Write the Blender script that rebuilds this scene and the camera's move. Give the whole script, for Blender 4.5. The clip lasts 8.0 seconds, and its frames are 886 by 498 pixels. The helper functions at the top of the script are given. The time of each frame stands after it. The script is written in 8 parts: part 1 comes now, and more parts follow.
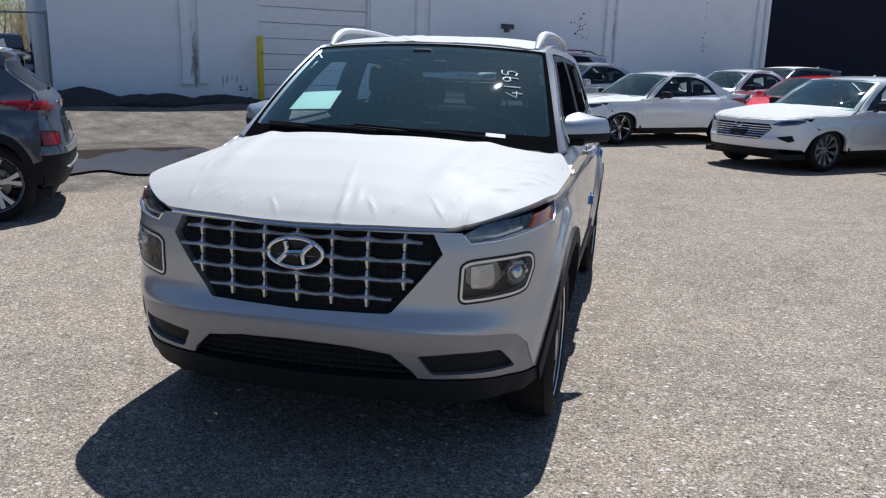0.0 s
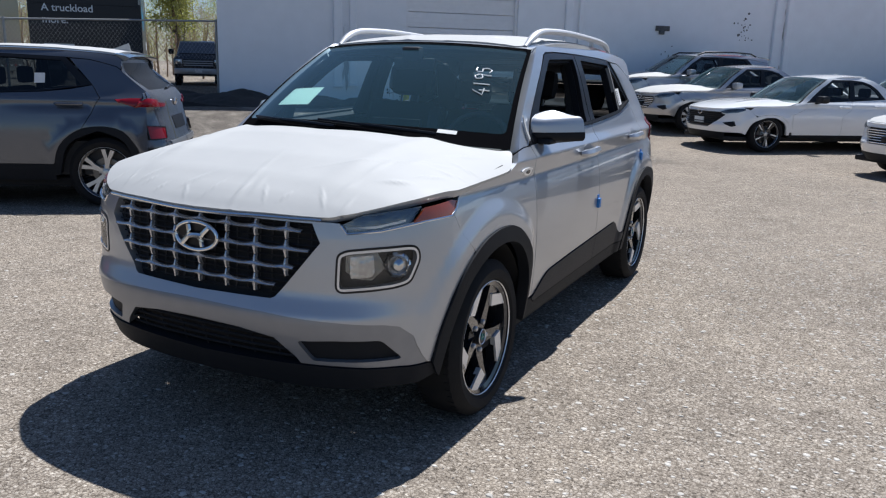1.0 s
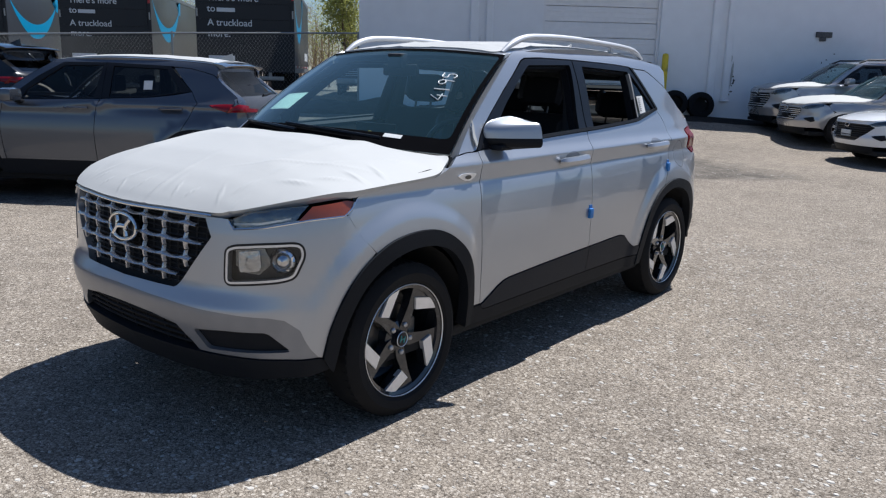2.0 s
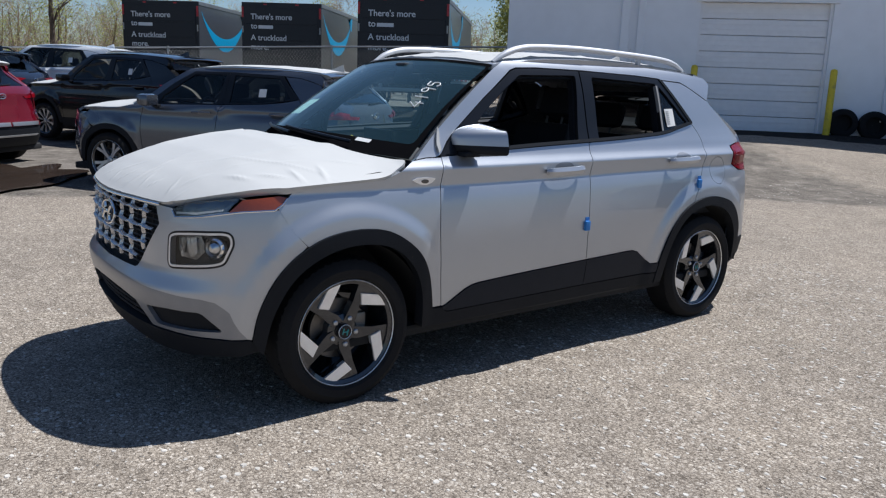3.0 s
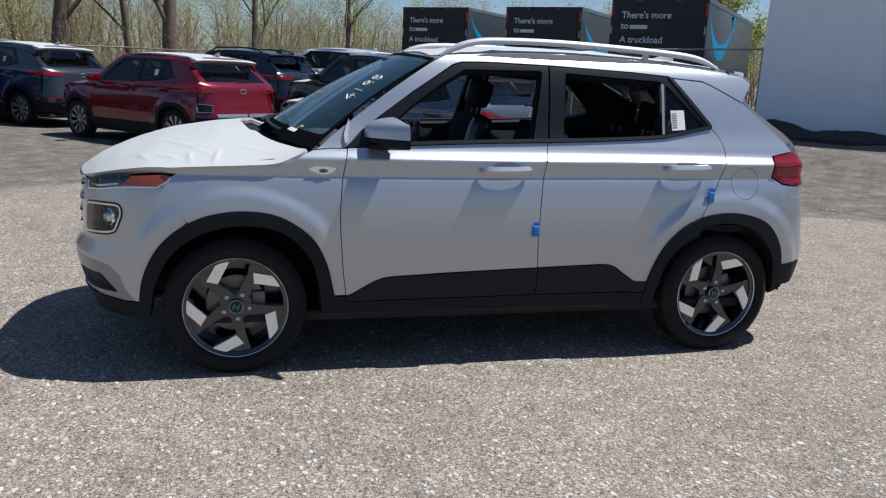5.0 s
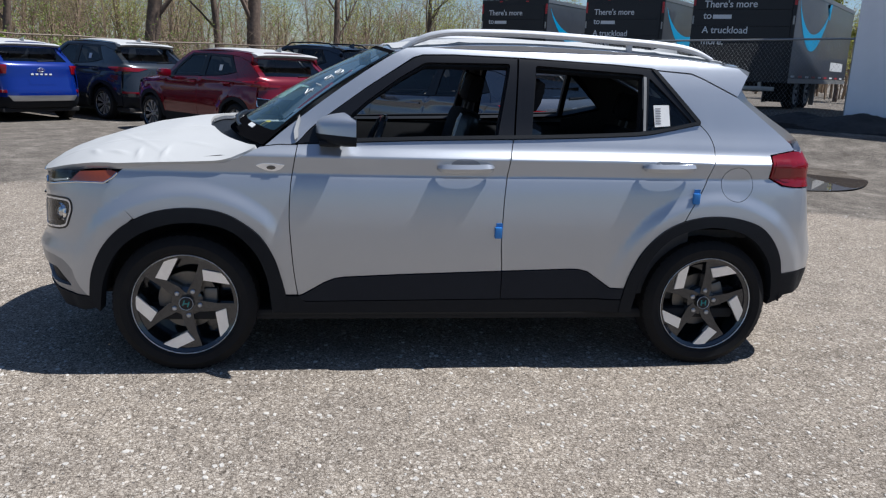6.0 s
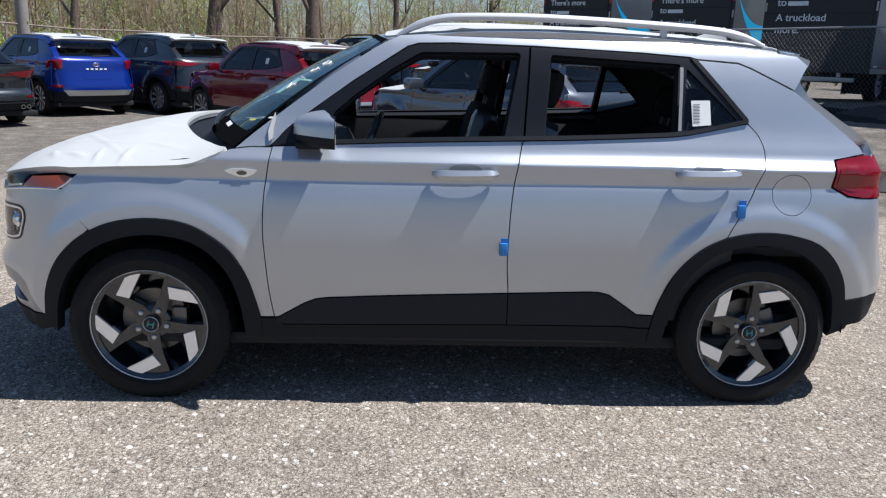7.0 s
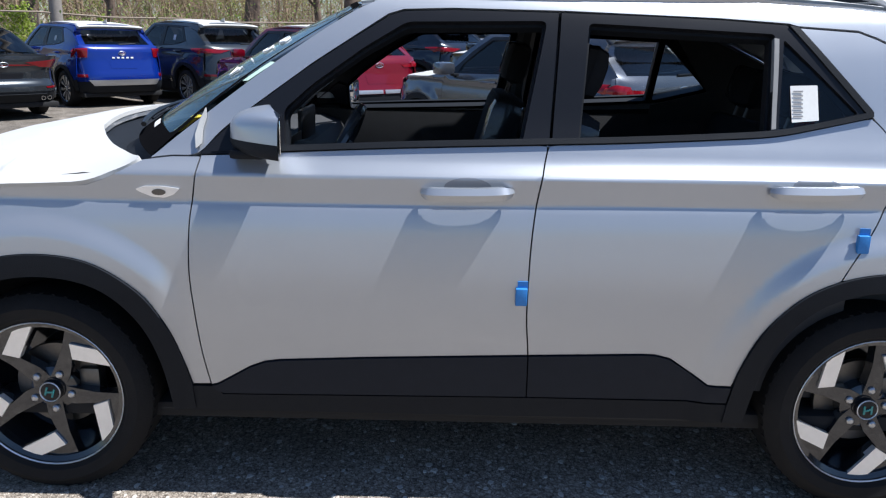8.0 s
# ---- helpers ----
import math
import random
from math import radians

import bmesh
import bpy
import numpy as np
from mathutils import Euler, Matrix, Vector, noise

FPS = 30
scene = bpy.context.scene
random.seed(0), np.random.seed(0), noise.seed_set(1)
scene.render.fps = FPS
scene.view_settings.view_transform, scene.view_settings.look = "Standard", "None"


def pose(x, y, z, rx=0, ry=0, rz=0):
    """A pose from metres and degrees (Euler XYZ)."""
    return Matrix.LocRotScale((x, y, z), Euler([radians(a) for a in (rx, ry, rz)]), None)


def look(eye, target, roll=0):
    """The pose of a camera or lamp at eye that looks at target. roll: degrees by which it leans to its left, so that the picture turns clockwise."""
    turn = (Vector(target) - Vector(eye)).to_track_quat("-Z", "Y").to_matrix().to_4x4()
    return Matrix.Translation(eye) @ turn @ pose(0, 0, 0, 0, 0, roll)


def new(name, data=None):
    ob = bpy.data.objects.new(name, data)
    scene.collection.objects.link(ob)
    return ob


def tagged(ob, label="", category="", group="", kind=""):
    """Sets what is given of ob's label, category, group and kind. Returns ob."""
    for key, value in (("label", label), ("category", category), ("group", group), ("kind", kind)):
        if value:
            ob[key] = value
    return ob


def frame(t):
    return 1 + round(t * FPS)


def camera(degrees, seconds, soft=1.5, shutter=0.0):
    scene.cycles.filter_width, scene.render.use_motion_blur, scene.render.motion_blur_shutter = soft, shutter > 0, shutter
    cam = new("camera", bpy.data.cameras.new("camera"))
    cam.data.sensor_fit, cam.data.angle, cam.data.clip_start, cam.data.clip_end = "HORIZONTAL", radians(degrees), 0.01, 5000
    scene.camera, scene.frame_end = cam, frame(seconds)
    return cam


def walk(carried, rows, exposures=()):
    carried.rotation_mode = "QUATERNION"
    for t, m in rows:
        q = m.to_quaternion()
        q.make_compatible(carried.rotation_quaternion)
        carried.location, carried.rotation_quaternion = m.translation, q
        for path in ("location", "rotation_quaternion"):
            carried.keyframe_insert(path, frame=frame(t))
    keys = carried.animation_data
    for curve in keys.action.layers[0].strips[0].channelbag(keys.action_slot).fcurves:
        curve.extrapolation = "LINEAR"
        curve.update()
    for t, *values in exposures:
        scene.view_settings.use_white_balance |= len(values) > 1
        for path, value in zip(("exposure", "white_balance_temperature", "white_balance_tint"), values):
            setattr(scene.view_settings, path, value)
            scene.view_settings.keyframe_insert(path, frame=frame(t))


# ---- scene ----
cam = camera(59.2, 8.0, 1.2)
PATH = [
    (0, (1.079, -3.103, 1.385), (0.623, -1.209, 0.932), 1.6),
    (0.5, (1.569, -2.973, 1.384), (0.896, -1.145, 0.93), 1.6),
    (1, (2.023, -2.785, 1.375), (1.147, -1.045, 0.922), 1.5),
    (1.5, (2.44, -2.517, 1.379), (1.379, -0.882, 0.932), 1.3),
    (1.7, (2.615, -2.418, 1.374), (1.483, -0.83, 0.93), 1.3),
    (2.8, (3.475, -1.779, 1.386), (1.983, -0.515, 0.965), 2.0),
    (3, (3.619, -1.642, 1.376), (2.068, -0.449, 0.959), 2.1),
    (3.5, (3.916, -1.266, 1.391), (2.241, -0.255, 0.976), 2.4),
    (4, (4.1, -0.84, 1.403), (2.33, -0.009, 0.984), 2.7),
    (4.5, (4.285, -0.413, 1.408), (2.448, 0.252, 0.98), 2.8),
    (5, (4.384, -0.007, 1.399), (2.502, 0.511, 0.962), 2.8),
    (5.2, (4.394, 0.151, 1.412), (2.499, 0.616, 0.97), 2.7),
    (6.3, (4.308, 0.787, 1.427), (2.377, 1.014, 0.96), 2.3),
    (6.5, (4.222, 0.853, 1.418), (2.287, 1.046, 0.949), 2.2),
    (7, (3.899, 1.006, 1.424), (1.962, 1.122, 0.938), 2.0),
    (7.5, (3.484, 1.158, 1.407), (1.549, 1.206, 0.903), 1.7),
    (8, (3.009, 1.209, 1.385), (1.078, 1.204, 0.862), 1.2),
]
walk(cam, [(t, look(eye, target, roll)) for t, eye, target, roll in PATH],
     exposures=[(0, 0.42, 5800, 10), (5.2, 0.35, 5800, 10), (6.5, 0.45, 5800, 10), (8, 0.88, 5800, 10)])

# ---- light ----
world = bpy.data.worlds.new("sky")
scene.world = world
world.use_nodes = True
sky = world.node_tree.nodes.new("ShaderNodeTexSky")
sky.sky_type, sky.sun_disc = "NISHITA", False
sky.sun_elevation, sky.sun_rotation = radians(62.5), radians(0.0)
sky.air_density, sky.dust_density, sky.ozone_density = 1.0, 0.4, 4.0
world.node_tree.links.new(sky.outputs[0], world.node_tree.nodes["Background"].inputs[0])
world.node_tree.nodes["Background"].inputs[1].default_value = 0.064
sun = new("sun", bpy.data.lights.new("sun", "SUN"))
sun.data.energy, sun.data.angle, sun.data.color = 5.0, radians(0.53), (1.0, 0.94, 0.85)
sun.matrix_world = look((0.35, 10.3, 20), (0, 0, 0))
scene.view_settings.exposure = 0.05

# ---- materials ----
def material(name, color, rough=0.5, metal=0.0, coat=0.0, vary=0.0, scale=8.0, bump=0.0, bump_scale=60.0, rough_vary=0.0, spec=0.5, emit=0.0, rand=0.0, dirt=None):
    """Principled surface with two scales of colour variation, roughness wear and fine relief."""
    m = bpy.data.materials.new(name)
    m.use_nodes = True
    n, l = m.node_tree.nodes, m.node_tree.links
    b = n["Principled BSDF"]
    b.inputs["Base Color"].default_value = (*color, 1)
    b.inputs["Roughness"].default_value = rough
    b.inputs["Metallic"].default_value = metal
    b.inputs["Specular IOR Level"].default_value = spec
    b.inputs["Coat Weight"].default_value = coat
    b.inputs["Coat Roughness"].default_value = 0.04
    if emit:
        b.inputs["Emission Color"].default_value = (*color, 1)
        b.inputs["Emission Strength"].default_value = emit
    tc = n.new("ShaderNodeTexCoord")
    col = None
    if vary or dirt:
        big, small = n.new("ShaderNodeTexNoise"), n.new("ShaderNodeTexNoise")
        big.inputs["Scale"].default_value, small.inputs["Scale"].default_value = scale * 0.22, scale * 2.3
        big.inputs["Detail"].default_value, small.inputs["Detail"].default_value = 5, 4
        for q in (big, small):
            l.new(tc.outputs["Object"], q.inputs["Vector"])
        mix = n.new("ShaderNodeMath")
        mix.operation = "ADD"
        l.new(big.outputs["Fac"], mix.inputs[0])
        l.new(small.outputs["Fac"], mix.inputs[1])
        ramp = n.new("ShaderNodeMapRange")
        ramp.inputs["From Min"].default_value, ramp.inputs["From Max"].default_value = 0.65, 1.35
        ramp.inputs["To Min"].default_value, ramp.inputs["To Max"].default_value = 1 - vary, 1 + vary
        l.new(mix.outputs[0], ramp.inputs["Value"])
        hsv = n.new("ShaderNodeHueSaturation")
        hsv.inputs["Color"].default_value = (*color, 1)
        l.new(ramp.outputs[0], hsv.inputs["Value"])
        col = hsv.outputs[0]
        if rough_vary:
            rr = n.new("ShaderNodeMapRange")
            rr.inputs["From Min"].default_value, rr.inputs["From Max"].default_value = 0.65, 1.35
            rr.inputs["To Min"].default_value, rr.inputs["To Max"].default_value = max(0.02, rough - rough_vary), rough + rough_vary
            l.new(mix.outputs[0], rr.inputs["Value"])
            l.new(rr.outputs[0], b.inputs["Roughness"])
        if dirt:
            dn, dr, dm = n.new("ShaderNodeTexNoise"), n.new("ShaderNodeMapRange"), n.new("ShaderNodeMix")
            dn.inputs["Scale"].default_value, dn.inputs["Detail"].default_value = scale * 0.6, 7
            dr.inputs["From Min"].default_value, dr.inputs["From Max"].default_value = 0.55, 0.75
            dr.inputs["To Max"].default_value = 0.8
            dm.data_type = "RGBA"
            dm.inputs["B"].default_value = (*dirt, 1)
            l.new(tc.outputs["Object"], dn.inputs["Vector"])
            l.new(dn.outputs["Fac"], dr.inputs["Value"])
            l.new(dr.outputs[0], dm.inputs["Factor"])
            l.new(col, dm.inputs["A"])
            col = dm.outputs["Result"]
    if rand:
        info, rm, h2 = n.new("ShaderNodeObjectInfo"), n.new("ShaderNodeMapRange"), n.new("ShaderNodeHueSaturation")
        rm.inputs["To Min"].default_value, rm.inputs["To Max"].default_value = 1 - rand, 1 + rand
        l.new(info.outputs["Random"], rm.inputs["Value"])
        l.new(rm.outputs[0], h2.inputs["Value"])
        if col:
            l.new(col, h2.inputs["Color"])
        else:
            h2.inputs["Color"].default_value = (*color, 1)
        col = h2.outputs[0]
    if col:
        l.new(col, b.inputs["Base Color"])
    if bump:
        bn, bp = n.new("ShaderNodeTexNoise"), n.new("ShaderNodeBump")
        bn.inputs["Scale"].default_value, bn.inputs["Detail"].default_value = bump_scale, 6
        bp.inputs["Strength"].default_value, bp.inputs["Distance"].default_value = bump, 0.01
        l.new(tc.outputs["Object"], bn.inputs["Vector"])
        l.new(bn.outputs["Fac"], bp.inputs["Height"])
        l.new(bp.outputs[0], b.inputs["Normal"])
    return m


def paint(name, color, metal=0.5, rough=0.32):
    """Car paint: flake under a clear coat, with a trace of dust."""
    m = material(name, color, rough, metal, 1.0, 0.012, 3.0, rough_vary=0.015, spec=0.2)
    n, l = m.node_tree.nodes, m.node_tree.links
    b = n["Principled BSDF"]
    tc, bn, bp = n.new("ShaderNodeTexCoord"), n.new("ShaderNodeTexNoise"), n.new("ShaderNodeBump")
    bn.inputs["Scale"].default_value, bn.inputs["Detail"].default_value = 900, 2
    bp.inputs["Strength"].default_value, bp.inputs["Distance"].default_value = 0.035, 0.002
    l.new(tc.outputs["Object"], bn.inputs["Vector"])
    l.new(bn.outputs["Fac"], bp.inputs["Height"])
    l.new(bp.outputs[0], b.inputs["Normal"])
    return m


def glass(name, tint, dim, rough=0.01, ior=1.5, haze=0.0):
    """A thin pane: what is behind, dimmed by its tint, under a Fresnel gloss."""
    m = bpy.data.materials.new(name)
    m.use_nodes = True
    n, l = m.node_tree.nodes, m.node_tree.links
    n.remove(n["Principled BSDF"])
    tr, gl, mx, fr = n.new("ShaderNodeBsdfTransparent"), n.new("ShaderNodeBsdfGlossy"), n.new("ShaderNodeMixShader"), n.new("ShaderNodeFresnel")
    tr.inputs["Color"].default_value = (*(c * dim for c in tint), 1)
    gl.inputs["Roughness"].default_value = rough
    fr.inputs["IOR"].default_value = ior
    tc, ns, mr = n.new("ShaderNodeTexCoord"), n.new("ShaderNodeTexNoise"), n.new("ShaderNodeMapRange")
    ns.inputs["Scale"].default_value = 3.0
    mr.inputs["To Min"].default_value, mr.inputs["To Max"].default_value = rough, rough + 0.012
    l.new(tc.outputs["Object"], ns.inputs["Vector"])
    l.new(ns.outputs["Fac"], mr.inputs["Value"])
    l.new(mr.outputs[0], gl.inputs["Roughness"])
    l.new(fr.outputs[0], mx.inputs[0])
    l.new(tr.outputs[0], mx.inputs[1])
    l.new(gl.outputs[0], mx.inputs[2])
    # a share of flat teal diffuse paints a sky-lit haze over the pane
    if haze:
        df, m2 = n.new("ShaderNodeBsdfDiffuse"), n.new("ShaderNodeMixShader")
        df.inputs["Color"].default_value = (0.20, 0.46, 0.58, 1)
        m2.inputs[0].default_value = haze
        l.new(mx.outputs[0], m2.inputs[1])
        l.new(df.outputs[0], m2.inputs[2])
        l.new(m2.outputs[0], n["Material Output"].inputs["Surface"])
    else:
        l.new(mx.outputs[0], n["Material Output"].inputs["Surface"])
    return m


M_SILVER = paint("silver_paint", (0.43, 0.45, 0.485), 0.64, 0.37)
M_SILVER.node_tree.nodes["Principled BSDF"].inputs["Coat IOR"].default_value = 1.5
M_SILVER.node_tree.nodes["Principled BSDF"].inputs["Coat Roughness"].default_value = 0.03
M_SKID = material("skid_paint", (0.245, 0.255, 0.279), 0.42, 0.6, 0.4, 0.06, 8)
M_FILM = material("white_film", (0.45, 0.45, 0.44), 0.62, 0, 0, 0.02, 6, 0.03, 30, 0.08, spec=0.3)
M_PLASTIC = material("black_plastic", (0.0085, 0.0105, 0.0145), 0.60, 0, 0, 0.12, 10, 0.12, 350, spec=0.18)
M_CLAD = material("grey_black_cladding", (0.0105, 0.014, 0.022), 0.5, 0, 0, 0.1, 10, 0.08, 350, spec=0.18)
M_TRIM = material("satin_black_trim", (0.009, 0.0095, 0.012), 0.32, 0, 0, 0.05, 10, spec=0.3)
M_DARK = material("dark_cavity", (0.008, 0.008, 0.009), 0.85, 0, 0, 0.1, 8)
M_CABIN = material("cabin_black", (0.035, 0.037, 0.042), 0.7, 0, 0, 0.1, 10, 0.08, 200)
M_SEAT = material("black_seat_cloth", (0.020, 0.021, 0.024), 0.9, 0, 0, 0.12, 25, 0.2, 400, spec=0.1)
M_COVER = material("clear_seat_wrap", (0.035, 0.036, 0.04), 0.2, 0, 0.3, 0.2, 14, 0.5, 14)
M_CHROME = material("chrome", (0.78, 0.78, 0.78), 0.18, 1.0, 0, 0.04, 20)
M_GRILLE = material("satin_chrome", (0.56, 0.56, 0.57), 0.26, 0.75, 0, 0.06, 20)
M_ALLOY = material("machined_alloy", (0.86, 0.86, 0.86), 0.34, 0.6, 0.2, 0.05, 20)
M_ALLOY_DARK = material("dark_grey_alloy", (0.034, 0.037, 0.044), 0.12, 0.6, 0.9, 0.06, 20)
M_ALLOY_SILVER = material("silver_alloy", (0.45, 0.46, 0.48), 0.32, 0.8, 0.4, 0.06, 20)
M_RAIL = material("satin_silver_rail", (0.52, 0.53, 0.55), 0.5, 0.35, 0, 0.05, 14)
M_RUBBER = material("tyre_rubber", (0.0075, 0.0075, 0.0085), 0.8, 0, 0, 0.2, 14, 0.15, 160, dirt=(0.014, 0.0135, 0.013), spec=0.3)
M_FRIT = material("printed_border", (0.006, 0.006, 0.007), 0.9, 0, 0, 0.1, 8, spec=0.0)
M_DRL = material("running_light", (0.70, 0.71, 0.73), 0.16, 0.55, 0.8, 0.1, 40)
M_LAMP_BACK = material("lamp_bezel", (0.018, 0.019, 0.021), 0.30, 0.2, 0, 0.2, 40, 0.3, 30)
M_LAMP_DIM = material("lamp_housing", (0.20, 0.205, 0.21), 0.18, 1.0, 0, 0.3, 40, 0.6, 26)
M_RED_BRIGHT = material("bright_red_lens", (0.17, 0.004, 0.008), 0.14, 0, 0.4, 0.2, 60)
M_LAMP = material("lamp_reflector", (0.50, 0.51, 0.53), 0.16, 1.0, 0, 0.3, 40, 0.6, 26)
M_STEEL = material("brake_steel", (0.14, 0.135, 0.13), 0.4, 0.9, 0, 0.1, 30)
# the last value is the share of painted teal haze
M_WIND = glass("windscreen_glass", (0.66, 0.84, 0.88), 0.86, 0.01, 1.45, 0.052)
M_CLEAR = glass("clear_lens", (0.96, 0.97, 0.98), 0.97)
M_TINT = glass("tinted_glass", (0.80, 0.88, 0.88), 0.85)
M_PRIVACY = glass("privacy_glass", (0.5, 0.56, 0.60), 0.36)
M_AMBER = material("amber_lens", (0.25, 0.048, 0.012), 0.12, 0, 1.0, 0.1, 60)
M_RED = material("red_lens", (0.18, 0.002, 0.007), 0.12, 0, 0.15, 0.15, 60)
M_WHITE = material("white_plastic", (0.78, 0.79, 0.78), 0.4, 0, 0, 0.04, 20)
M_PAPER = material("paper", (0.72, 0.72, 0.70), 0.7, 0, 0, 0.05, 40)
M_GREEN_PAPER = material("pale_green_paper", (0.62, 0.82, 0.74), 0.6, 0, 0, 0.05, 30)
M_INK = material("ink", (0.22, 0.22, 0.23), 0.8)
M_BLUE_TAPE = material("blue_tape", (0.03, 0.19, 0.52), 0.5, 0, 0, 0.1, 60)
M_YELLOW = material("yellow_paint", (0.72, 0.55, 0.03), 0.5, 0, 0, 0.12, 9, 0.1, 40, dirt=(0.25, 0.2, 0.06))
M_TEAL = material("teal_enamel", (0.01, 0.20, 0.20), 0.25, 0, 0.5)
M_MIRROR = material("mirror_glass", (0.85, 0.87, 0.9), 0.03, 1.0)
M_HEADLINER = material("grey_headliner", (0.24, 0.24, 0.24), 0.9, 0, 0, 0.05, 20)
from mathutils.geometry import delaunay_2d_cdt

# ---- mesh helpers ----
def part(name, data, mat, parent=None, label="", smooth=True):
    """Links a bmesh or mesh as one object under a thing or part."""
    if isinstance(data, bmesh.types.BMesh):
        me = bpy.data.meshes.new(name)
        if smooth:
            for fc in data.faces:
                fc.smooth = True
        data.to_mesh(me)
        data.free()
        if smooth:
            me.set_sharp_from_angle(angle=radians(35))
    else:
        me = data
    if mat and not me.materials:
        me.materials.append(mat)
    ob = new(name, me)
    if parent:
        ob.parent = parent
    if label:
        ob["label"] = label
    return ob


def thing(name, label, category, group="", m=None, kind=""):
    ob = new(name)
    ob.empty_display_size = 0.2
    if m:
        ob.matrix_world = m
    return tagged(ob, label, category, group, kind)


def mesh_of(name, verts, faces, smooth=False):
    me = bpy.data.meshes.new(name)
    me.from_pydata([tuple(v) for v in verts], [], faces)
    if smooth:
        me.shade_smooth()
    return me


def box(bm, x0, x1, y0, y1, z0, z1, m=None, bevel=0.0):
    mat = Matrix.Translation(((x0 + x1) / 2, (y0 + y1) / 2, (z0 + z1) / 2)) @ Matrix.Diagonal((abs(x1 - x0), abs(y1 - y0), abs(z1 - z0), 1))
    made = bmesh.ops.create_cube(bm, size=1, matrix=(m @ mat) if m else mat)["verts"]
    if bevel:
        edges = list({e for v in made for e in v.link_edges})
        bmesh.ops.bevel(bm, geom=edges, offset=bevel, segments=2, affect="EDGES", profile=0.6)
    return bm


def boxed(x0, x1, y0, y1, z0, z1, m=None, bevel=0.0):
    return box(bmesh.new(), x0, x1, y0, y1, z0, z1, m, bevel)


def lathe(profile, axis="x", segments=40, closed=False, m=None):
    """Turns a profile of (along, radius) round the x axis (or z)."""
    bm = bmesh.new()
    rings = []
    for a, r in profile:
        ring = []
        for k in range(segments):
            c, s = math.cos(2 * math.pi * k / segments), math.sin(2 * math.pi * k / segments)
            v = (a, r * c, r * s) if axis == "x" else (r * c, r * s, a)
            ring.append(bm.verts.new(m @ Vector(v) if m else v))
        rings.append(ring)
    pairs = list(zip(rings, rings[1:])) + ([(rings[-1], rings[0])] if closed else [])
    for p, q in pairs:
        for k in range(segments):
            j = (k + 1) % segments
            bm.faces.new((p[k], p[j], q[j], q[k]))
    bmesh.ops.recalc_face_normals(bm, faces=bm.faces[:])
    return bm


def tube(points, radius, segments=8, bm=None, flat=1.0):
    """A tube along points; radius a number or one for each point; flat squeezes it in height."""
    bm = bm or bmesh.new()
    p = [Vector(q) for q in points]
    rad = radius if isinstance(radius, (list, tuple)) else [radius] * len(p)
    rings = []
    for i, q in enumerate(p):
        d = (p[min(i + 1, len(p) - 1)] - p[max(i - 1, 0)]).normalized()
        side = d.cross(Vector((0, 0, 1)))
        if side.length < 1e-3:
            side = Vector((1, 0, 0))
        side.normalize()
        up = side.cross(d).normalized()
        rings.append([bm.verts.new(q + rad[i] * (math.cos(2 * math.pi * k / segments) * side + flat * math.sin(2 * math.pi * k / segments) * up)) for k in range(segments)])
    for a, b in zip(rings, rings[1:]):
        for k in range(segments):
            j = (k + 1) % segments
            bm.faces.new((a[k], a[j], b[j], b[k]))
    bm.faces.new(rings[0][::-1])
    bm.faces.new(rings[-1])
    return bm


def inside(poly, pts):
    """Which points lie inside the polygon."""
    poly, pts = np.asarray(poly, float), np.asarray(pts, float)
    hit = np.zeros(len(pts), bool)
    a, b = poly, np.roll(poly, -1, axis=0)
    for (x0, y0), (x1, y1) in zip(a, b):
        if y0 == y1:
            continue
        c = (y0 > pts[:, 1]) != (y1 > pts[:, 1])
        hit ^= c & (pts[:, 0] < (x1 - x0) * (pts[:, 1] - y0) / (y1 - y0) + x0)
    return hit


def area2(poly):
    p = np.asarray(poly, float)
    q = np.roll(p, -1, axis=0)
    return 0.5 * np.sum(p[:, 0] * q[:, 1] - q[:, 0] * p[:, 1])


def resample(poly, h):
    out = []
    for (x0, y0), (x1, y1) in zip(poly, list(poly[1:]) + [poly[0]]):
        k = max(1, int(math.ceil(math.hypot(x1 - x0, y1 - y0) / h)))
        out += [(x0 + (x1 - x0) * i / k, y0 + (y1 - y0) * i / k) for i in range(k)]
    return out


def shrink(poly, g):
    """The polygon moved inwards by g."""
    p = np.asarray(poly, float)
    if area2(p) < 0:
        p = p[::-1]
    d = np.roll(p, -1, axis=0) - p
    d = d / np.maximum(np.hypot(*d.T)[:, None], 1e-9)
    n = np.stack([-d[:, 1], d[:, 0]], -1)
    m = n + np.roll(n, 1, axis=0)
    k = np.maximum((m ** 2).sum(-1, keepdims=True) / 2, 0.35)
    return [tuple(q) for q in p + g * m / k]


def rounded(poly, r, n=4):
    """Rounds the corners of a polygon."""
    p = [Vector(q) for q in poly]
    out = []
    for i, q in enumerate(p):
        a, b = p[i - 1] - q, p[(i + 1) % len(p)] - q
        ra, rb = min(r, a.length * 0.45), min(r, b.length * 0.45)
        s, e = q + a.normalized() * ra, q + b.normalized() * rb
        for k in range(n + 1):
            t = k / n
            out.append(tuple((1 - t) ** 2 * s + 2 * t * (1 - t) * q + t * t * e))
    return out


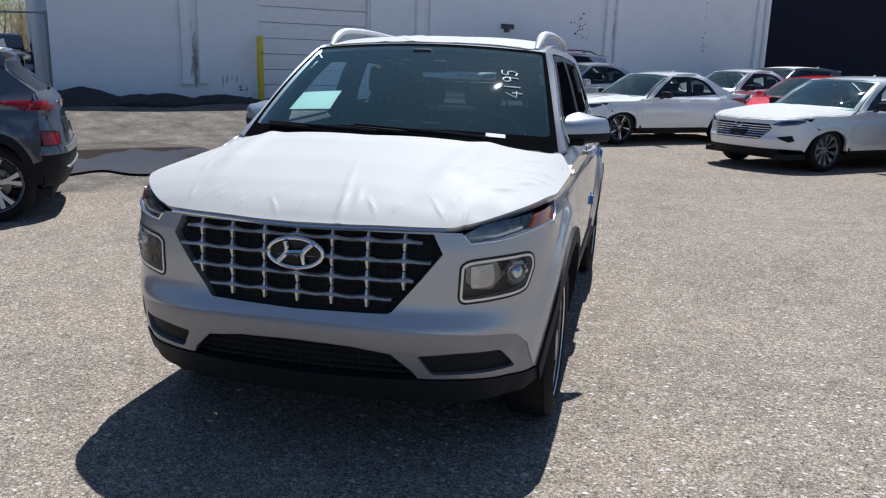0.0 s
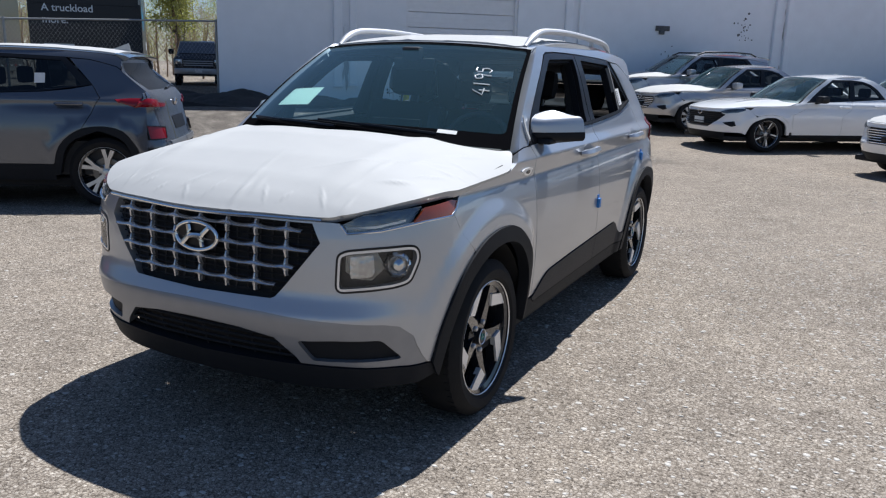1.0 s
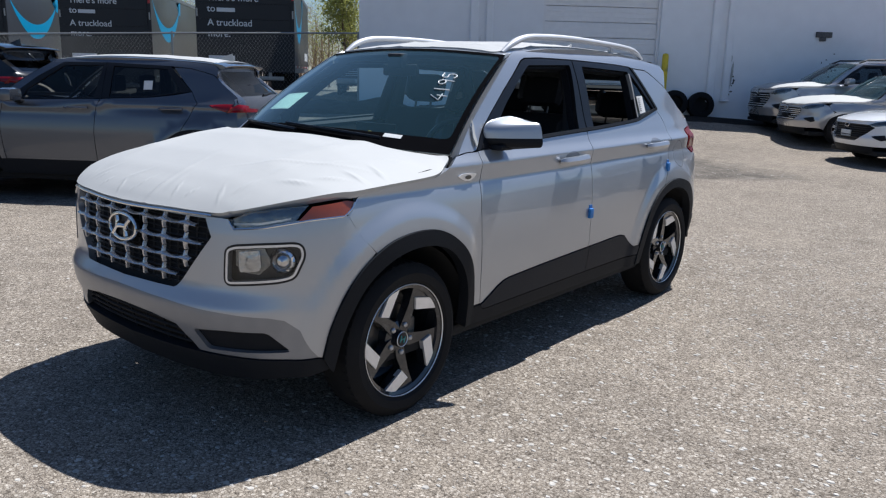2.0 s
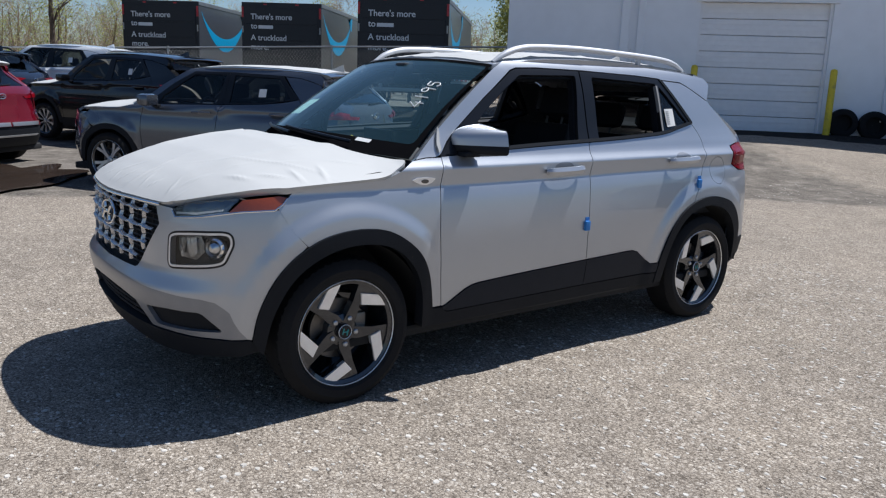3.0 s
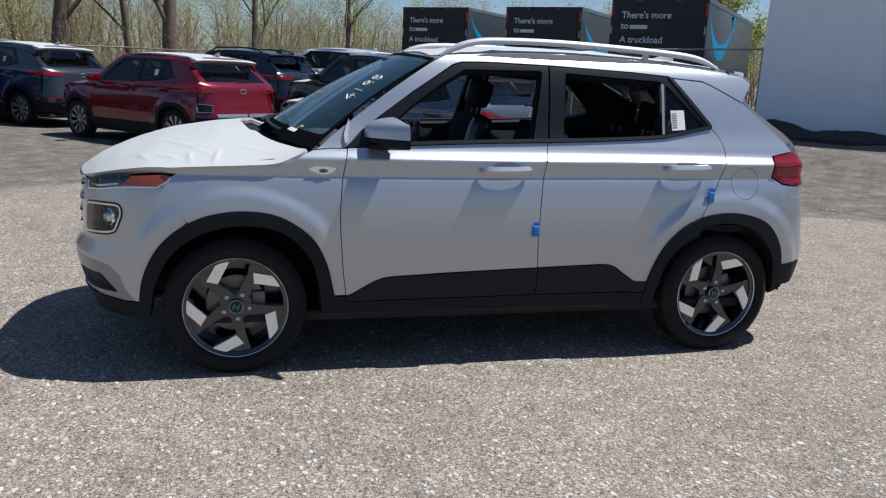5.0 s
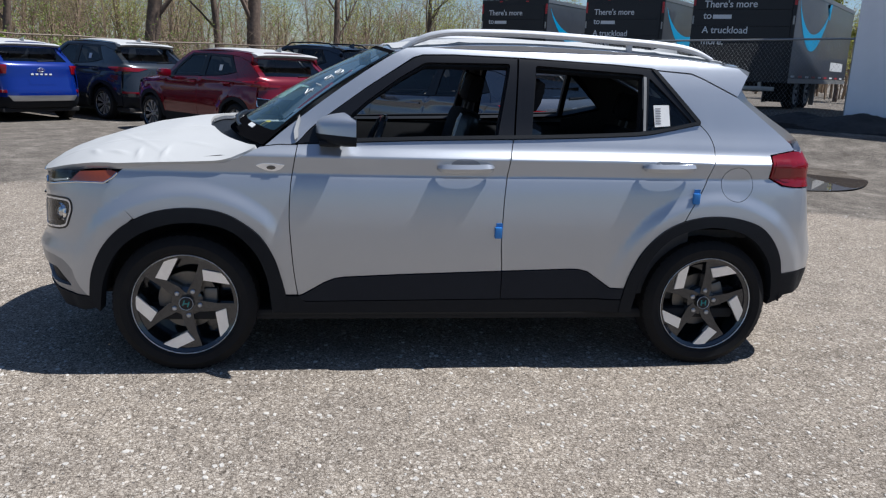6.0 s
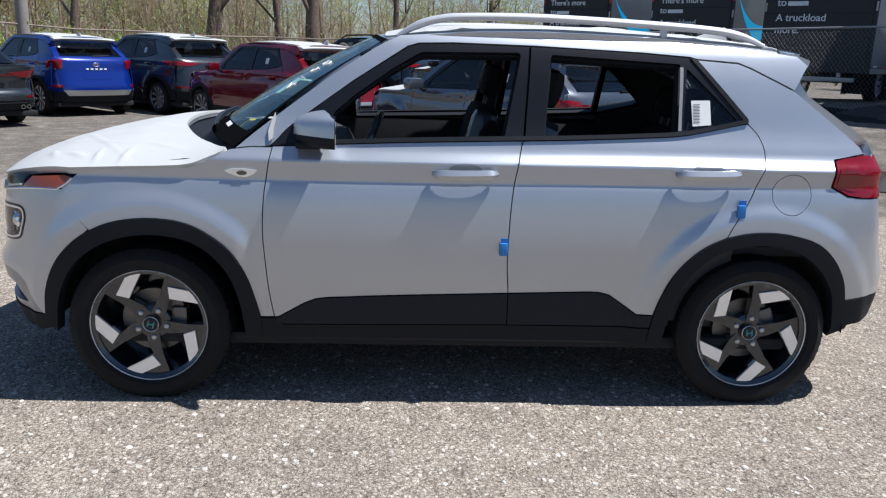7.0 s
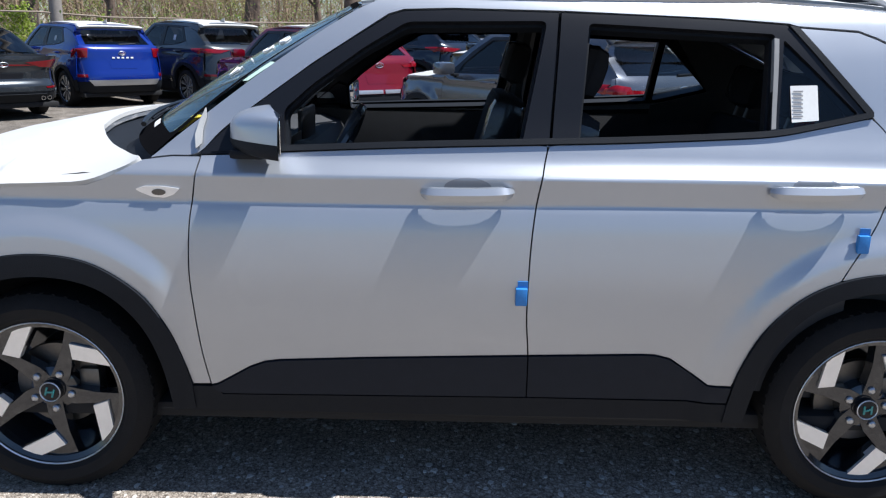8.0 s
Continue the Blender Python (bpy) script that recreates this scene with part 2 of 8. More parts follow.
def sheet(name, surf, outer, holes=(), h=0.04, depth=0.02, lift=0.0, gap=0.0, flip=False, grid=None, back=False):
    """A sheet-metal piece: the polygon outer less the holes, in the two parameters of surf, laid on that surface with turned-in edges."""
    loops = [np.array(shrink(resample(outer, h), gap) if gap else resample(outer, h), float)]
    if area2(loops[0]) < 0:
        loops[0] = loops[0][::-1]
    for q in holes:
        a = np.array(resample(q, h), float)
        loops.append(a[::-1] if area2(a) > 0 else a)
    gx, gy = grid or (h, h)
    lo, hi = loops[0].min(0), loops[0].max(0)
    xs, ys = np.arange(lo[0] + gx / 2, hi[0], gx), np.arange(lo[1] + gy / 2, hi[1], gy)
    pts = np.stack(np.meshgrid(xs, ys), -1).reshape(-1, 2)
    if len(pts):
        ok = inside(loops[0], pts)
        for q in loops[1:]:
            ok &= ~inside(q, pts)
        pts = pts[ok]
    if len(pts):
        rim = np.concatenate(loops)
        keep = np.ones(len(pts), bool)
        sc = np.array([gx, gy])
        for i in range(0, len(pts), 400):
            d = (pts[i:i + 400, None] - rim[None]) / sc
            keep[i:i + 400] = (d ** 2).sum(-1).min(1) > 0.2
        pts = pts[keep]
    co, edges, at = [], [], 0
    for q in loops:
        co += [tuple(v) for v in q]
        edges += [(at + i, at + (i + 1) % len(q)) for i in range(len(q))]
        at += len(q)
    co += [tuple(v) for v in pts]
    from_cdt = delaunay_2d_cdt([Vector(v) for v in co], edges, [], 0, 1e-6)
    v2 = np.array([tuple(v) for v in from_cdt[0]], float)
    tri = np.array([f for f in from_cdt[2] if len(f) == 3], int)
    mid = v2[tri].mean(1)
    ok = inside(loops[0], mid)
    for q in loops[1:]:
        ok &= ~inside(q, mid)
    tri = tri[ok]
    e = 0.003
    p = surf(v2[:, 0], v2[:, 1])
    du, dv = surf(v2[:, 0] + e, v2[:, 1]) - surf(v2[:, 0] - e, v2[:, 1]), surf(v2[:, 0], v2[:, 1] + e) - surf(v2[:, 0], v2[:, 1] - e)
    nr = np.cross(du, dv)
    nr /= np.maximum(np.linalg.norm(nr, axis=1, keepdims=True), 1e-12)
    p = p + lift * nr
    verts, normals, faces = [tuple(v) for v in p], [tuple(v) for v in nr], [tuple(t) for t in tri]
    if depth:
        for q in loops:
            s = surf(q[:, 0], q[:, 1])
            su, sv = surf(q[:, 0] + e, q[:, 1]) - surf(q[:, 0] - e, q[:, 1]), surf(q[:, 0], q[:, 1] + e) - surf(q[:, 0], q[:, 1] - e)
            sn = np.cross(su, sv)
            sn /= np.maximum(np.linalg.norm(sn, axis=1, keepdims=True), 1e-12)
            top, low = s + lift * sn, s + (lift - depth) * sn
            along = np.roll(top, -1, axis=0) - np.roll(top, 1, axis=0)
            wall = np.cross(along, sn)
            wall /= np.maximum(np.linalg.norm(wall, axis=1, keepdims=True), 1e-12)
            k, n0 = len(q), len(verts)
            verts += [tuple(v) for v in top] + [tuple(v) for v in low]
            normals += [tuple(v) for v in wall] * 2
            for i in range(k):
                j = (i + 1) % k
                faces.append((n0 + k + i, n0 + k + j, n0 + j, n0 + i))
    if flip:
        verts = [(-x, y, z) for x, y, z in verts]
        normals = [(-x, y, z) for x, y, z in normals]
        faces = [f[::-1] for f in faces]
    me = bpy.data.meshes.new(name)
    me.from_pydata(verts, [], faces)
    me.shade_smooth()
    me.normals_split_custom_set_from_vertices(normals)
    return me


# ---- surfaces of the silver car, front axle at y = 0, nose towards -y ----
def lerp_table(table, smooth=0.0):
    a = np.array(table, float)

    def look_up(v):
        v = np.asarray(v, float)
        if smooth <= 0:
            return np.interp(v, a[:, 0], a[:, 1])
        return sum(np.interp(v + smooth * k, a[:, 0], a[:, 1]) for k in (-1, -0.5, 0, 0.5, 1)) / 5

    return look_up


def curve(points, n=8):
    """Catmull-Rom through the points, open."""
    p = np.array(points, float)
    p = np.vstack([2 * p[0] - p[1], p, 2 * p[-1] - p[-2]])
    out = []
    for i in range(1, len(p) - 2):
        for k in range(n):
            t = k / n
            out.append(0.5 * (2 * p[i] + (p[i + 1] - p[i - 1]) * t + (2 * p[i - 1] - 5 * p[i] + 4 * p[i + 1] - p[i + 2]) * t * t
                              + (3 * p[i] - p[i - 1] - 3 * p[i + 1] + p[i + 2]) * t ** 3))
    out.append(p[-2])
    return [tuple(q) for q in out]


def spline_table(table, creases=()):
    """Height profile that curves smoothly between its creases."""
    rows, run = [], []
    for p in table:
        run.append(p)
        if p[0] in creases or p is table[-1]:
            rows += curve(run, 8)
            run = [p]
    a = np.array(rows, float)
    keep = np.r_[True, np.diff(a[:, 0]) > 1e-6]
    return lerp_table(a[keep], 0.0025)


class Body:
    """Outer skin of a car: plan outline, with side, nose and tail profiles of inset over height."""

    def __init__(self, outline, side, nose, tail, flare=None):
        o = np.array(curve(outline, 12))
        d = np.r_[0, np.cumsum(np.hypot(*np.diff(o, axis=0).T))]
        self.u = np.linspace(0, d[-1], 600)
        self.ox, self.oy = np.interp(self.u, d, o[:, 0]), np.interp(self.u, d, o[:, 1])
        tx, ty = np.gradient(self.ox), np.gradient(self.oy)
        k = np.hypot(tx, ty)
        self.nx, self.ny = ty / k, -tx / k
        self.side, self.nose, self.tail, self.flare = spline_table(side, (0.912, 0.992)), lerp_table(nose, 0.008), lerp_table(tail, 0.02), flare
        mid = slice(np.argmax(self.oy > -0.46), np.argmax(self.oy > self.oy[-1] - 0.22))
        self.sy, self.sx = self.oy[mid], self.ox[mid]
        self.u_side = self.u[mid]

    def crease_rise(self, y, z):
        """Heights for the side profile: both creases climb a little towards the tail."""
        return z - (0.006 + 0.016 * smooth01((y - 0.6) / 1.9)) * smooth01((z - 0.78) / 0.14) * (1 - smooth01((z - 0.98) / 0.09))

    def wrap(self, u, z):
        """Nose, side and tail in one, by the distance u round the plan from the middle of the nose."""
        half, u = np.where(np.asarray(u) < 0, -1.0, 1.0), np.abs(u)
        x, y = np.interp(u, self.u, self.ox), np.interp(u, self.u, self.oy)
        nx, ny = np.interp(u, self.u, self.nx), np.interp(u, self.u, self.ny)
        end = np.where(ny < 0, self.nose(z), self.tail(z))
        inset = self.side(self.crease_rise(y, z)) * nx ** 2 + end * ny ** 2
        if self.flare:
            inset = inset - self.flare(y, z) * nx ** 2
        return np.stack([half * (x - nx * inset), y - ny * inset, z + 0 * x], -1)

    def flank(self, y, z):
        """The side alone, over y and z."""
        x = np.interp(y, self.sy, self.sx) - self.side(self.crease_rise(y, z))
        if self.flare:
            x = x + self.flare(y, z)
        return np.stack([x, y + 0 * x, z + 0 * x], -1)

    def u_x(self, x, z, back=False):
        """The u at which the nose (or the tail) has this x at height z."""
        span = (self.u > self.u_side[-1]) if back else (self.u < self.u_side[0] + 0.42)
        us = self.u[span]
        xs = self.wrap(us, np.full(len(us), z))[:, 0]
        return np.interp(x, xs[::-1], us[::-1]) if back else np.interp(x, np.maximum.accumulate(xs), us)

    def u_y(self, y, z):
        us = self.u[self.u < self.u_side[len(self.u_side) // 2]]
        ys = self.wrap(us, np.full(len(us), z))[:, 1]
        return np.interp(y, np.maximum.accumulate(ys), us)


def smooth01(t):
    t = np.clip(t, 0, 1)
    return t * t * (3 - 2 * t)


def silver_flare(y, z):
    out = 0.0
    for yc in (0.02, 2.52):
        d = np.hypot(y - yc, z - 0.31)
        out = out + 0.018 * smooth01((0.575 - d) / 0.075) * (1 - smooth01((y - 0.36) / 0.10) if yc < 1 else 1.0)
    return out


SILVER = Body(
    [(0, -0.775), (0.25, -0.765), (0.45, -0.735), (0.6, -0.675), (0.7, -0.60), (0.78, -0.49), (0.825, -0.36), (0.842, -0.2), (0.85, 0), (0.853, 0.4),
     (0.856, 1.4), (0.856, 2.2), (0.854, 2.5), (0.842, 2.75), (0.81, 2.95), (0.75, 3.09), (0.6, 3.18), (0.3, 3.225), (0, 3.235)],
    [(0.15, 0.08), (0.25, 0.045), (0.35, 0.027), (0.45, 0.0135), (0.57, 0.003), (0.68, 0.0), (0.76, 0.0035), (0.84, 0.0125), (0.885, 0.0230), (0.912, 0.0330),
     (0.992, 0.0275), (1.005, 0.0365), (1.02, 0.0475), (1.04, 0.0610), (1.06, 0.0710), (1.075, 0.0775), (1.09, 0.0840), (1.13, 0.1020), (1.18, 0.1210), (1.3, 0.159), (1.38, 0.188), (1.46, 0.225), (1.5, 0.255), (1.54, 0.30)],
    [(0.15, 0.16), (0.24, 0.09), (0.33, 0.045), (0.40, 0.024), (0.47, 0.006), (0.515, 0.0), (0.530, 0.002), (0.585, 0.034), (0.61, 0.041), (0.70, 0.043), (0.80, 0.050), (0.88, 0.066), (0.95, 0.105)],
    [(0.2, 0.12), (0.33, 0.03), (0.45, 0.0), (0.56, 0.0), (0.66, 0.035), (0.86, 0.09), (1.06, 0.13), (1.14, 0.22), (1.2, 0.3)],
    silver_flare)


def turn_uv(body, pts):
    """Points (y, z) of the front corner as (u, z)."""
    return [(float(body.u_y(y, z)), z) for y, z in pts]

# ---- the lie of the land ----
WALL_P, WALL_D, WALL_N = (-10.95, 11.45), (0.7425, 0.6698), (0.6698, -0.7425)
PUDDLES = [(-6.15, 6.75, 2.2, 1.2, 118), (-7.35, -0.15, 1.55, 0.75, 150)]


def ground_height(x, y):
    """Level by the silver car, rising to the building and to the yard behind the fence."""
    s = (x - WALL_P[0]) * WALL_N[0] + (y - WALL_P[1]) * WALL_N[1]
    top = 0.35 + 0.20 * smooth01((np.asarray(x, float) + 17) / 6) - 0.25 * smooth01((np.asarray(x, float) + 6) / 5)
    z = top * (1 - smooth01((s - 0.3) / 6.7))
    far = smooth01((-np.asarray(x, float) - 19) / 8) * 0.35
    z = np.maximum(z, far)
    beyond = (x + 11.15) * -0.741 + (y - 11.45) * 0.671
    z = np.maximum(z, 0.66 * smooth01((beyond + 0.2) / 1.6) * (1 - smooth01((np.asarray(y, float) - 14) / 4)) * smooth01((np.asarray(x, float) + 19) / 3))
    for px, py, a, b, turn in PUDDLES:
        c, sn = math.cos(math.radians(turn)), math.sin(math.radians(turn))
        u, v = (x - px) * c + (y - py) * sn, -(x - px) * sn + (y - py) * c
        d2 = (u / a) ** 2 + (v / b) ** 2
        # level round the pool, then the dip that holds it
        z = z + (0.05 - z) * np.exp(-0.25 * d2 ** 2) - 0.05 * np.exp(-1.1 * d2)
    z = z - 0.014
    return z if np.ndim(z) else float(z)


def ground_material():
    m = bpy.data.materials.new("gravelly_asphalt")
    m.use_nodes = True
    n, l = m.node_tree.nodes, m.node_tree.links
    b = n["Principled BSDF"]
    b.inputs["Roughness"].default_value = 0.92
    b.inputs["Specular IOR Level"].default_value = 0.03
    tc = n.new("ShaderNodeTexCoord")

    def vor(scale, feature="F1"):
        v = n.new("ShaderNodeTexVoronoi")
        v.feature = feature
        v.inputs["Scale"].default_value = scale
        l.new(tc.outputs["Object"], v.inputs["Vector"])
        return v

    def noi(scale, detail=6, rough=0.6):
        v = n.new("ShaderNodeTexNoise")
        v.inputs["Scale"].default_value, v.inputs["Detail"].default_value, v.inputs["Roughness"].default_value = scale, detail, rough
        l.new(tc.outputs["Object"], v.inputs["Vector"])
        return v

    def ramp(src, stops):
        r = n.new("ShaderNodeValToRGB")
        e = r.color_ramp.elements
        while len(e) < len(stops):
            e.new(0.5)
        for el, (p, c) in zip(e, stops):
            el.position, el.color = p, (*c, 1)
        l.new(src, r.inputs[0])
        return r

    def mix(a, bb, fac, mode="MIX"):
        q = n.new("ShaderNodeMix")
        q.data_type, q.blend_type = "RGBA", mode
        l.new(a, q.inputs["A"])
        l.new(bb, q.inputs["B"])
        if isinstance(fac, float):
            q.inputs["Factor"].default_value = fac
        else:
            l.new(fac, q.inputs["Factor"])
        return q.outputs["Result"]

    def sep(v):
        q = n.new("ShaderNodeSeparateColor")
        l.new(v.outputs["Color"], q.inputs[0])
        return q.outputs[0]

    warp = noi(60, 3, 0.6)
    bent = n.new("ShaderNodeMix")
    bent.data_type = "VECTOR"
    bent.inputs["Factor"].default_value = 0.012
    l.new(tc.outputs["Object"], bent.inputs["A"])
    l.new(warp.outputs["Color"], bent.inputs["B"])

    def bent_vor(scale):
        v = vor(scale)
        l.new(bent.outputs["Result"], v.inputs["Vector"])
        return v

    fine, mid, big = bent_vor(190), bent_vor(80), bent_vor(17)
    grit = ramp(sep(fine), [(0.0, (0.060, 0.051, 0.043)), (0.25, (0.202, 0.175, 0.146)), (0.75, (0.318, 0.280, 0.235)), (1.0, (0.520, 0.465, 0.403))])
    stone = ramp(sep(mid), [(0.0, (0.080, 0.069, 0.059)), (0.3, (0.227, 0.196, 0.164)), (0.86, (0.332, 0.292, 0.246)), (0.93, (0.462, 0.421, 0.372)), (1.0, (0.603, 0.555, 0.493))])
    chips = ramp(sep(big), [(0.0, (0.201, 0.172, 0.149)), (0.9, (0.301, 0.268, 0.233)), (0.95, (0.563, 0.516, 0.465))])
    is_chip = ramp(sep(big), [(0.90, (0, 0, 0)), (0.91, (1, 1, 1))])
    near_centre = n.new("ShaderNodeMapRange")
    near_centre.inputs["From Min"].default_value, near_centre.inputs["From Max"].default_value = 0.020, 0.014
    l.new(big.outputs["Distance"], near_centre.inputs["Value"])
    c = mix(grit.outputs[0], stone.outputs[0], 0.55)
    chip_fac = n.new("ShaderNodeMath")
    chip_fac.operation = "MULTIPLY"
    l.new(is_chip.outputs[0], chip_fac.inputs[0])
    l.new(near_centre.outputs[0], chip_fac.inputs[1])
    c = mix(c, chips.outputs[0], chip_fac.outputs[0])
    crack = vor(58, "DISTANCE_TO_EDGE")
    l.new(bent.outputs["Result"], crack.inputs["Vector"])
    pits = ramp(crack.outputs["Distance"], [(0.0, (0.58, 0.56, 0.54)), (0.10, (1.08, 1.08, 1.08)), (0.3, (1.30, 1.30, 1.30))])
    c = mix(c, pits.outputs[0], 1.0, "MULTIPLY")
    tone = ramp(noi(0.55, 6).outputs["Fac"], [(0.3, (0.86, 0.855, 0.85)), (0.5, (1.0, 0.995, 0.985)), (0.7, (1.09, 1.075, 1.05))])
    c = mix(c, tone.outputs[0], 1.0, "MULTIPLY")
    blot = ramp(noi(4.5, 7, 0.65).outputs["Fac"], [(0.34, (0.87, 0.86, 0.85)), (0.5, (1.0, 0.99, 0.98)), (0.66, (1.08, 1.07, 1.05))])
    c = mix(c, blot.outputs[0], 1.0, "MULTIPLY")
    # darker packed earth and worn tarmac beyond the light patch
    att = n.new("ShaderNodeAttribute")
    att.attribute_name = "worn"
    edge = noi(1.6, 8, 0.65)
    add = n.new("ShaderNodeMath")
    add.operation = "MULTIPLY_ADD"
    add.inputs[1].default_value, add.inputs[2].default_value = 0.9, -0.45
    l.new(edge.outputs["Fac"], add.inputs[0])
    tot = n.new("ShaderNodeMath")
    tot.operation = "ADD"
    l.new(add.outputs[0], tot.inputs[0])
    l.new(att.outputs["Fac"], tot.inputs[1])
    worn = n.new("ShaderNodeMapRange")
    worn.inputs["From Min"].default_value, worn.inputs["From Max"].default_value = 0.35, 0.62
    l.new(tot.outputs[0], worn.inputs["Value"])
    earth = ramp(noi(2.6, 12, 0.72).outputs["Fac"], [(0.34, (0.045, 0.040, 0.036)), (0.48, (0.105, 0.094, 0.082)), (0.56, (0.15, 0.134, 0.116)), (0.68, (0.27, 0.24, 0.205))])
    earth2 = mix(earth.outputs[0], stone.outputs[0], 0.28)
    c = mix(c, earth2, worn.outputs[0])
    # near-black strip by the wall: dark earth with the building's shadow in its colour
    soil_shadow_at = n.new("ShaderNodeAttribute")
    soil_shadow_at.attribute_name = "soil_shadow"
    s_add = n.new("ShaderNodeMath")
    s_add.operation = "ADD"
    l.new(add.outputs[0], s_add.inputs[0])
    l.new(soil_shadow_at.outputs["Fac"], s_add.inputs[1])
    s_fac = n.new("ShaderNodeMapRange")
    s_fac.inputs["From Min"].default_value, s_fac.inputs["From Max"].default_value = 0.45, 0.55
    l.new(s_add.outputs[0], s_fac.inputs["Value"])
    soil_shadow = ramp(noi(11, 9, 0.7).outputs["Fac"], [(0.3, (0.018, 0.017, 0.017)), (0.7, (0.05, 0.046, 0.043))])
    c = mix(c, soil_shadow.outputs[0], s_fac.outputs[0])
    l.new(c, b.inputs["Base Color"])
    h1 = n.new("ShaderNodeMath")
    h1.operation = "MULTIPLY_ADD"
    h1.inputs[1].default_value = -1.2
    l.new(fine.outputs["Distance"], h1.inputs[0])
    l.new(noi(38, 9, 0.75).outputs["Fac"], h1.inputs[2])
    bp = n.new("ShaderNodeBump")
    bp.inputs["Strength"].default_value, bp.inputs["Distance"].default_value = 0.50, 0.010
    l.new(h1.outputs[0], bp.inputs["Height"])
    l.new(bp.outputs[0], b.inputs["Normal"])
    return m


def make_ground():
    def lines(lo, hi, step):
        inner = np.arange(lo, hi + step / 2, step)
        out = [1.0, 2.5, 5, 9, 15, 25, 45, 80, 140, 250, 450, 900]
        return np.concatenate([[lo - v for v in out[::-1]], inner, [hi + v for v in out]])

    xs, ys = lines(-26, 12, 0.2), lines(-12, 26, 0.2)
    X, Y = np.meshgrid(xs, ys)
    Z = ground_height(X, Y)
    rng = np.random.RandomState(2)
    bumps = sum(0.006 * np.sin(X * rng.uniform(0.4, 2.2) + rng.uniform(0, 6) + 1.5 * np.sin(Y * rng.uniform(0.3, 1.2))) * np.sin(Y * rng.uniform(0.4, 2.2) + rng.uniform(0, 6)) for _ in range(5))
    away = smooth01((np.hypot(X - 0.3, Y - 1.2) - 4.5) / 4)
    Z = Z + bumps * away
    nx = len(xs)
    idx = np.arange(X.size).reshape(X.shape)
    faces = np.stack([idx[:-1, :-1], idx[:-1, 1:], idx[1:, 1:], idx[1:, :-1]], -1).reshape(-1, 4)
    me = bpy.data.meshes.new("ground")
    me.from_pydata(np.stack([X, Y, Z], -1).reshape(-1, 3).tolist(), [], faces.tolist())
    me.shade_smooth()
    # the light gravelly patch ends on a bent line; beyond it lies darker earth
    line = np.array([(-3.2, -9.0), (-4.5, -2.9), (-6.0, -0.6), (-4.8, 3.5), (-2.6, 7.7), (-0.3, 9.6), (2.4, 13.5), (8.0, 20.0)])
    xl = np.interp(Y, line[:, 1], line[:, 0])
    worn = smooth01((xl - X) / 1.6 + 0.5)
    worn = np.where(X > -26.5, worn, 1.0)
    # a paler sandy strip runs along the building
    s = (X - WALL_P[0]) * WALL_N[0] + (Y - WALL_P[1]) * WALL_N[1]
    worn = worn * (0.25 + 0.75 * smooth01(1.0 - (X + 5.5) / 2.0 + (s - 3.8) / 2.2))
    att = me.attributes.new("worn", "FLOAT", "POINT")
    att.data.foreach_set("value", worn.reshape(-1).astype(np.float32))
    # black soil along the foot of the building, painted dark as the building's shadow
    soil_shadow = smooth01((np.where(X < -8, 2.6, 2.0) - s) / 1.2) * (s > -1)
    att = me.attributes.new("soil_shadow", "FLOAT", "POINT")
    att.data.foreach_set("value", soil_shadow.reshape(-1).astype(np.float32))
    ob = part("ground", me, ground_material())
    return tagged(ob, "gravelly light asphalt lot with darker earth towards the fence", "ground", kind="structure")


make_ground()


def scatter_chips():
    """Loose pale chips and darker grit lying on the lot."""
    rng = np.random.RandomState(11)
    shapes = []
    for k in range(7):
        n = rng.randint(6, 9)
        a = np.arange(n) * 2 * math.pi / n + rng.uniform(-0.25, 0.25, n)
        r = rng.uniform(0.65, 1.0, n)
        shapes.append((a, r))
    for name, count, mat, lo, hi, label in (("pale_chips", 17000, material("pale_chip", (0.46, 0.43, 0.385), 0.8, 0, 0, 0.35, 30), 0.0035, 0.021, "pale stone chips scattered over the asphalt"),
                                            ("dark_grit", 9000, material("dark_grit", (0.11, 0.10, 0.09), 0.9, 0, 0, 0.4, 30), 0.003, 0.010, "dark grit and crumbs scattered over the asphalt")):
        verts, faces = [], []
        for _ in range(count):
            x, y = rng.uniform(-5.0, 7.0), rng.uniform(-5.5, 10.5)
            if rng.uniform() < 0.55:
                x, y = rng.uniform(0.2, 3.8), rng.uniform(-3.0, 4.5)
            z = ground_height(x, y)
            a, r = shapes[rng.randint(len(shapes))]
            sz = lo + (hi - lo) * rng.uniform() ** 3
            t0, flat, sq = rng.uniform(0, 6.28), sz * rng.uniform(0.08, 0.2), rng.uniform(0.5, 1.0)
            i = len(verts)
            m = len(a)
            for q, rr in zip(a, r):
                verts.append((x + sz * rr * math.cos(q + t0), y + sq * sz * rr * math.sin(q + t0), z - 0.002))
            for q, rr in zip(a, r):
                verts.append((x + 0.7 * sz * rr * math.cos(q + t0), y + 0.7 * sq * sz * rr * math.sin(q + t0), z + flat * rng.uniform(0.7, 1.1)))
            faces.append(tuple(range(i + m, i + 2 * m)))
            faces += [(i + k, i + (k + 1) % m, i + m + (k + 1) % m, i + m + k) for k in range(m)]
        ob = part(name, mesh_of(name, verts, faces), mat)
        tagged(ob, label, "gravel", kind="stuff")


scatter_chips()

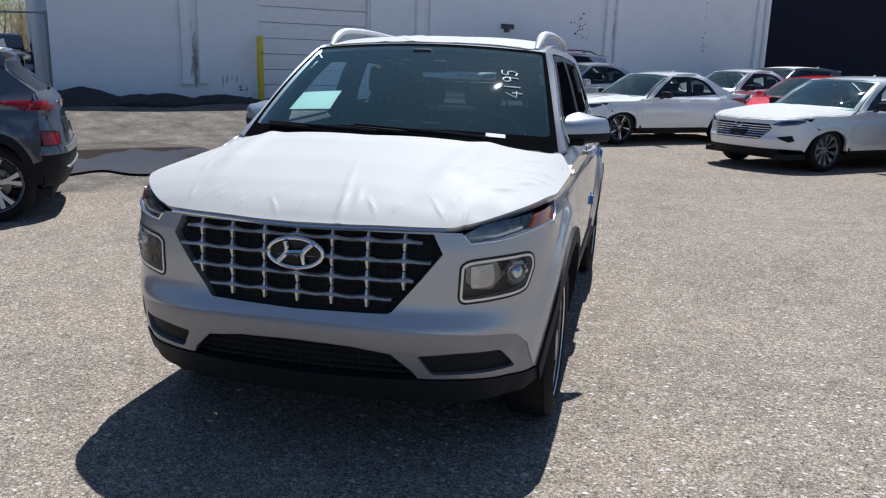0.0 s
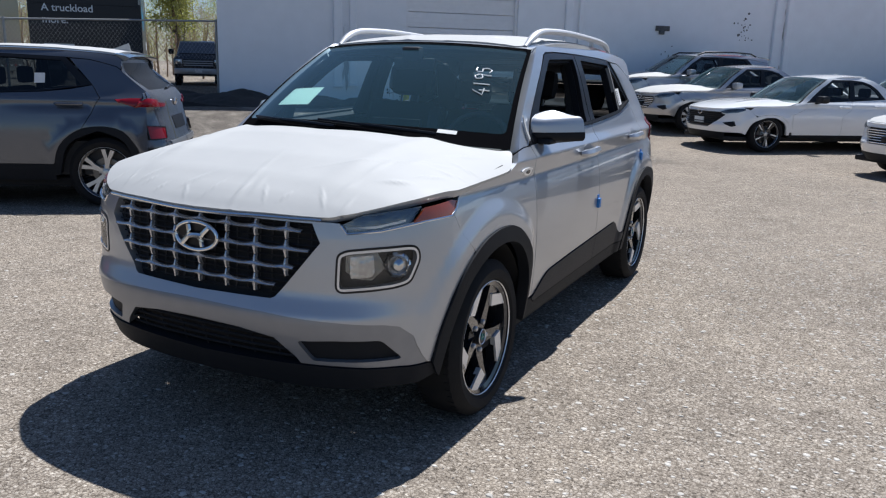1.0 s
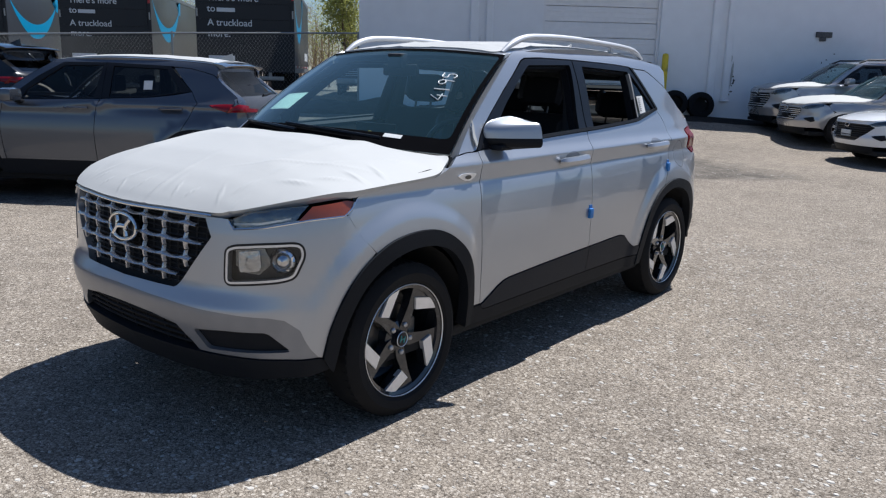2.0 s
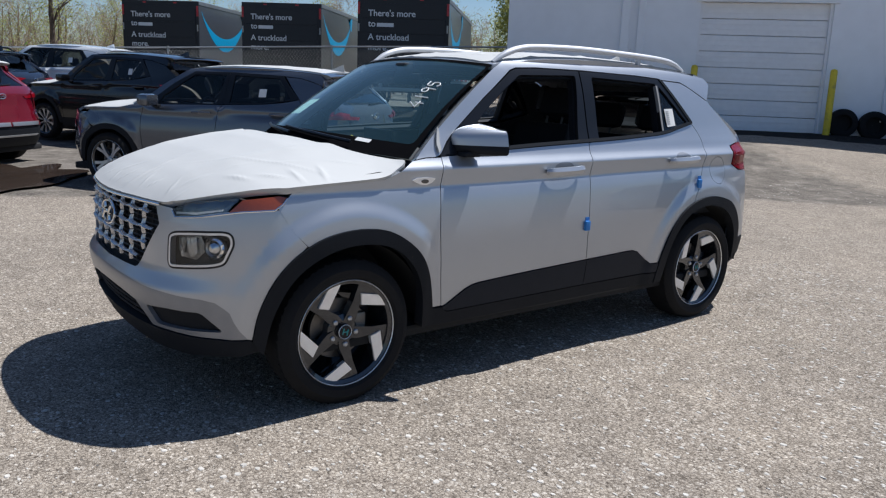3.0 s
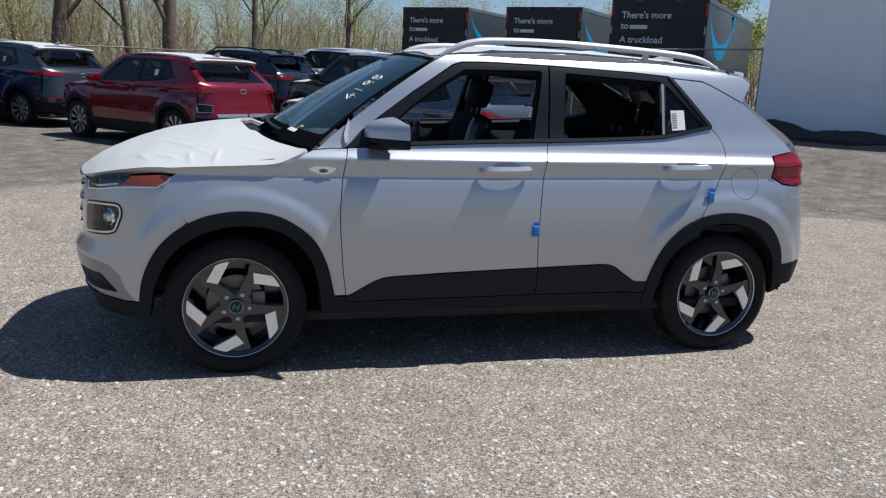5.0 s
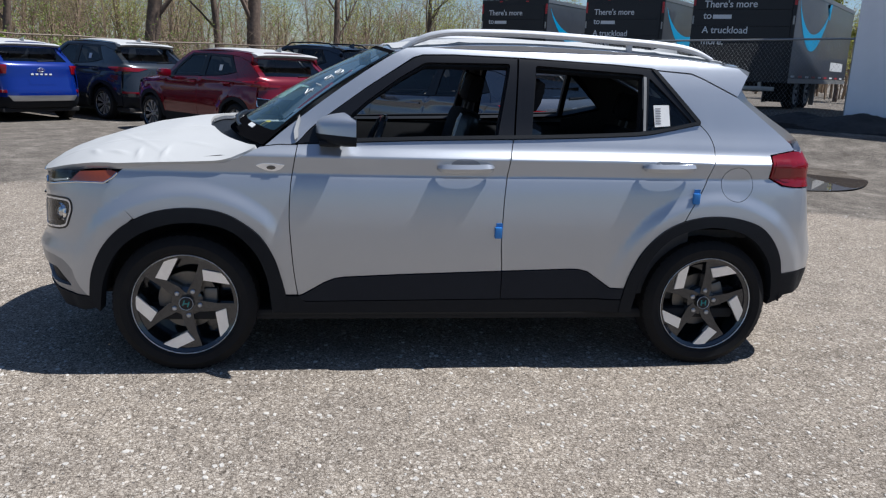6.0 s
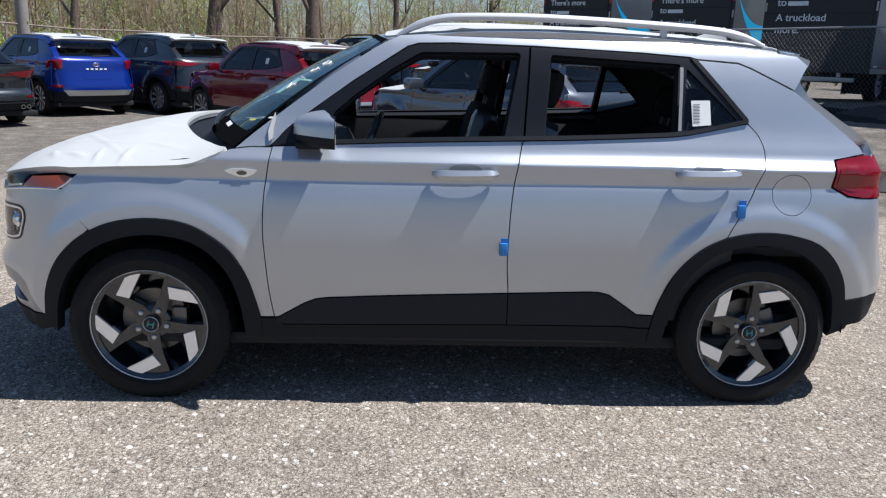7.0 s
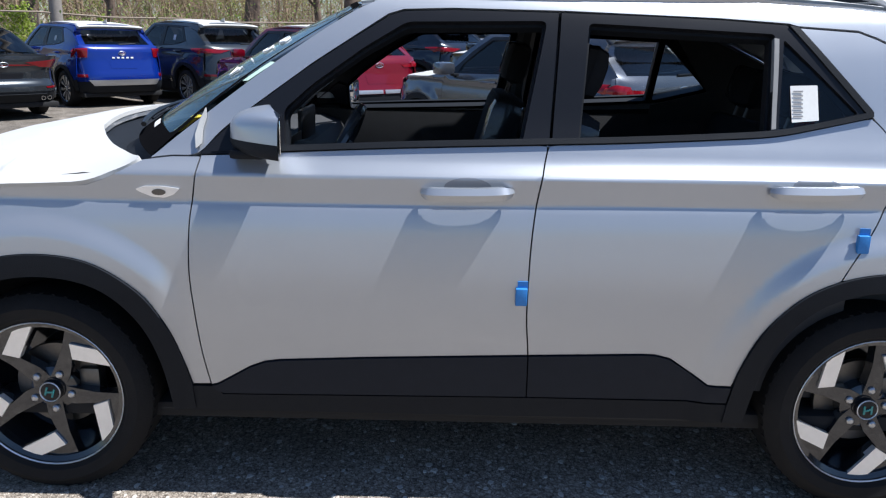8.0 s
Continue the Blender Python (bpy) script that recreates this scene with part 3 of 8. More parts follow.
M_WET = material("wet_mud", (0.045, 0.032, 0.025), 0.04, 0, 0, 0.3, 2.0, 0.05, 9, spec=0.6)
M_WATER = material("muddy_water", (0.075, 0.060, 0.048), 0.015, 0, 0, 0.15, 1.5, spec=0.6)
for px, py, a, b, turn in PUDDLES:
    rng = np.random.RandomState(int(10 * a))
    w = [(rng.uniform(0.03, 0.10), rng.randint(2, 9), rng.uniform(0, 6.28)) for _ in range(7)]
    c, sn = math.cos(math.radians(turn)), math.sin(math.radians(turn))
    rim_pts = []
    for t in np.linspace(0, 2 * math.pi, 90, endpoint=False):
        k = 1 + sum(q * math.sin(f * t + ph) for q, f, ph in w)
        u, v = a * k * math.cos(t), b * k * math.sin(t)
        rim_pts.append((px + u * c - v * sn, py + u * sn + v * c))
    lev = 0.05 - 0.014
    bm = bmesh.new()
    bm.faces.new([bm.verts.new((x, y, lev)) for x, y in rim_pts])
    bmesh.ops.triangulate(bm, faces=bm.faces[:])
    tagged(part("puddle", bm, M_WATER if py > 3 else M_WET), "shallow brown rain puddle in a dip of the lot", "puddle", kind="structure")

# ---- the silver car ----
def both(name, surf, outer, mat, parent, holes=(), label="", **kw):
    """The same piece on the left and on the right side."""
    out = []
    for flip in (False, True):
        out.append(part(name, sheet(name, surf, outer, holes, flip=flip, **kw), mat, parent, label))
    return out


def hood_surface():
    zc = lerp_table([(-0.76, 0.852), (-0.735, 0.862), (-0.70, 0.892), (-0.637, 0.93), (-0.53, 0.976), (-0.35, 1.03), (-0.09, 1.083), (0.175, 1.112), (0.4, 1.12)], 0.02)
    ze = lerp_table([(-0.76, 0.852), (-0.67, 0.862), (-0.60, 0.888), (-0.5, 0.915), (-0.38, 0.937), (-0.24, 0.941), (-0.1, 0.95), (0.18, 0.966), (0.30, 1.0), (0.36, 1.04)], 0.03)
    xe = lerp_table([(-0.76, 0.30), (-0.73, 0.37), (-0.70, 0.45), (-0.65, 0.56), (-0.6, 0.62), (-0.52, 0.70), (-0.42, 0.77), (-0.33, 0.802), (-0.24, 0.825), (0.2, 0.83), (0.4, 0.80)], 0.03)

    def at(x, y):
        k = np.clip(np.abs(x) / xe(y), 0, 1.02)
        e = ze(y)
        rib = 0.010 * np.exp(-((np.abs(x) - 0.50 - 0.12 * (y - 0.2)) / 0.05) ** 2) * np.clip((y + 0.62) / 0.3, 0, 1)
        return np.stack([x + 0 * y, y + 0 * x, e + (zc(y) - e) * (1 - k ** 3.0) + rib], -1)

    return at


def roof_surface(x, y):
    zr = lerp_table([(0.8, 1.478), (0.95, 1.512), (1.1, 1.533), (1.3, 1.552), (1.6, 1.562), (2.0, 1.555), (2.4, 1.532), (2.7, 1.502), (2.9, 1.478)], 0.05)
    return np.stack([x + 0 * y, y + 0 * x, zr(y) - 0.034 * (np.abs(x) / 0.58) ** 2.5], -1)


def screen_surface(s, t):
    """The windscreen: s from -1 to 1 across, t from 0 to 1 up."""
    x = s * (0.755 + (0.605 - 0.755) * t)
    y = (0.13 + 0.22 * np.abs(s) ** 2.2) * (1 - t) + (0.885 + 0.06 * s ** 2) * t
    z = (1.065 - 0.03 * s ** 2) * (1 - t) + (1.500 - 0.03 * s ** 2) * t
    b = 0.025 * np.sin(np.pi * np.clip(t, 0, 1))
    return np.stack([x, y - 0.55 * b, z + 0.8 * b], -1)


def crumpled(surf, amount, seed, long_folds=34):
    """A loose film on a surface: a few long soft folds and shorter puckers near the rim."""
    rng = np.random.RandomState(seed)
    folds = [(rng.uniform(-0.7, 0.7), rng.uniform(-0.7, 3.0), rng.uniform(0, math.pi), rng.uniform(0.010, 0.022), rng.uniform(0.12, 0.4)) for _ in range(long_folds)]
    # short sharp puckers where the film is pulled over the edges
    for k in range(7):
        side = -1 if k % 2 else 1
        folds.append((side * (0.50 + 0.03 * k - 0.02 * (k % 3)), -0.50 + 0.09 * k + rng.uniform(-0.04, 0.04), 1.2 * side + rng.uniform(-0.4, 0.4), 0.011, rng.uniform(0.04, 0.09)))
        if k % 3 == 0:
            folds.append((-0.35 + 0.09 * k + rng.uniform(-0.05, 0.05), -0.60, 1.57 + rng.uniform(-1.0, 1.0), 0.012, rng.uniform(0.03, 0.08)))
    for k in range(11):
        x = -0.55 + 0.11 * k + rng.uniform(-0.03, 0.03)
        folds.append((x, -0.685 + 0.22 * x * x + rng.uniform(0, 0.05), 1.57 + rng.uniform(-0.7, 0.7), 0.007, rng.uniform(0.02, 0.05)))
    for fx, fy, ang in ((0.735, -0.192, 0.1), (0.745, -0.078, -0.15), (0.64, -0.40, 0.5), (0.70, -0.285, 0.9)):
        folds += [(fx, fy, ang, 0.012, 0.05)] * 2

    def at(a, b):
        p = surf(a, b)
        lift = 0 * p[..., 0]
        for fx, fy, ang, wide, long in folds:
            dx, dy = p[..., 0] - fx, p[..., 1] - fy
            q, r = dx * math.cos(ang) + dy * math.sin(ang), -dx * math.sin(ang) + dy * math.cos(ang)
            lift = lift + np.exp(-(r / wide) ** 2 - (q / long) ** 2)
        ripple = np.sin(p[..., 0] * 9 + 2 * np.sin(p[..., 1] * 5)) * np.sin(p[..., 1] * 7 + 1.3 * np.sin(p[..., 0] * 6))
        p = p.copy()
        p[..., 2] += 0.002 + amount * np.clip(lift, 0, 2.4) + amount * 0.35 * (1 + ripple)
        return p

    return at


def wheel_mesh_parts(radius=0.325, rim=0.238, width=0.205, style="petal"):
    """Meshes of a wheel whose outer face looks to +x, hub at the origin: name, mesh, material, parent name."""
    out = []
    w = width / 2
    tyre = lathe([(-w + 0.03, rim - 0.01), (-w + 0.005, rim + 0.012), (-w, rim + 0.045), (-w + 0.012, radius - 0.02), (-w + 0.03, radius - 0.004), (-0.3 * w, radius),
                  (0.3 * w, radius), (w - 0.03, radius - 0.004), (w - 0.012, radius - 0.02), (w, rim + 0.045), (w - 0.005, rim + 0.014), (w - 0.018, rim + 0.001), (w - 0.03, rim - 0.012)], segments=56)
    for k in range(56 if style == "petal" else 0):
        a = 2 * math.pi * (k + 0.5) / 56
        for side in (-1, 1):
            m = pose(0, 0, 0, math.degrees(a) + side * 1.2, 0, 0)
            box(tyre, side * (w - 0.042) - 0.012, side * (w - 0.042) + 0.010, -0.005, 0.005, radius - 0.012, radius - 0.0008, m)
    out.append(("tyre", tyre, M_RUBBER, None))
    barrel = lathe([(w - 0.022, rim - 0.006), (w - 0.03, rim - 0.022), (-w + 0.03, rim - 0.035), (-w + 0.03, 0.08)], segments=40)
    out.append(("rim", barrel, M_ALLOY_DARK, None))
    out.append(("rim_edge", lathe([(w - 0.014, rim - 0.001), (w - 0.012, rim - 0.003), (w - 0.016, rim - 0.0055)], segments=56), M_ALLOY if style != "plain" else M_ALLOY_SILVER, "rim"))
    disc = lathe([(w - 0.105, 0.02), (w - 0.105, 0.135), (w - 0.115, 0.138), (w - 0.125, 0.135)], segments=36)
    out.append(("brake_disc", disc, M_STEEL, None))
    out.append(("brake_caliper", boxed(w - 0.14, w - 0.085, 0.07, 0.135, -0.06, 0.06, bevel=0.012), M_STEEL, None))
    face = w - 0.030

    def prism(poly, x0, x1, bm, dish=0.0):
        top = [bm.verts.new((x1 - dish * (1 - math.hypot(a, b) / rim), a, b)) for a, b in poly]
        low = [bm.verts.new((x0 - dish * (1 - math.hypot(a, b) / rim), a, b)) for a, b in poly]
        bm.faces.new(top)
        for i in range(len(poly)):
            j = (i + 1) % len(poly)
            bm.faces.new((low[i], low[j], top[j], top[i]))

    n = 5 if style == "petal" else (10 if style == "plain" else 5)
    for k in range(n):
        turn = 2 * math.pi * k / n

        def polar(r, d):
            a = math.radians(d) + turn
            return (r * rim * math.cos(a), r * rim * math.sin(a))

        bm = bmesh.new()
        if style == "petal":
            prism([polar(*q) for q in ((0.15, 99.5), (0.33, 77.5), (0.6, 71.5), (0.97, 72), (0.972, 64), (0.972, 56.5), (0.972, 48), (0.972, 41), (0.97, 32), (0.97, 22), (0.575, 56), (0.34, 39.5), (0.15, 6))], face - 0.045, face - 0.006, bm, 0.02)
        elif style == "plain":
            prism([polar(*q) for q in ((0.12, 78), (0.55, 84), (0.96, 80), (0.96, 98), (0.55, 95), (0.12, 102))][::-1], face - 0.04, face, bm, 0.02)
        else:
            prism([polar(*q) for q in ((0.12, 60), (0.5, 78), (0.96, 74), (0.96, 84), (0.55, 90), (0.96, 97), (0.96, 107), (0.5, 102), (0.12, 120))][::-1], face - 0.04, face, bm, 0.02)
        bmesh.ops.recalc_face_normals(bm, faces=bm.faces[:])
        mat = {"petal": M_ALLOY_DARK, "plain": M_ALLOY_SILVER, "split": M_ALLOY_DARK, "star": M_ALLOY_SILVER}[style]
        out.append(("spoke", bm, mat, "rim"))
        if style == "split":
            bm = bmesh.new()
            prism([polar(*q) for q in ((0.40, 96), (0.96, 91), (0.96, 97), (0.45, 103))], face - 0.01, face + 0.003, bm, 0.02)
            bmesh.ops.recalc_face_normals(bm, faces=bm.faces[:])
            out.append(("spoke_face", bm, M_ALLOY, "rim"))
        if style == "petal":
            bm = bmesh.new()
            prism([polar(*q) for q in ((0.575, 54), (0.755, 64.5), (0.968, 38.5), (0.972, 31), (0.968, 23.5))], face - 0.02, face + 0.003, bm, 0.02)
            bmesh.ops.recalc_face_normals(bm, faces=bm.faces[:])
            out.append(("spoke_blade", bm, M_ALLOY, "rim"))
    out.append(("hub", lathe([(face - 0.08, 0.075), (face - 0.035, 0.072), (face - 0.024, 0.050), (face - 0.022, 0.036)], segments=24), M_ALLOY_DARK if style == "petal" else M_ALLOY_SILVER, "rim"))
    out.append(("hub_cap", lathe([(face - 0.03, 0.036), (face - 0.008, 0.034), (face - 0.005, 0.028), (face - 0.006, 0.0005)], segments=24), M_TRIM if style == "petal" else M_ALLOY_SILVER, "rim"))
    if style == "petal":
        ring = lathe([(face - 0.0055, 0.029), (face - 0.0025, 0.031), (face - 0.0055, 0.033)], segments=28)
        out.append(("cap_ring", ring, M_ALLOY, "rim"))
        bm = bmesh.new()
        for d in (-1, 1):
            box(bm, face - 0.006, face - 0.002, d * 0.011 - 0.003, d * 0.011 + 0.003, -0.014, 0.014, pose(0, 0, 0, -18, 0, 0))
        box(bm, face - 0.006, face - 0.002, -0.011, 0.011, -0.003, 0.003)
        out.append(("cap_emblem", bm, M_TEAL, "rim"))
    for k in range(5):
        a = math.radians(61.5 + 72 * k)
        nut = lathe([(face - 0.035, 0.0125), (face - 0.014, 0.0115), (face - 0.010, 0.007), (face - 0.010, 0.0005)], segments=8, m=pose(0, 0.0605 * math.cos(a), 0.0605 * math.sin(a)))
        out.append(("wheel_nut", nut, M_ALLOY_SILVER if style == "petal" else M_ALLOY_DARK, "rim"))
    return out


WHEELS = {}


def wheel(parent, x, y, z, turn=0.0, spin=0.0, style="petal", scale=1.0):
    """A wheel under a car; turn is the steering, x < 0 faces it to the other side."""
    if style not in WHEELS:
        WHEELS[style] = []
        for name, bm, mat, up in wheel_mesh_parts(style=style):
            me = bpy.data.meshes.new(name)
            for fc in bm.faces:
                fc.smooth = True
            bm.to_mesh(me)
            bm.free()
            me.set_sharp_from_angle(angle=radians(32))
            me.materials.append(mat)
            WHEELS[style].append((name, me, up))
    root = new("wheel")
    root.empty_display_size = 0.1
    root.parent = parent
    root.matrix_local = pose(x, y, z, 0, 0, turn + (180 if x < 0 else 0)) @ pose(0, 0, 0, spin, 0, 0) @ Matrix.Diagonal((scale, scale, scale, 1))
    for name, me, up in WHEELS[style]:
        ob = new(name, me)
        ob.parent = root
    return root


def silver_car():
    car = thing("small_suv", "silver small suv with white film on bonnet and roof", "car")
    B, flank, nose = SILVER, SILVER.flank, SILVER.wrap
    hood = hood_surface()

    # outlines in (y, z), front to rear
    door_front = curve([(0.504, 1.045), (0.489, 0.961), (0.475, 0.865), (0.469, 0.721), (0.477, 0.595), (0.489, 0.464), (0.506, 0.353)], 4)
    door_mid = curve([(1.500, 1.094), (1.473, 0.962), (1.456, 0.816), (1.452, 0.611), (1.463, 0.476), (1.466, 0.334)], 4)
    door_rear = curve([(2.432, 1.187), (2.479, 1.134), (2.500, 1.060), (2.469, 0.961), (2.428, 0.872), (2.378, 0.797), (2.345, 0.735)], 4)
    arch_f = curve([(-0.419, 0.335), (-0.40, 0.453), (-0.349, 0.569), (-0.272, 0.658), (-0.175, 0.719), (-0.081, 0.75), (0.036, 0.762), (0.153, 0.75), (0.246, 0.712), (0.34, 0.639), (0.398, 0.542), (0.431, 0.436), (0.450, 0.352)], 4)
    arch_f_in = curve([(-0.375, 0.27), (-0.346, 0.427), (-0.28, 0.557), (-0.192, 0.634), (-0.084, 0.681), (0.033, 0.698), (0.151, 0.685), (0.244, 0.642), (0.325, 0.554), (0.37, 0.436), (0.39, 0.27)], 4)
    arch_r = curve([(2.07, 0.334), (2.089, 0.443), (2.14, 0.568), (2.221, 0.663), (2.308, 0.718), (2.41, 0.749), (2.516, 0.758), (2.625, 0.747), (2.74, 0.712), (2.819, 0.646), (2.877, 0.556), (2.905, 0.464)], 4)
    arch_r_in = curve([(2.125, 0.27), (2.155, 0.457), (2.218, 0.583), (2.314, 0.665), (2.443, 0.702), (2.551, 0.701), (2.664, 0.671), (2.757, 0.605), (2.833, 0.494), (2.87, 0.33)], 4)
    belt = curve([(0.504, 1.048), (0.625, 1.053), (0.752, 1.061), (1.092, 1.078), (1.500, 1.094)], 4)
    belt_r = curve([(1.500, 1.094), (1.726, 1.103), (2.0, 1.118), (2.145, 1.129), (2.252, 1.148), (2.432, 1.187)], 4)
    clad_f = [(0.506, 0.350), (0.529, 0.356), (0.629, 0.417), (0.675, 0.436), (0.72, 0.443), (0.98, 0.457), (1.463, 0.476)]
    clad_r = [(1.463, 0.476), (1.80, 0.488), (1.84, 0.487), (1.885, 0.476), (2.005, 0.394), (2.076, 0.392)]
    k_mid = next(i for i, p in enumerate(door_mid) if p[1] <= 0.478)
    k_rear = next(i for i, p in enumerate(arch_r) if p[0] > 2.345)

    # sides
    k_f = next(i for i, p in enumerate(arch_f) if p[0] > -0.205)
    fender = [(-0.235, 0.936), (-0.1, 0.946), (0.18, 0.961), (0.244, 0.985), (0.34, 1.034), (0.42, 1.044)] + door_front + arch_f[k_f:][::-1] + [(-0.253, 0.761), (-0.312, 0.866)]
    marker = rounded([(0.322, 0.952), (0.35, 0.961), (0.40, 0.962), (0.450, 0.956), (0.432, 0.938), (0.405, 0.928), (0.368, 0.931), (0.338, 0.943)], 0.006)
    fenders = both("front_fender", flank, fender, M_SILVER, car, gap=0.002, h=0.02, grid=(0.016, 0.010), depth=0.03)
    for ob, flip in zip(fenders, (False, True)):
        part("side_marker", sheet("side_marker", flank, marker, h=0.01, depth=0.008, lift=0.006, flip=flip), M_ALLOY, ob, "small leaf-shaped chrome indicator lens")
        part("marker_lens", sheet("marker_lens", flank, [(0.390 + 0.020 * math.cos(a), 0.9450 + 0.009 * math.sin(a)) for a in np.linspace(0, 2 * math.pi, 16, endpoint=False)], h=0.01, depth=0.004, lift=0.009, flip=flip), M_STEEL, ob)
    door1 = belt + door_mid[:k_mid] + clad_f[::-1] + door_front[::-1]
    door2 = belt_r + door_rear + arch_r[:k_rear][::-1][:-3] + clad_r[::-1] + door_mid[:k_mid][::-1]
    doors = []
    for name, poly in (("front_door", door1), ("rear_door", door2)):
        doors.append(both(name, flank, poly, M_SILVER, car, gap=0.0022, h=0.03, grid=(0.025, 0.008), depth=0.03))
    for pair, poly in ((doors[0], [p for p in clad_f] + [(1.466, 0.334), (0.545, 0.322), (0.520, 0.330)]), (doors[1], [p for p in clad_r] + [(2.068, 0.336), (1.466, 0.334)])):
        for ob, flip in zip(pair, (False, True)):
            part("door_cladding", sheet("door_cladding", flank, poly, h=0.03, depth=0.02, lift=0.006, gap=0.002, flip=flip), M_CLAD, ob, "dark grey plastic lower cladding")
    # window frames, glass, seals
    frame_f = curve([(0.500, 1.052), (0.560, 1.112), (0.623, 1.164), (0.816, 1.306), (1.035, 1.447)], 4) + [(1.075, 1.459), (1.216, 1.465), (1.528, 1.463), (1.503, 1.098)] + belt[::-1]
    open_f = rounded([(0.742, 1.070), (0.735, 1.176), (0.817, 1.249), (0.964, 1.355), (1.085, 1.428), (1.493, 1.438), (1.425, 1.098)], 0.02)
    frame_r = [(1.533, 1.463), (1.80, 1.458), (1.996, 1.452), (2.19, 1.441), (2.286, 1.352), (2.432, 1.19)] + belt_r[::-1] + [(1.508, 1.1)]
    open_r = rounded([(1.615, 1.434), (2.155, 1.414), (2.135, 1.134), (1.585, 1.104)], 0.015)
    open_q = rounded([(2.178, 1.400), (2.392, 1.196), (2.160, 1.142)], 0.012)
    for pair, fr, hs in ((doors[0], frame_f, [open_f]), (doors[1], frame_r, [open_r, open_q])):
        for ob, flip in zip(pair, (False, True)):
            wf = part("window_frame", sheet("window_frame", flank, fr, hs, h=0.03, depth=0.055, lift=0.001, gap=0.002, flip=flip), M_TRIM, ob, "black window frame")
            for hole in hs[:1]:
                rim = shrink(hole, -0.001)
                part("seal", sheet("seal", flank, rim, [shrink(hole, 0.008)], h=0.03, depth=0.035, lift=-0.022, flip=flip), M_PLASTIC, wf)
            if len(hs) > 1:
                part("quarter_glass", sheet("quarter_glass", flank, open_q, h=0.03, depth=0.0, lift=-0.008, flip=flip), M_TINT, wf)
                part("divider_strip", sheet("divider_strip", flank, [(2.150, 1.402), (2.164, 1.400), (2.152, 1.150), (2.139, 1.148)], h=0.03, depth=0.02, lift=0.004, flip=flip), M_HEADLINER, wf, "pale grey window divider strip")
                pier = [(2.196, 1.437), (2.222, 1.434), (2.432, 1.205), (2.415, 1.195)]
                part("pillar_cover", sheet("pillar_cover", flank, pier, h=0.03, depth=0.02, lift=0.006, flip=flip), M_PLASTIC, wf)
    part("film_scrap", sheet("film_scrap", flank, [(0.492, 1.062), (0.487, 1.10), (0.498, 1.14), (0.513, 1.175), (0.516, 1.15), (0.507, 1.11), (0.508, 1.075)], h=0.02, depth=0.006, lift=0.012), M_FILM, car, "torn scrap of white film on the pillar")
    # belt mouldings
    for pair, line in ((doors[0], [p for p in belt if p[0] > 0.60]), (doors[1], belt_r)):
        up = [(y, z + 0.016) for y, z in line]
        for ob, flip in zip(pair, (False, True)):
            part("belt_moulding", sheet("belt_moulding", flank, line + up[::-1], h=0.03, depth=0.012, lift=0.009, flip=flip), M_PLASTIC, ob)
    # roof sides, rear quarters
    roof_side = curve([(0.36, 1.038), (0.47, 1.13), (0.70, 1.305), (0.90, 1.44), (1.0, 1.492)], 4) + [(1.2, 1.508), (1.6, 1.518), (2.0, 1.510), (2.4, 1.488), (2.655, 1.462), (2.70, 1.425), (2.64, 1.330), (2.637, 1.324), (2.451, 1.409), (2.397, 1.428), (2.222, 1.437),
                (2.196, 1.444), (1.996, 1.455), (1.55, 1.467), (1.216, 1.469), (1.075, 1.463), (1.030, 1.449)] + curve([(0.816, 1.308), (0.623, 1.166), (0.556, 1.112), (0.496, 1.052), (0.42, 1.045)], 4)
    both("roof_side", flank, roof_side, M_SILVER, car, gap=0.0015, h=0.03, depth=0.06)
    fuel = [(2.613 + 0.085 * math.cos(a), 0.911 + 0.083 * math.sin(a)) for a in np.linspace(0, 2 * math.pi, 28, endpoint=False)]
    quarter = [(2.222, 1.434), (2.397, 1.424), (2.451, 1.405), (2.637, 1.320), (2.86, 1.155), (2.925, 1.105), (2.945, 1.076), (2.80, 1.052), (2.785, 0.942), (2.86, 0.905), (2.99, 0.890), (2.99, 0.60), (2.985, 0.47), (2.905, 0.464)]
    quarter = quarter + arch_r[k_rear:][::-1][1:] + door_rear[::-1] + [(2.432, 1.205)]
    quarters = both("rear_quarter", flank, quarter, M_SILVER, car, holes=[fuel], gap=0.002, h=0.02, grid=(0.016, 0.010), depth=0.03)
    part("fuel_flap", sheet("fuel_flap", flank, shrink(fuel, 0.0025), h=0.02, depth=0.02), M_SILVER, quarters[0])
    part("fuel_flap", sheet("fuel_flap", flank, shrink(fuel, -0.001), h=0.02, depth=0.02, flip=True), M_SILVER, quarters[1])
    both("tail_lamp", flank, [(2.803, 1.048), (2.845, 1.058), (2.94, 1.072), (2.945, 0.897), (2.862, 0.908), (2.789, 0.944)], M_RED, car, label="red tail lamp wrapping round the corner", gap=0.002, h=0.02, depth=0.03, lift=0.004)
    both("lamp_core", flank, rounded([(2.815, 1.022), (2.90, 1.035), (2.905, 0.925), (2.862, 0.925), (2.805, 0.958)], 0.012), M_RED_BRIGHT, car, gap=0.0, h=0.015, depth=0.004, lift=0.0065)
    # arches, sills
    both("front_arch_trim", flank, arch_f + [(0.452, 0.27)] + arch_f_in[::-1] + [(-0.395, 0.29)], M_PLASTIC, car, h=0.025, depth=0.05, lift=0.009)
    both("rear_arch_trim", flank, [(2.065, 0.27)] + arch_r + [(2.89, 0.33)] + arch_r_in[::-1], M_PLASTIC, car, h=0.025, depth=0.05, lift=0.009)
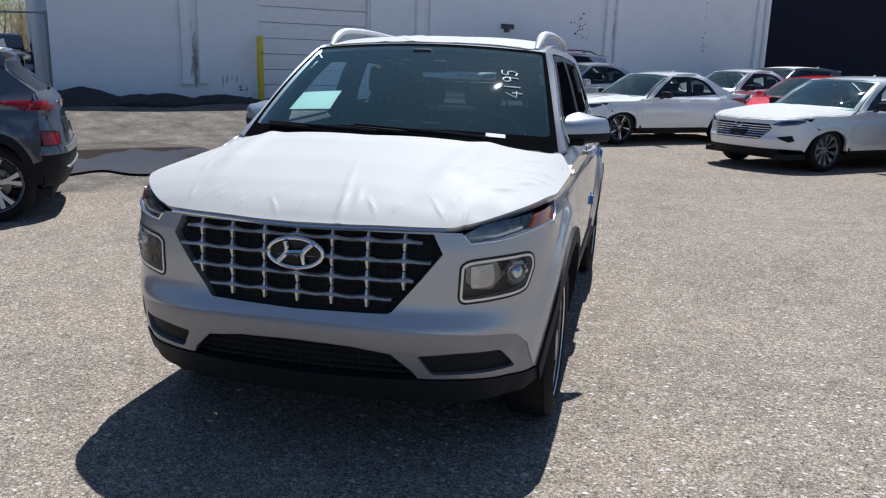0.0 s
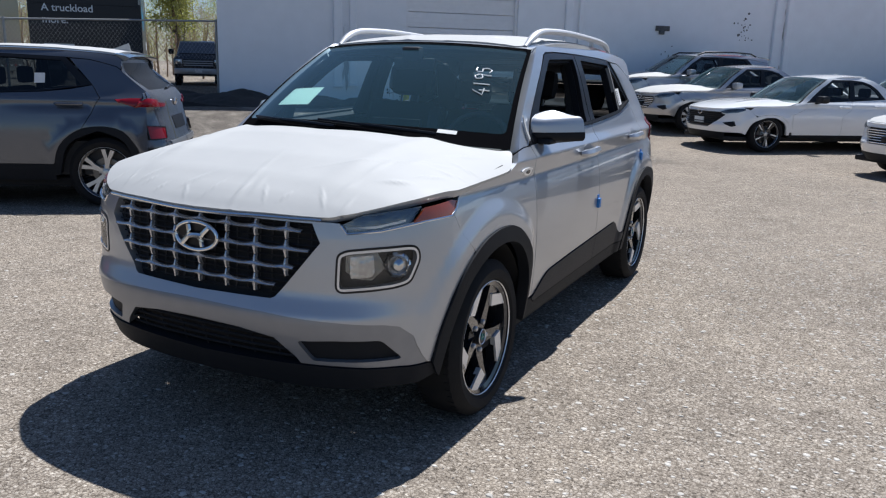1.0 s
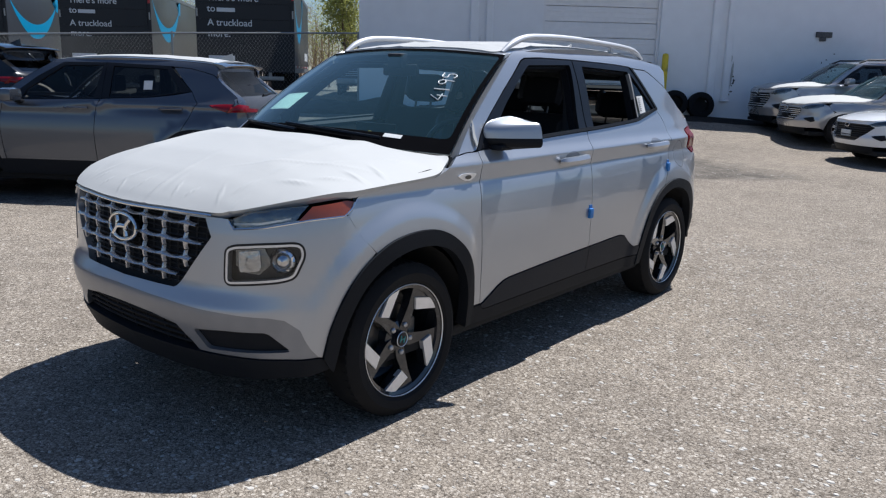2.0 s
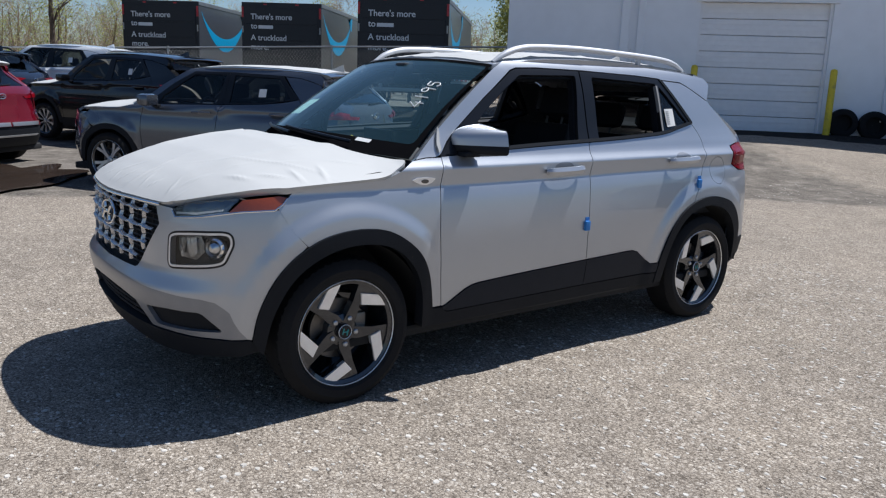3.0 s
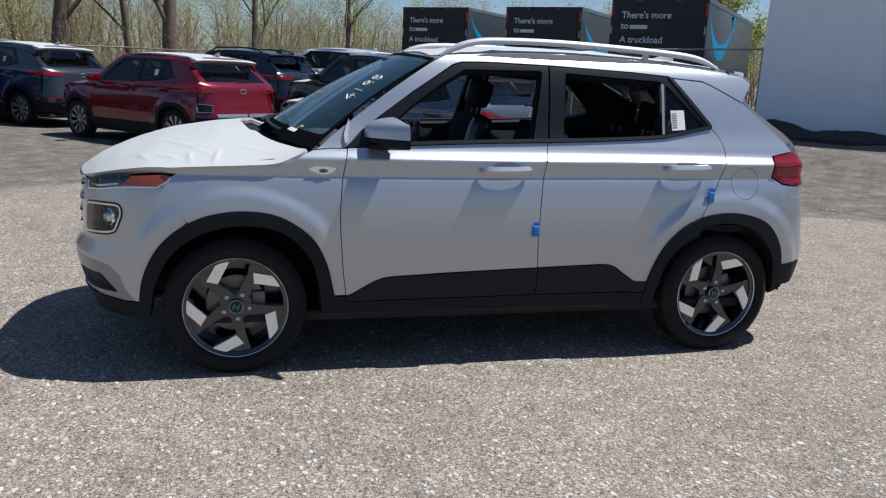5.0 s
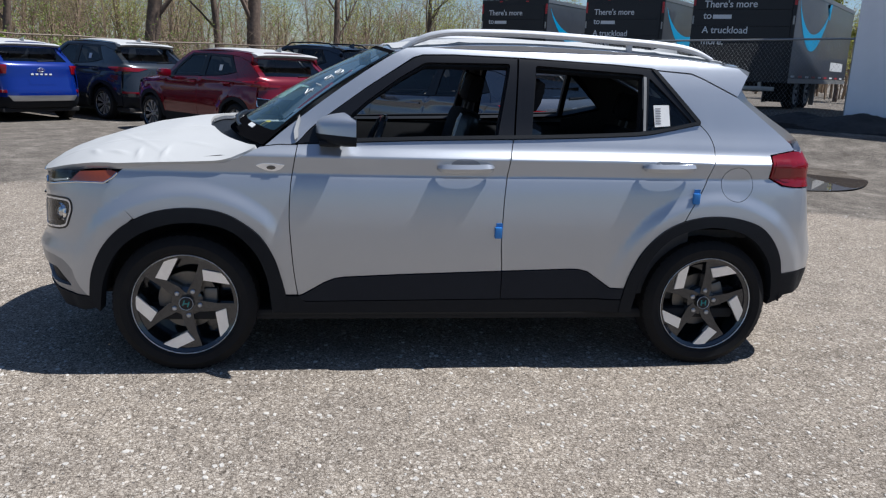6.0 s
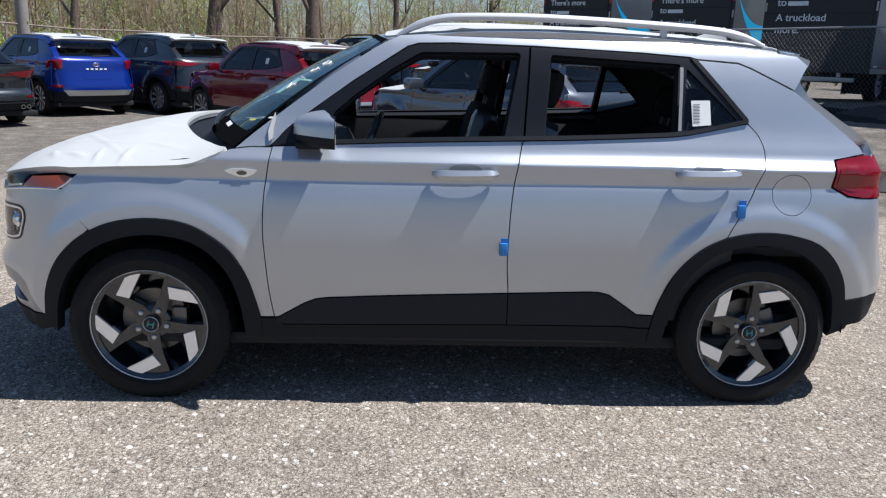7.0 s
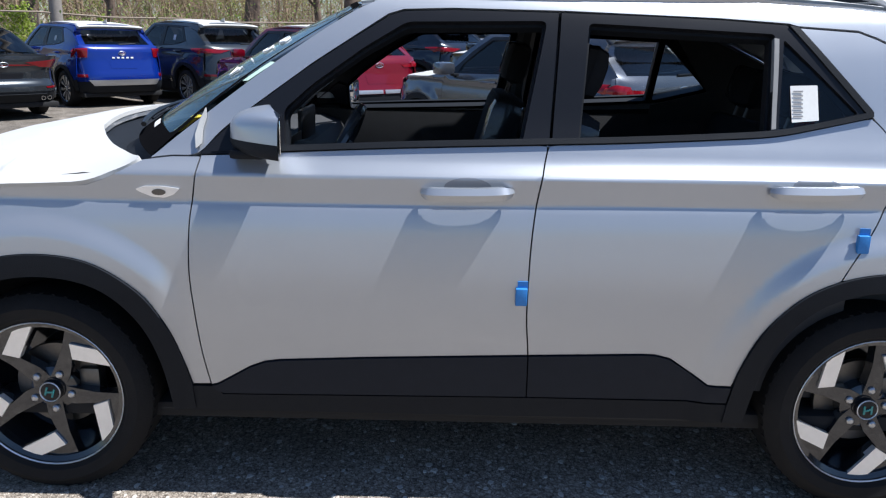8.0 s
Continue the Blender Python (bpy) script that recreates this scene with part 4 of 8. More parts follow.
    both("side_sill", flank, [(0.445, 0.347), (0.51, 0.345), (0.54, 0.318), (1.466, 0.330), (2.07, 0.330), (2.07, 0.265), (0.43, 0.26)], M_PLASTIC, car, h=0.03, depth=0.08, lift=0.003)
    # dark inner shell behind the gaps, wheel wells
    shell = [(-0.3, 0.93), (0.4, 1.02), (2.4, 1.10), (2.85, 1.08), (2.92, 0.6), (2.90, 0.35)] + [(y * 1, z) for y, z in arch_r_in[::-1]] + [(2.05, 0.25), (0.42, 0.25)] + arch_f_in[::-1] + [(-0.42, 0.30)]
    both("inner_shell", flank, shell, M_DARK, car, h=0.06, depth=0.0, lift=-0.028)
    for yc in (0.01, 2.52):
        for sx in (-1, 1):
            bm = bmesh.new()
            prev = None
            for k in range(25):
                a = math.pi * (0.01 + 0.98 * k / 24)
                c, s = yc + 0.405 * math.cos(a), 0.30 + 0.405 * math.sin(a)
                xo = 0.815 - 0.10 * min(1, max(0, (-c - 0.22) / 0.17))
                row = (bm.verts.new((sx * 0.50, c, s)), bm.verts.new((sx * xo, c, s)), bm.verts.new((sx * 0.50, yc, 0.30)))
                if prev:
                    bm.faces.new((prev[0], prev[1], row[1], row[0]))
                    bm.faces.new((prev[0], row[0], row[2]))
                prev = row
            bmesh.ops.remove_doubles(bm, verts=bm.verts[:], dist=1e-4)
            part("wheel_well", bm, M_DARK, car)
    part("underbody", boxed(-0.785, 0.785, -0.30, 2.70, 0.215, 0.27, bevel=0.02), M_DARK, car)
    part("engine_undertray", boxed(-0.48, 0.48, -0.58, -0.302, 0.262, 0.285, bevel=0.008), M_DARK, car)

    # nose
    top_half = [(0.0, 0.862), (0.36, 0.861), (0.50, 0.858), (0.552, 0.856), (0.574, 0.826), (0.675, 0.838), (0.775, 0.865)]
    skid_top = [(0.788, 0.338), (0.765, 0.452), (0.735, 0.493), (0.70, 0.505), (0.56, 0.517), (0.306, 0.532), (0.0, 0.538)]
    corner = turn_uv(B, [(-0.305, 0.862), (-0.246, 0.760), (-0.203, 0.712)] + [p for p in arch_f if p[0] < -0.215][::-1])

    def open_uv(pts, h=0.03):
        """An open run of nose points as (u, z)."""
        out = []
        for (x0, z0), (x1, z1) in zip(pts, pts[1:]):
            k = max(1, int(math.hypot(x1 - x0, z1 - z0) / h))
            out += [(x0 + (x1 - x0) * i / k, z0 + (z1 - z0) * i / k) for i in range(k)]
        out.append(pts[-1])
        return [(float(B.u_x(x, z)), z) for x, z in out]

    def mirrored(run):
        """A run from the middle outwards and back, closed over both sides."""
        return run + [(-u, z) for u, z in run[::-1] if u > 1e-6]

    bump = open_uv(top_half) + corner + open_uv(skid_top)
    grille_half = [(0.0, 0.858), (0.30, 0.858), (0.462, 0.856), (0.495, 0.785), (0.43, 0.70), (0.385, 0.645), (0.335, 0.585), (0.32, 0.578), (0.0, 0.572)]
    lamp_xz = rounded([(0.549, 0.750), (0.578, 0.767), (0.66, 0.777), (0.757, 0.783), (0.772, 0.765), (0.777, 0.725), (0.757, 0.645), (0.722, 0.631), (0.562, 0.612), (0.545, 0.630)], 0.02)
    lamp_uv = [(float(B.u_x(x, z)), z) for x, z in lamp_xz]
    grille_uv = mirrored(open_uv(grille_half))
    # the top edge keeps a strip of bumper above the grille open to the bonnet lip
    grille_hole = mirrored(open_uv([(0.0, 0.852), (0.462, 0.850)] + grille_half[3:]))
    part("front_bumper", sheet("front_bumper", nose, mirrored(bump), [grille_hole, lamp_uv, [(-u, z) for u, z in lamp_uv]], h=0.03, grid=(0.03, 0.0125), depth=0.035, gap=0.002), M_SILVER, car)
    skid = open_uv([(0.0, 0.548), (0.306, 0.542), (0.56, 0.527), (0.70, 0.514), (0.743, 0.498), (0.772, 0.455), (0.792, 0.338), (0.74, 0.335), (0.55, 0.345), (0.425, 0.348), (0.405, 0.378), (0.337, 0.440), (0.2, 0.459), (0.0, 0.466)])
    fog_xz = rounded([(0.425, 0.437), (0.55, 0.447), (0.690, 0.447), (0.735, 0.365), (0.60, 0.362), (0.47, 0.362)], 0.015)
    fog_uv = [(float(B.u_x(x, z)), z) for x, z in fog_xz]
    part("skid_plate", sheet("skid_plate", nose, mirrored(skid), [fog_uv, [(-u, z) for u, z in fog_uv]], h=0.025, depth=0.04, lift=-0.004), M_SKID, car, "satin grey lower bumper frame")
    for sgn in (1, -1):
        part("fog_pocket", sheet("fog_pocket", nose, [(sgn * u, z) for u, z in shrink(fog_uv, -0.004)], h=0.02, depth=0.01, lift=-0.022), M_PLASTIC, car)
    lip = open_uv([(0.0, 0.336), (0.40, 0.345), (0.55, 0.341), (0.74, 0.332), (0.79, 0.334)]) + turn_uv(B, [(-0.40, 0.32), (-0.385, 0.285)]) + open_uv([(0.76, 0.262), (0.6, 0.248), (0.0, 0.242)])
    part("lower_lip", sheet("lower_lip", nose, mirrored(lip), h=0.03, depth=0.05, lift=0.002), M_PLASTIC, car)
    part("lower_grille", sheet("lower_grille", nose, mirrored(open_uv([(0.0, 0.475), (0.34, 0.45), (0.43, 0.36), (0.42, 0.325), (0.0, 0.325)])), h=0.03, depth=0.0, lift=-0.05), M_DARK, car)
    for z in (0.365, 0.39, 0.415, 0.44):
        half = 0.40 if z < 0.4 else 0.36
        run = [tuple(nose(np.array(B.u_x(abs(x), z) * (1 if x >= 0 else -1)), np.array(z)) + (0, 0.03, 0)) for x in np.linspace(-half, half, 25)]
        part("grille_slat", tube(run, 0.006, 6), M_PLASTIC, car)
    for x in np.linspace(-0.33, 0.33, 7):
        u = math.copysign(float(B.u_x(abs(x), 0.4)), x)
        part("grille_slat", tube([tuple(nose(np.array(u), np.array(z)) + (0, 0.032, 0)) for z in (0.345, 0.40, 0.45)], 0.004, 6), M_PLASTIC, car)
    # grille: dark mesh backing, black ribs, chrome crossed bars, emblem
    grille = part("grille", sheet("grille", nose, grille_uv, h=0.03, depth=0.0, lift=-0.032), M_DARK, car, "black grille with a chrome lattice")

    def on_nose(x, z, out=0.0):
        u = math.copysign(float(B.u_x(abs(x), z)), x)
        return nose(np.array(u), np.array(z)) + np.array((0, -out, 0))

    def half_width(z):
        return float(np.interp(z, [0.578, 0.645, 0.70, 0.785, 0.856], [0.325, 0.385, 0.43, 0.488, 0.458]))

    for z in np.arange(0.592, 0.85, 0.022):
        w = half_width(z) - 0.006
        part("grille_rib", tube([tuple(on_nose(x, z, -0.024)) for x in np.linspace(-w, w, 15)], 0.0035, 5), M_TRIM, grille)
    for x in np.linspace(-0.45, 0.45, 19):
        zs = [z for z in np.linspace(0.585, 0.85, 10) if half_width(z) - 0.012 > abs(x)]
        if len(zs) > 1:
            part("grille_rib", tube([tuple(on_nose(x, z, -0.027)) for z in zs], 0.003, 5), M_TRIM, grille)
    cols = (-0.37, -0.247, -0.123, 0.0, 0.123, 0.247, 0.37)
    for z, span in ((0.822, 0.43), (0.757, 0.46), (0.692, 0.405), (0.627, 0.335)):
        xs = np.linspace(-span, span, 57)
        bm = bmesh.new()
        rows = []
        for x in xs:
            near = min(abs(x - c) for c in cols)
            thick = 0.0068 + 0.0042 * math.exp(-(near / 0.02) ** 2)
            dip = -0.006 * math.sin(min(near / 0.0615, 1) * math.pi / 2) + 0.004
            p = on_nose(x, z + dip, 0.005)
            rows.append([bm.verts.new((p[0], p[1] + q, p[2] + r)) for q, r in ((0.010, -thick), (-0.002, -thick * 0.6), (-0.006, 0), (-0.002, thick * 0.6), (0.010, thick))])
        for a, b in zip(rows, rows[1:]):
            for i in range(4):
                bm.faces.new((a[i], b[i], b[i + 1], a[i + 1]))
        bmesh.ops.recalc_face_normals(bm, faces=bm.faces[:])
        part("chrome_bar", bm, M_GRILLE, grille)
    for c in cols:
        for z in (0.822, 0.757, 0.692, 0.627):
            if half_width(z) - 0.02 < abs(c):
                continue
            bm = bmesh.new()
            rows = []
            for k in range(9):
                t = -1 + 2 * k / 8
                wide = 0.0062 + 0.0045 * math.exp(-(t / 0.35) ** 2)
                p = on_nose(c, z + 0.031 * t, 0.003 - 0.006 * t * t)
                rows.append([bm.verts.new((p[0] + q * wide, p[1] + r, p[2])) for q, r in ((-1, 0.010), (-0.6, -0.002), (0, -0.004), (0.6, -0.002), (1, 0.010))])
            for a, b in zip(rows, rows[1:]):
                for i in range(4):
                    bm.faces.new((a[i], a[i + 1], b[i + 1], b[i]))
            bmesh.ops.recalc_face_normals(bm, faces=bm.faces[:])
            part("chrome_stud", bm, M_GRILLE, grille)
    cz = 0.766
    ring = [tuple(on_nose(0.098 * math.cos(a), cz + 0.050 * math.sin(a), 0.016)) for a in np.linspace(0, 2 * math.pi, 37)]
    part("emblem_ring", tube(ring, 0.0075, 8), M_CHROME, grille, "chrome oval emblem")
    part("emblem_back", lathe([(0.0, 0.0005), (0.004, 0.09), (-0.01, 0.095)], axis="z", segments=32, m=Matrix.Translation(Vector(on_nose(0, cz, 0.006))) @ pose(0, 0, 0, 90, 0, 0) @ Matrix.Diagonal((1, 0.5, 1, 1))), M_TRIM, grille)
    bm = bmesh.new()
    for pts in ([(-0.062, -0.034), (-0.030, 0.0), (-0.034, 0.037)], [(0.062, 0.034), (0.030, 0.0), (0.034, -0.037)], [(-0.034, -0.004), (0.0, 0.003), (0.034, 0.004)]):
        tube([tuple(on_nose(x, cz + z, 0.020)) for x, z in curve(pts, 4)], 0.009, 6, bm)
    part("emblem_mark", bm, M_CHROME, grille)
    lip_line = [tuple(hood(np.array(x), np.array(y)) + (0, -0.004, -0.006)) for x, y in curve([(-0.50, -0.668), (-0.36, -0.704), (-0.18, -0.728), (0, -0.735), (0.18, -0.728), (0.36, -0.704), (0.50, -0.668)], 5)]
    part("bonnet_lip_trim", tube(lip_line, 0.006, 6), M_CHROME, grille)

    # lamps
    for sgn in (1, -1):
        lamp = part("headlamp", sheet("headlamp", nose, [(sgn * u, z) for u, z in shrink(lamp_uv, -0.003)], h=0.02, depth=0.0, lift=-0.045), M_LAMP_BACK, car, "square headlamp with a bright rim")
        outer = [(sgn * u, z) for u, z in shrink(lamp_uv, 0.008)]
        inner = [(sgn * u, z) for u, z in shrink(lamp_uv, 0.0165)]
        part("lamp_surround", sheet("lamp_surround", nose, [(sgn * u, z) for u, z in lamp_uv], [outer], h=0.015, depth=0.03, lift=0.002), M_TRIM, lamp)
        part("light_ring", sheet("light_ring", nose, outer, [inner], h=0.012, depth=0.03, lift=0.003), M_DRL, lamp, "bright daytime running light ring")
        c = on_nose(sgn * 0.715, 0.712, -0.024)
        n = Vector((0.62 * sgn, -0.78, 0)).normalized()
        turn = Matrix.Translation(Vector(c)) @ n.to_track_quat("Z", "Y").to_matrix().to_4x4()
        part("projector", lathe([(-0.02, 0.045), (0.012, 0.040), (0.016, 0.034), (0.004, 0.031)], axis="z", segments=28, m=turn), M_CHROME, lamp)
        part("projector_lens", lathe([(0.002, 0.032), (0.012, 0.026), (0.020, 0.014), (0.023, 0.0005)], axis="z", segments=24, m=turn), M_LAMP, lamp)
        bowl = [(float(B.u_x(x, z)) * sgn, z) for x, z in ((0.575, 0.742), (0.675, 0.755), (0.70, 0.70), (0.66, 0.655), (0.61, 0.66), (0.575, 0.685))]
        part("reflector", sheet("reflector", nose, bowl, h=0.015, depth=0.02, lift=-0.030), M_LAMP_DIM, lamp)
        block = rounded([(0.588, 0.738), (0.662, 0.747), (0.668, 0.684), (0.655, 0.668), (0.592, 0.662)], 0.008)
        part("lamp_block", sheet("lamp_block", nose, [(float(B.u_x(x, z)) * sgn, z) for x, z in block], h=0.012, depth=0.02, lift=-0.022), M_LAMP, lamp)
        for k in range(12):
            a0, a1 = 2 * math.pi * k / 12, 2 * math.pi * (k + 0.8) / 12
            bm = bmesh.new()
            bm.faces.new([bm.verts.new(turn @ Vector((r * math.cos(a), r * math.sin(a), h))) for r, a, h in ((0.037, a0, 0.017), (0.046, a0, 0.010 - 0.006 * (k % 2)), (0.046, a1, 0.006), (0.037, a1, 0.019))])
            part("lamp_facet", bm, M_CHROME, lamp, smooth=False)
        part("lamp_cover", sheet("lamp_cover", nose, [(sgn * u, z) for u, z in shrink(lamp_uv, 0.011)], h=0.02, depth=0.0, lift=0.0), M_CLEAR, lamp)
        clear = [(sgn * u, z) for u, z in open_uv([(0.556, 0.848), (0.577, 0.821), (0.675, 0.832), (0.745, 0.849), (0.760, 0.908), (0.616, 0.882)])]
        amber = [(sgn * u, z) for u, z in open_uv([(0.750, 0.850), (0.775, 0.857)]) + turn_uv(B, [(-0.325, 0.861), (-0.288, 0.884), (-0.265, 0.906), (-0.303, 0.914)]) + open_uv([(0.797, 0.911), (0.767, 0.902)])]
        ind = part("corner_lamp", sheet("corner_lamp", nose, clear, h=0.02, depth=0.02, lift=-0.012), M_LAMP_DIM, car, "slim corner lamp with an amber end")
        part("lamp_cover", sheet("lamp_cover", nose, clear, h=0.02, depth=0.012, lift=0.001), M_CLEAR, ind)
        part("amber_reflector", sheet("amber_reflector", nose, amber, h=0.02, depth=0.02, lift=0.001), M_AMBER, ind, "amber side reflector")
        rim_uv = open_uv([(0.556, 0.848), (0.577, 0.821), (0.675, 0.832), (0.745, 0.849), (0.775, 0.857)]) + turn_uv(B, [(-0.325, 0.861), (-0.288, 0.884), (-0.268, 0.905)])
        part("lamp_rim", tube([tuple(np.array(nose(np.array(sgn * u), np.array(z))) + (0.003 * sgn, -0.002, 0)) for u, z in rim_uv], 0.0042, 6), M_CHROME, ind)
        strip = [(sgn * u, z) for u, z in open_uv([(0.57, 0.842), (0.66, 0.848), (0.735, 0.866), (0.735, 0.859), (0.66, 0.840), (0.574, 0.834)])]
        part("light_strip", sheet("light_strip", nose, strip, h=0.02, depth=0.01, lift=-0.006), M_WHITE, ind)

    # bonnet and its film
    half = curve([(0.0, -0.735), (0.18, -0.728), (0.36, -0.704), (0.50, -0.668), (0.556, -0.640), (0.62, -0.592), (0.70, -0.508), (0.765, -0.41), (0.798, -0.315), (0.818, -0.235), (0.826, 0.0), (0.828, 0.18), (0.805, 0.255), (0.770, 0.32), (0.715, 0.27), (0.60, 0.165), (0.4, 0.075), (0.0, 0.03)], 4)
    full = half + [(-x, y) for x, y in half[::-1] if x > 1e-6]
    bonnet = part("bonnet", sheet("bonnet", hood, full, h=0.04, depth=0.025, gap=0.003), M_SILVER, car)
    part("protective_film", sheet("protective_film", crumpled(hood, 0.0030, 3, 7), full, h=0.02, grid=(0.012, 0.012), depth=0.014, lift=0.002, gap=0.001), M_FILM, bonnet, "wrinkled white protective film")
    # cowl, wipers
    bm = bmesh.new()
    rows = []
    for s in np.linspace(-1, 1, 33):
        b = screen_surface(np.array(s), np.array(0.02))
        a = hood(np.array(0.775 * s), np.array(float(np.interp(abs(0.775 * s), [0, 0.4, 0.6, 0.715, 0.78], [0.02, 0.065, 0.155, 0.26, 0.32]))))
        rows.append([bm.verts.new((a[0], a[1], a[2] - 0.03)), bm.verts.new((0.5 * (a[0] + b[0]), 0.5 * (a[1] + b[1]), min(a[2], b[2]) - 0.055)), bm.verts.new((b[0], b[1] + 0.01, b[2] - 0.02))])
    for p, q in zip(rows, rows[1:]):
        for i in range(2):
            bm.faces.new((p[i], q[i], q[i + 1], p[i + 1]))
    part("cowl_panel", bm, M_PLASTIC, car)
    for s0, s1, t1 in ((0.62, -0.18, 0.05), (-0.02, -0.82, 0.06)):
        run = [tuple(screen_surface(np.array(s0 + (s1 - s0) * k / 8), np.array(0.055 + t1 * k / 8)) + (0, -0.022, 0.014)) for k in range(9)]
        w = part("wiper", tube(run, [0.009] * 5 + [0.006] * 4, 6), M_TRIM, car)
        part("wiper_blade", tube([(x, y + 0.008, z - 0.010) for x, y, z in run[2:]], 0.005, 5), M_PLASTIC, w)
    part("inspection_tag", tube([(0.262, 0.262, 1.052), (0.272, 0.30, 1.080), (0.288, 0.338, 1.106)], 0.030, 6, flat=0.2), M_YELLOW, car, "yellow tag inside the foot of the windscreen")

    # windscreen
    edge = [(-1, 0), (1, 0), (1, 1), (-1, 1)]
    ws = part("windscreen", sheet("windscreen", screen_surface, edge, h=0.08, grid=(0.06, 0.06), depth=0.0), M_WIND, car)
    ws.visible_shadow = False
    part("frit_band", sheet("frit_band", screen_surface, edge, [rounded([(-0.965, 0.115), (0.965, 0.115), (0.972, 0.972), (-0.972, 0.972)], 0.04)], h=0.05, depth=0.0, lift=0.003), M_FRIT, ws, "black printed glass border")
    part("price_sheet", sheet("price_sheet", screen_surface, [(-0.77, 0.26), (-0.44, 0.265), (-0.44, 0.44), (-0.755, 0.43)], h=0.1, depth=0.0, lift=-0.006), M_GREEN_PAPER, ws, "pale green paper behind the glass")
    part("vin_tag", sheet("vin_tag", screen_surface, [(0.60, 0.082), (0.71, 0.078), (0.71, 0.106), (0.60, 0.110)], h=0.1, depth=0.001, lift=0.006), M_PAPER, ws, "small white label at the foot of the glass")
    # the chalked stock figures run up the glass
    digits = {"4": [[(0.7, 1.0), (0.0, 0.35), (1.0, 0.35)], [(0.75, 0.62), (0.7, 0.0)]], "1": [[(0.5, 1.0), (0.5, 0.0)]],
              "9": [[(0.9, 0.75), (0.55, 1.0), (0.15, 0.8), (0.35, 0.52), (0.85, 0.62), (0.9, 0.85), (0.8, 0.0)]], "5": [[(0.9, 1.0), (0.25, 0.95), (0.2, 0.58), (0.7, 0.6), (0.85, 0.25), (0.5, 0.0), (0.1, 0.1)]]}
    bm = bmesh.new()
    for i, ch in enumerate("4195"):
        for stroke in digits[ch]:
            run = []
            for a, b in curve(stroke, 5) if len(stroke) > 3 else stroke:
                # text direction runs up the glass, tops of the figures towards the middle
                s, t = 0.81 - 0.11 * b - 0.012 * i, 0.435 + 0.074 * i + 0.060 * a
                run.append(tuple(screen_surface(np.array(s), np.array(t)) + (0, -0.002, 0.003)))
            tube(run, 0.0032, 5, bm)
    part("chalk_number", bm, M_WHITE, ws, "white hand-drawn figures 4195 on the glass")
    part("mirror_mount", boxed(-0.05, 0.05, 0.80, 0.86, 1.40, 1.475, bevel=0.012), M_CABIN, ws)
    part("rear_view_mirror", boxed(-0.12, 0.12, 0.84, 0.87, 1.36, 1.42, bevel=0.012), M_CABIN, ws)

    # roof, film, rails, fin
    rim = curve([(0.0, 0.885), (0.35, 0.905), (0.57, 0.945), (0.60, 1.0), (0.605, 1.5), (0.60, 2.1), (0.585, 2.5), (0.56, 2.68), (0.3, 2.72), (0.0, 2.73)], 4)
    rim = rim + [(-x, y) for x, y in rim[::-1] if x > 1e-6]
    roof = part("roof", sheet("roof", roof_surface, rim, h=0.06, depth=0.03), M_SILVER, car)
    film = rounded([(-0.545, 0.935), (0.545, 0.935), (0.545, 2.62), (-0.545, 2.62)], 0.05)
    part("protective_film", sheet("protective_film", crumpled(roof_surface, 0.006, 5), film, h=0.03, grid=(0.025, 0.025), depth=0.012, lift=0.002), M_FILM, roof, "wrinkled white protective film")
    part("headliner", sheet("headliner", roof_surface, shrink(rim, 0.01), h=0.1, depth=0.0, lift=-0.05), M_HEADLINER, roof)
    for sx in (1, -1):
        line = curve([(0.555, 0.985, 1.487), (0.56, 1.06, 1.530), (0.562, 1.15, 1.560), (0.565, 1.28, 1.574), (0.567, 1.6, 1.580), (0.565, 2.0, 1.570), (0.56, 2.3, 1.556), (0.555, 2.44, 1.535), (0.55, 2.54, 1.500)], 5)
        rad = [0.012 + 0.010 * min(1, i / 6, (len(line) - 1 - i) / 6) for i in range(len(line))]
        rail = part("roof_rail", tube([(sx * x, y, z) for x, y, z in line], rad, 12, flat=0.75), M_RAIL, car, "silver roof rail")
        for y in (2.10,):
            z = float(roof_surface(np.array(0.56), np.array(y))[2])
            part("rail_foot", boxed(sx * 0.56 - 0.012, sx * 0.56 + 0.012, y - 0.014, y + 0.014, z - 0.01, z + 0.045, bevel=0.006), M_RAIL, rail)
    fin = bmesh.new()
    prof = [(2.42, 0.0, 0.035), (2.48, 0.022, 0.028), (2.55, 0.05, 0.016), (2.585, 0.062, 0.008), (2.60, 0.0, 0.012)]
    rows = [[fin.verts.new((sx * w, y, 1.535 + q)) for sx, q in ((-1, -0.02), (-0.35, h), (0.35, h), (1, -0.02))] for y, h, w in prof]
    for p, q in zip(rows, rows[1:]):
        for i in range(3):
            fin.faces.new((p[i], p[i + 1], q[i + 1], q[i]))
    part("antenna_fin", fin, M_FILM, car)

    # tail
    def tail_surface(x, z):
        lo = lerp_table([(0.2, 3.10), (0.33, 3.19), (0.45, 3.225), (0.56, 3.225), (0.66, 3.19), (0.86, 3.13), (1.06, 3.10), (1.14, 3.02), (1.235, 2.86), (1.32, 2.735), (1.40, 2.71), (1.5, 2.70)], 0.02)
        k = np.abs(x) / 0.80
        return np.stack([-x, lo(z) - 0.05 * k ** 2 - 0.31 * k ** 8 * np.clip((1.2 - z) / 0.3, 0.2, 1), z + 0 * x], -1)

    part("tailgate", sheet("tailgate", tail_surface, [(-0.70, 1.12), (0.70, 1.12), (0.77, 0.92), (0.70, 0.60), (-0.70, 0.60), (-0.77, 0.92)], h=0.05, depth=0.03), M_SILVER, car)
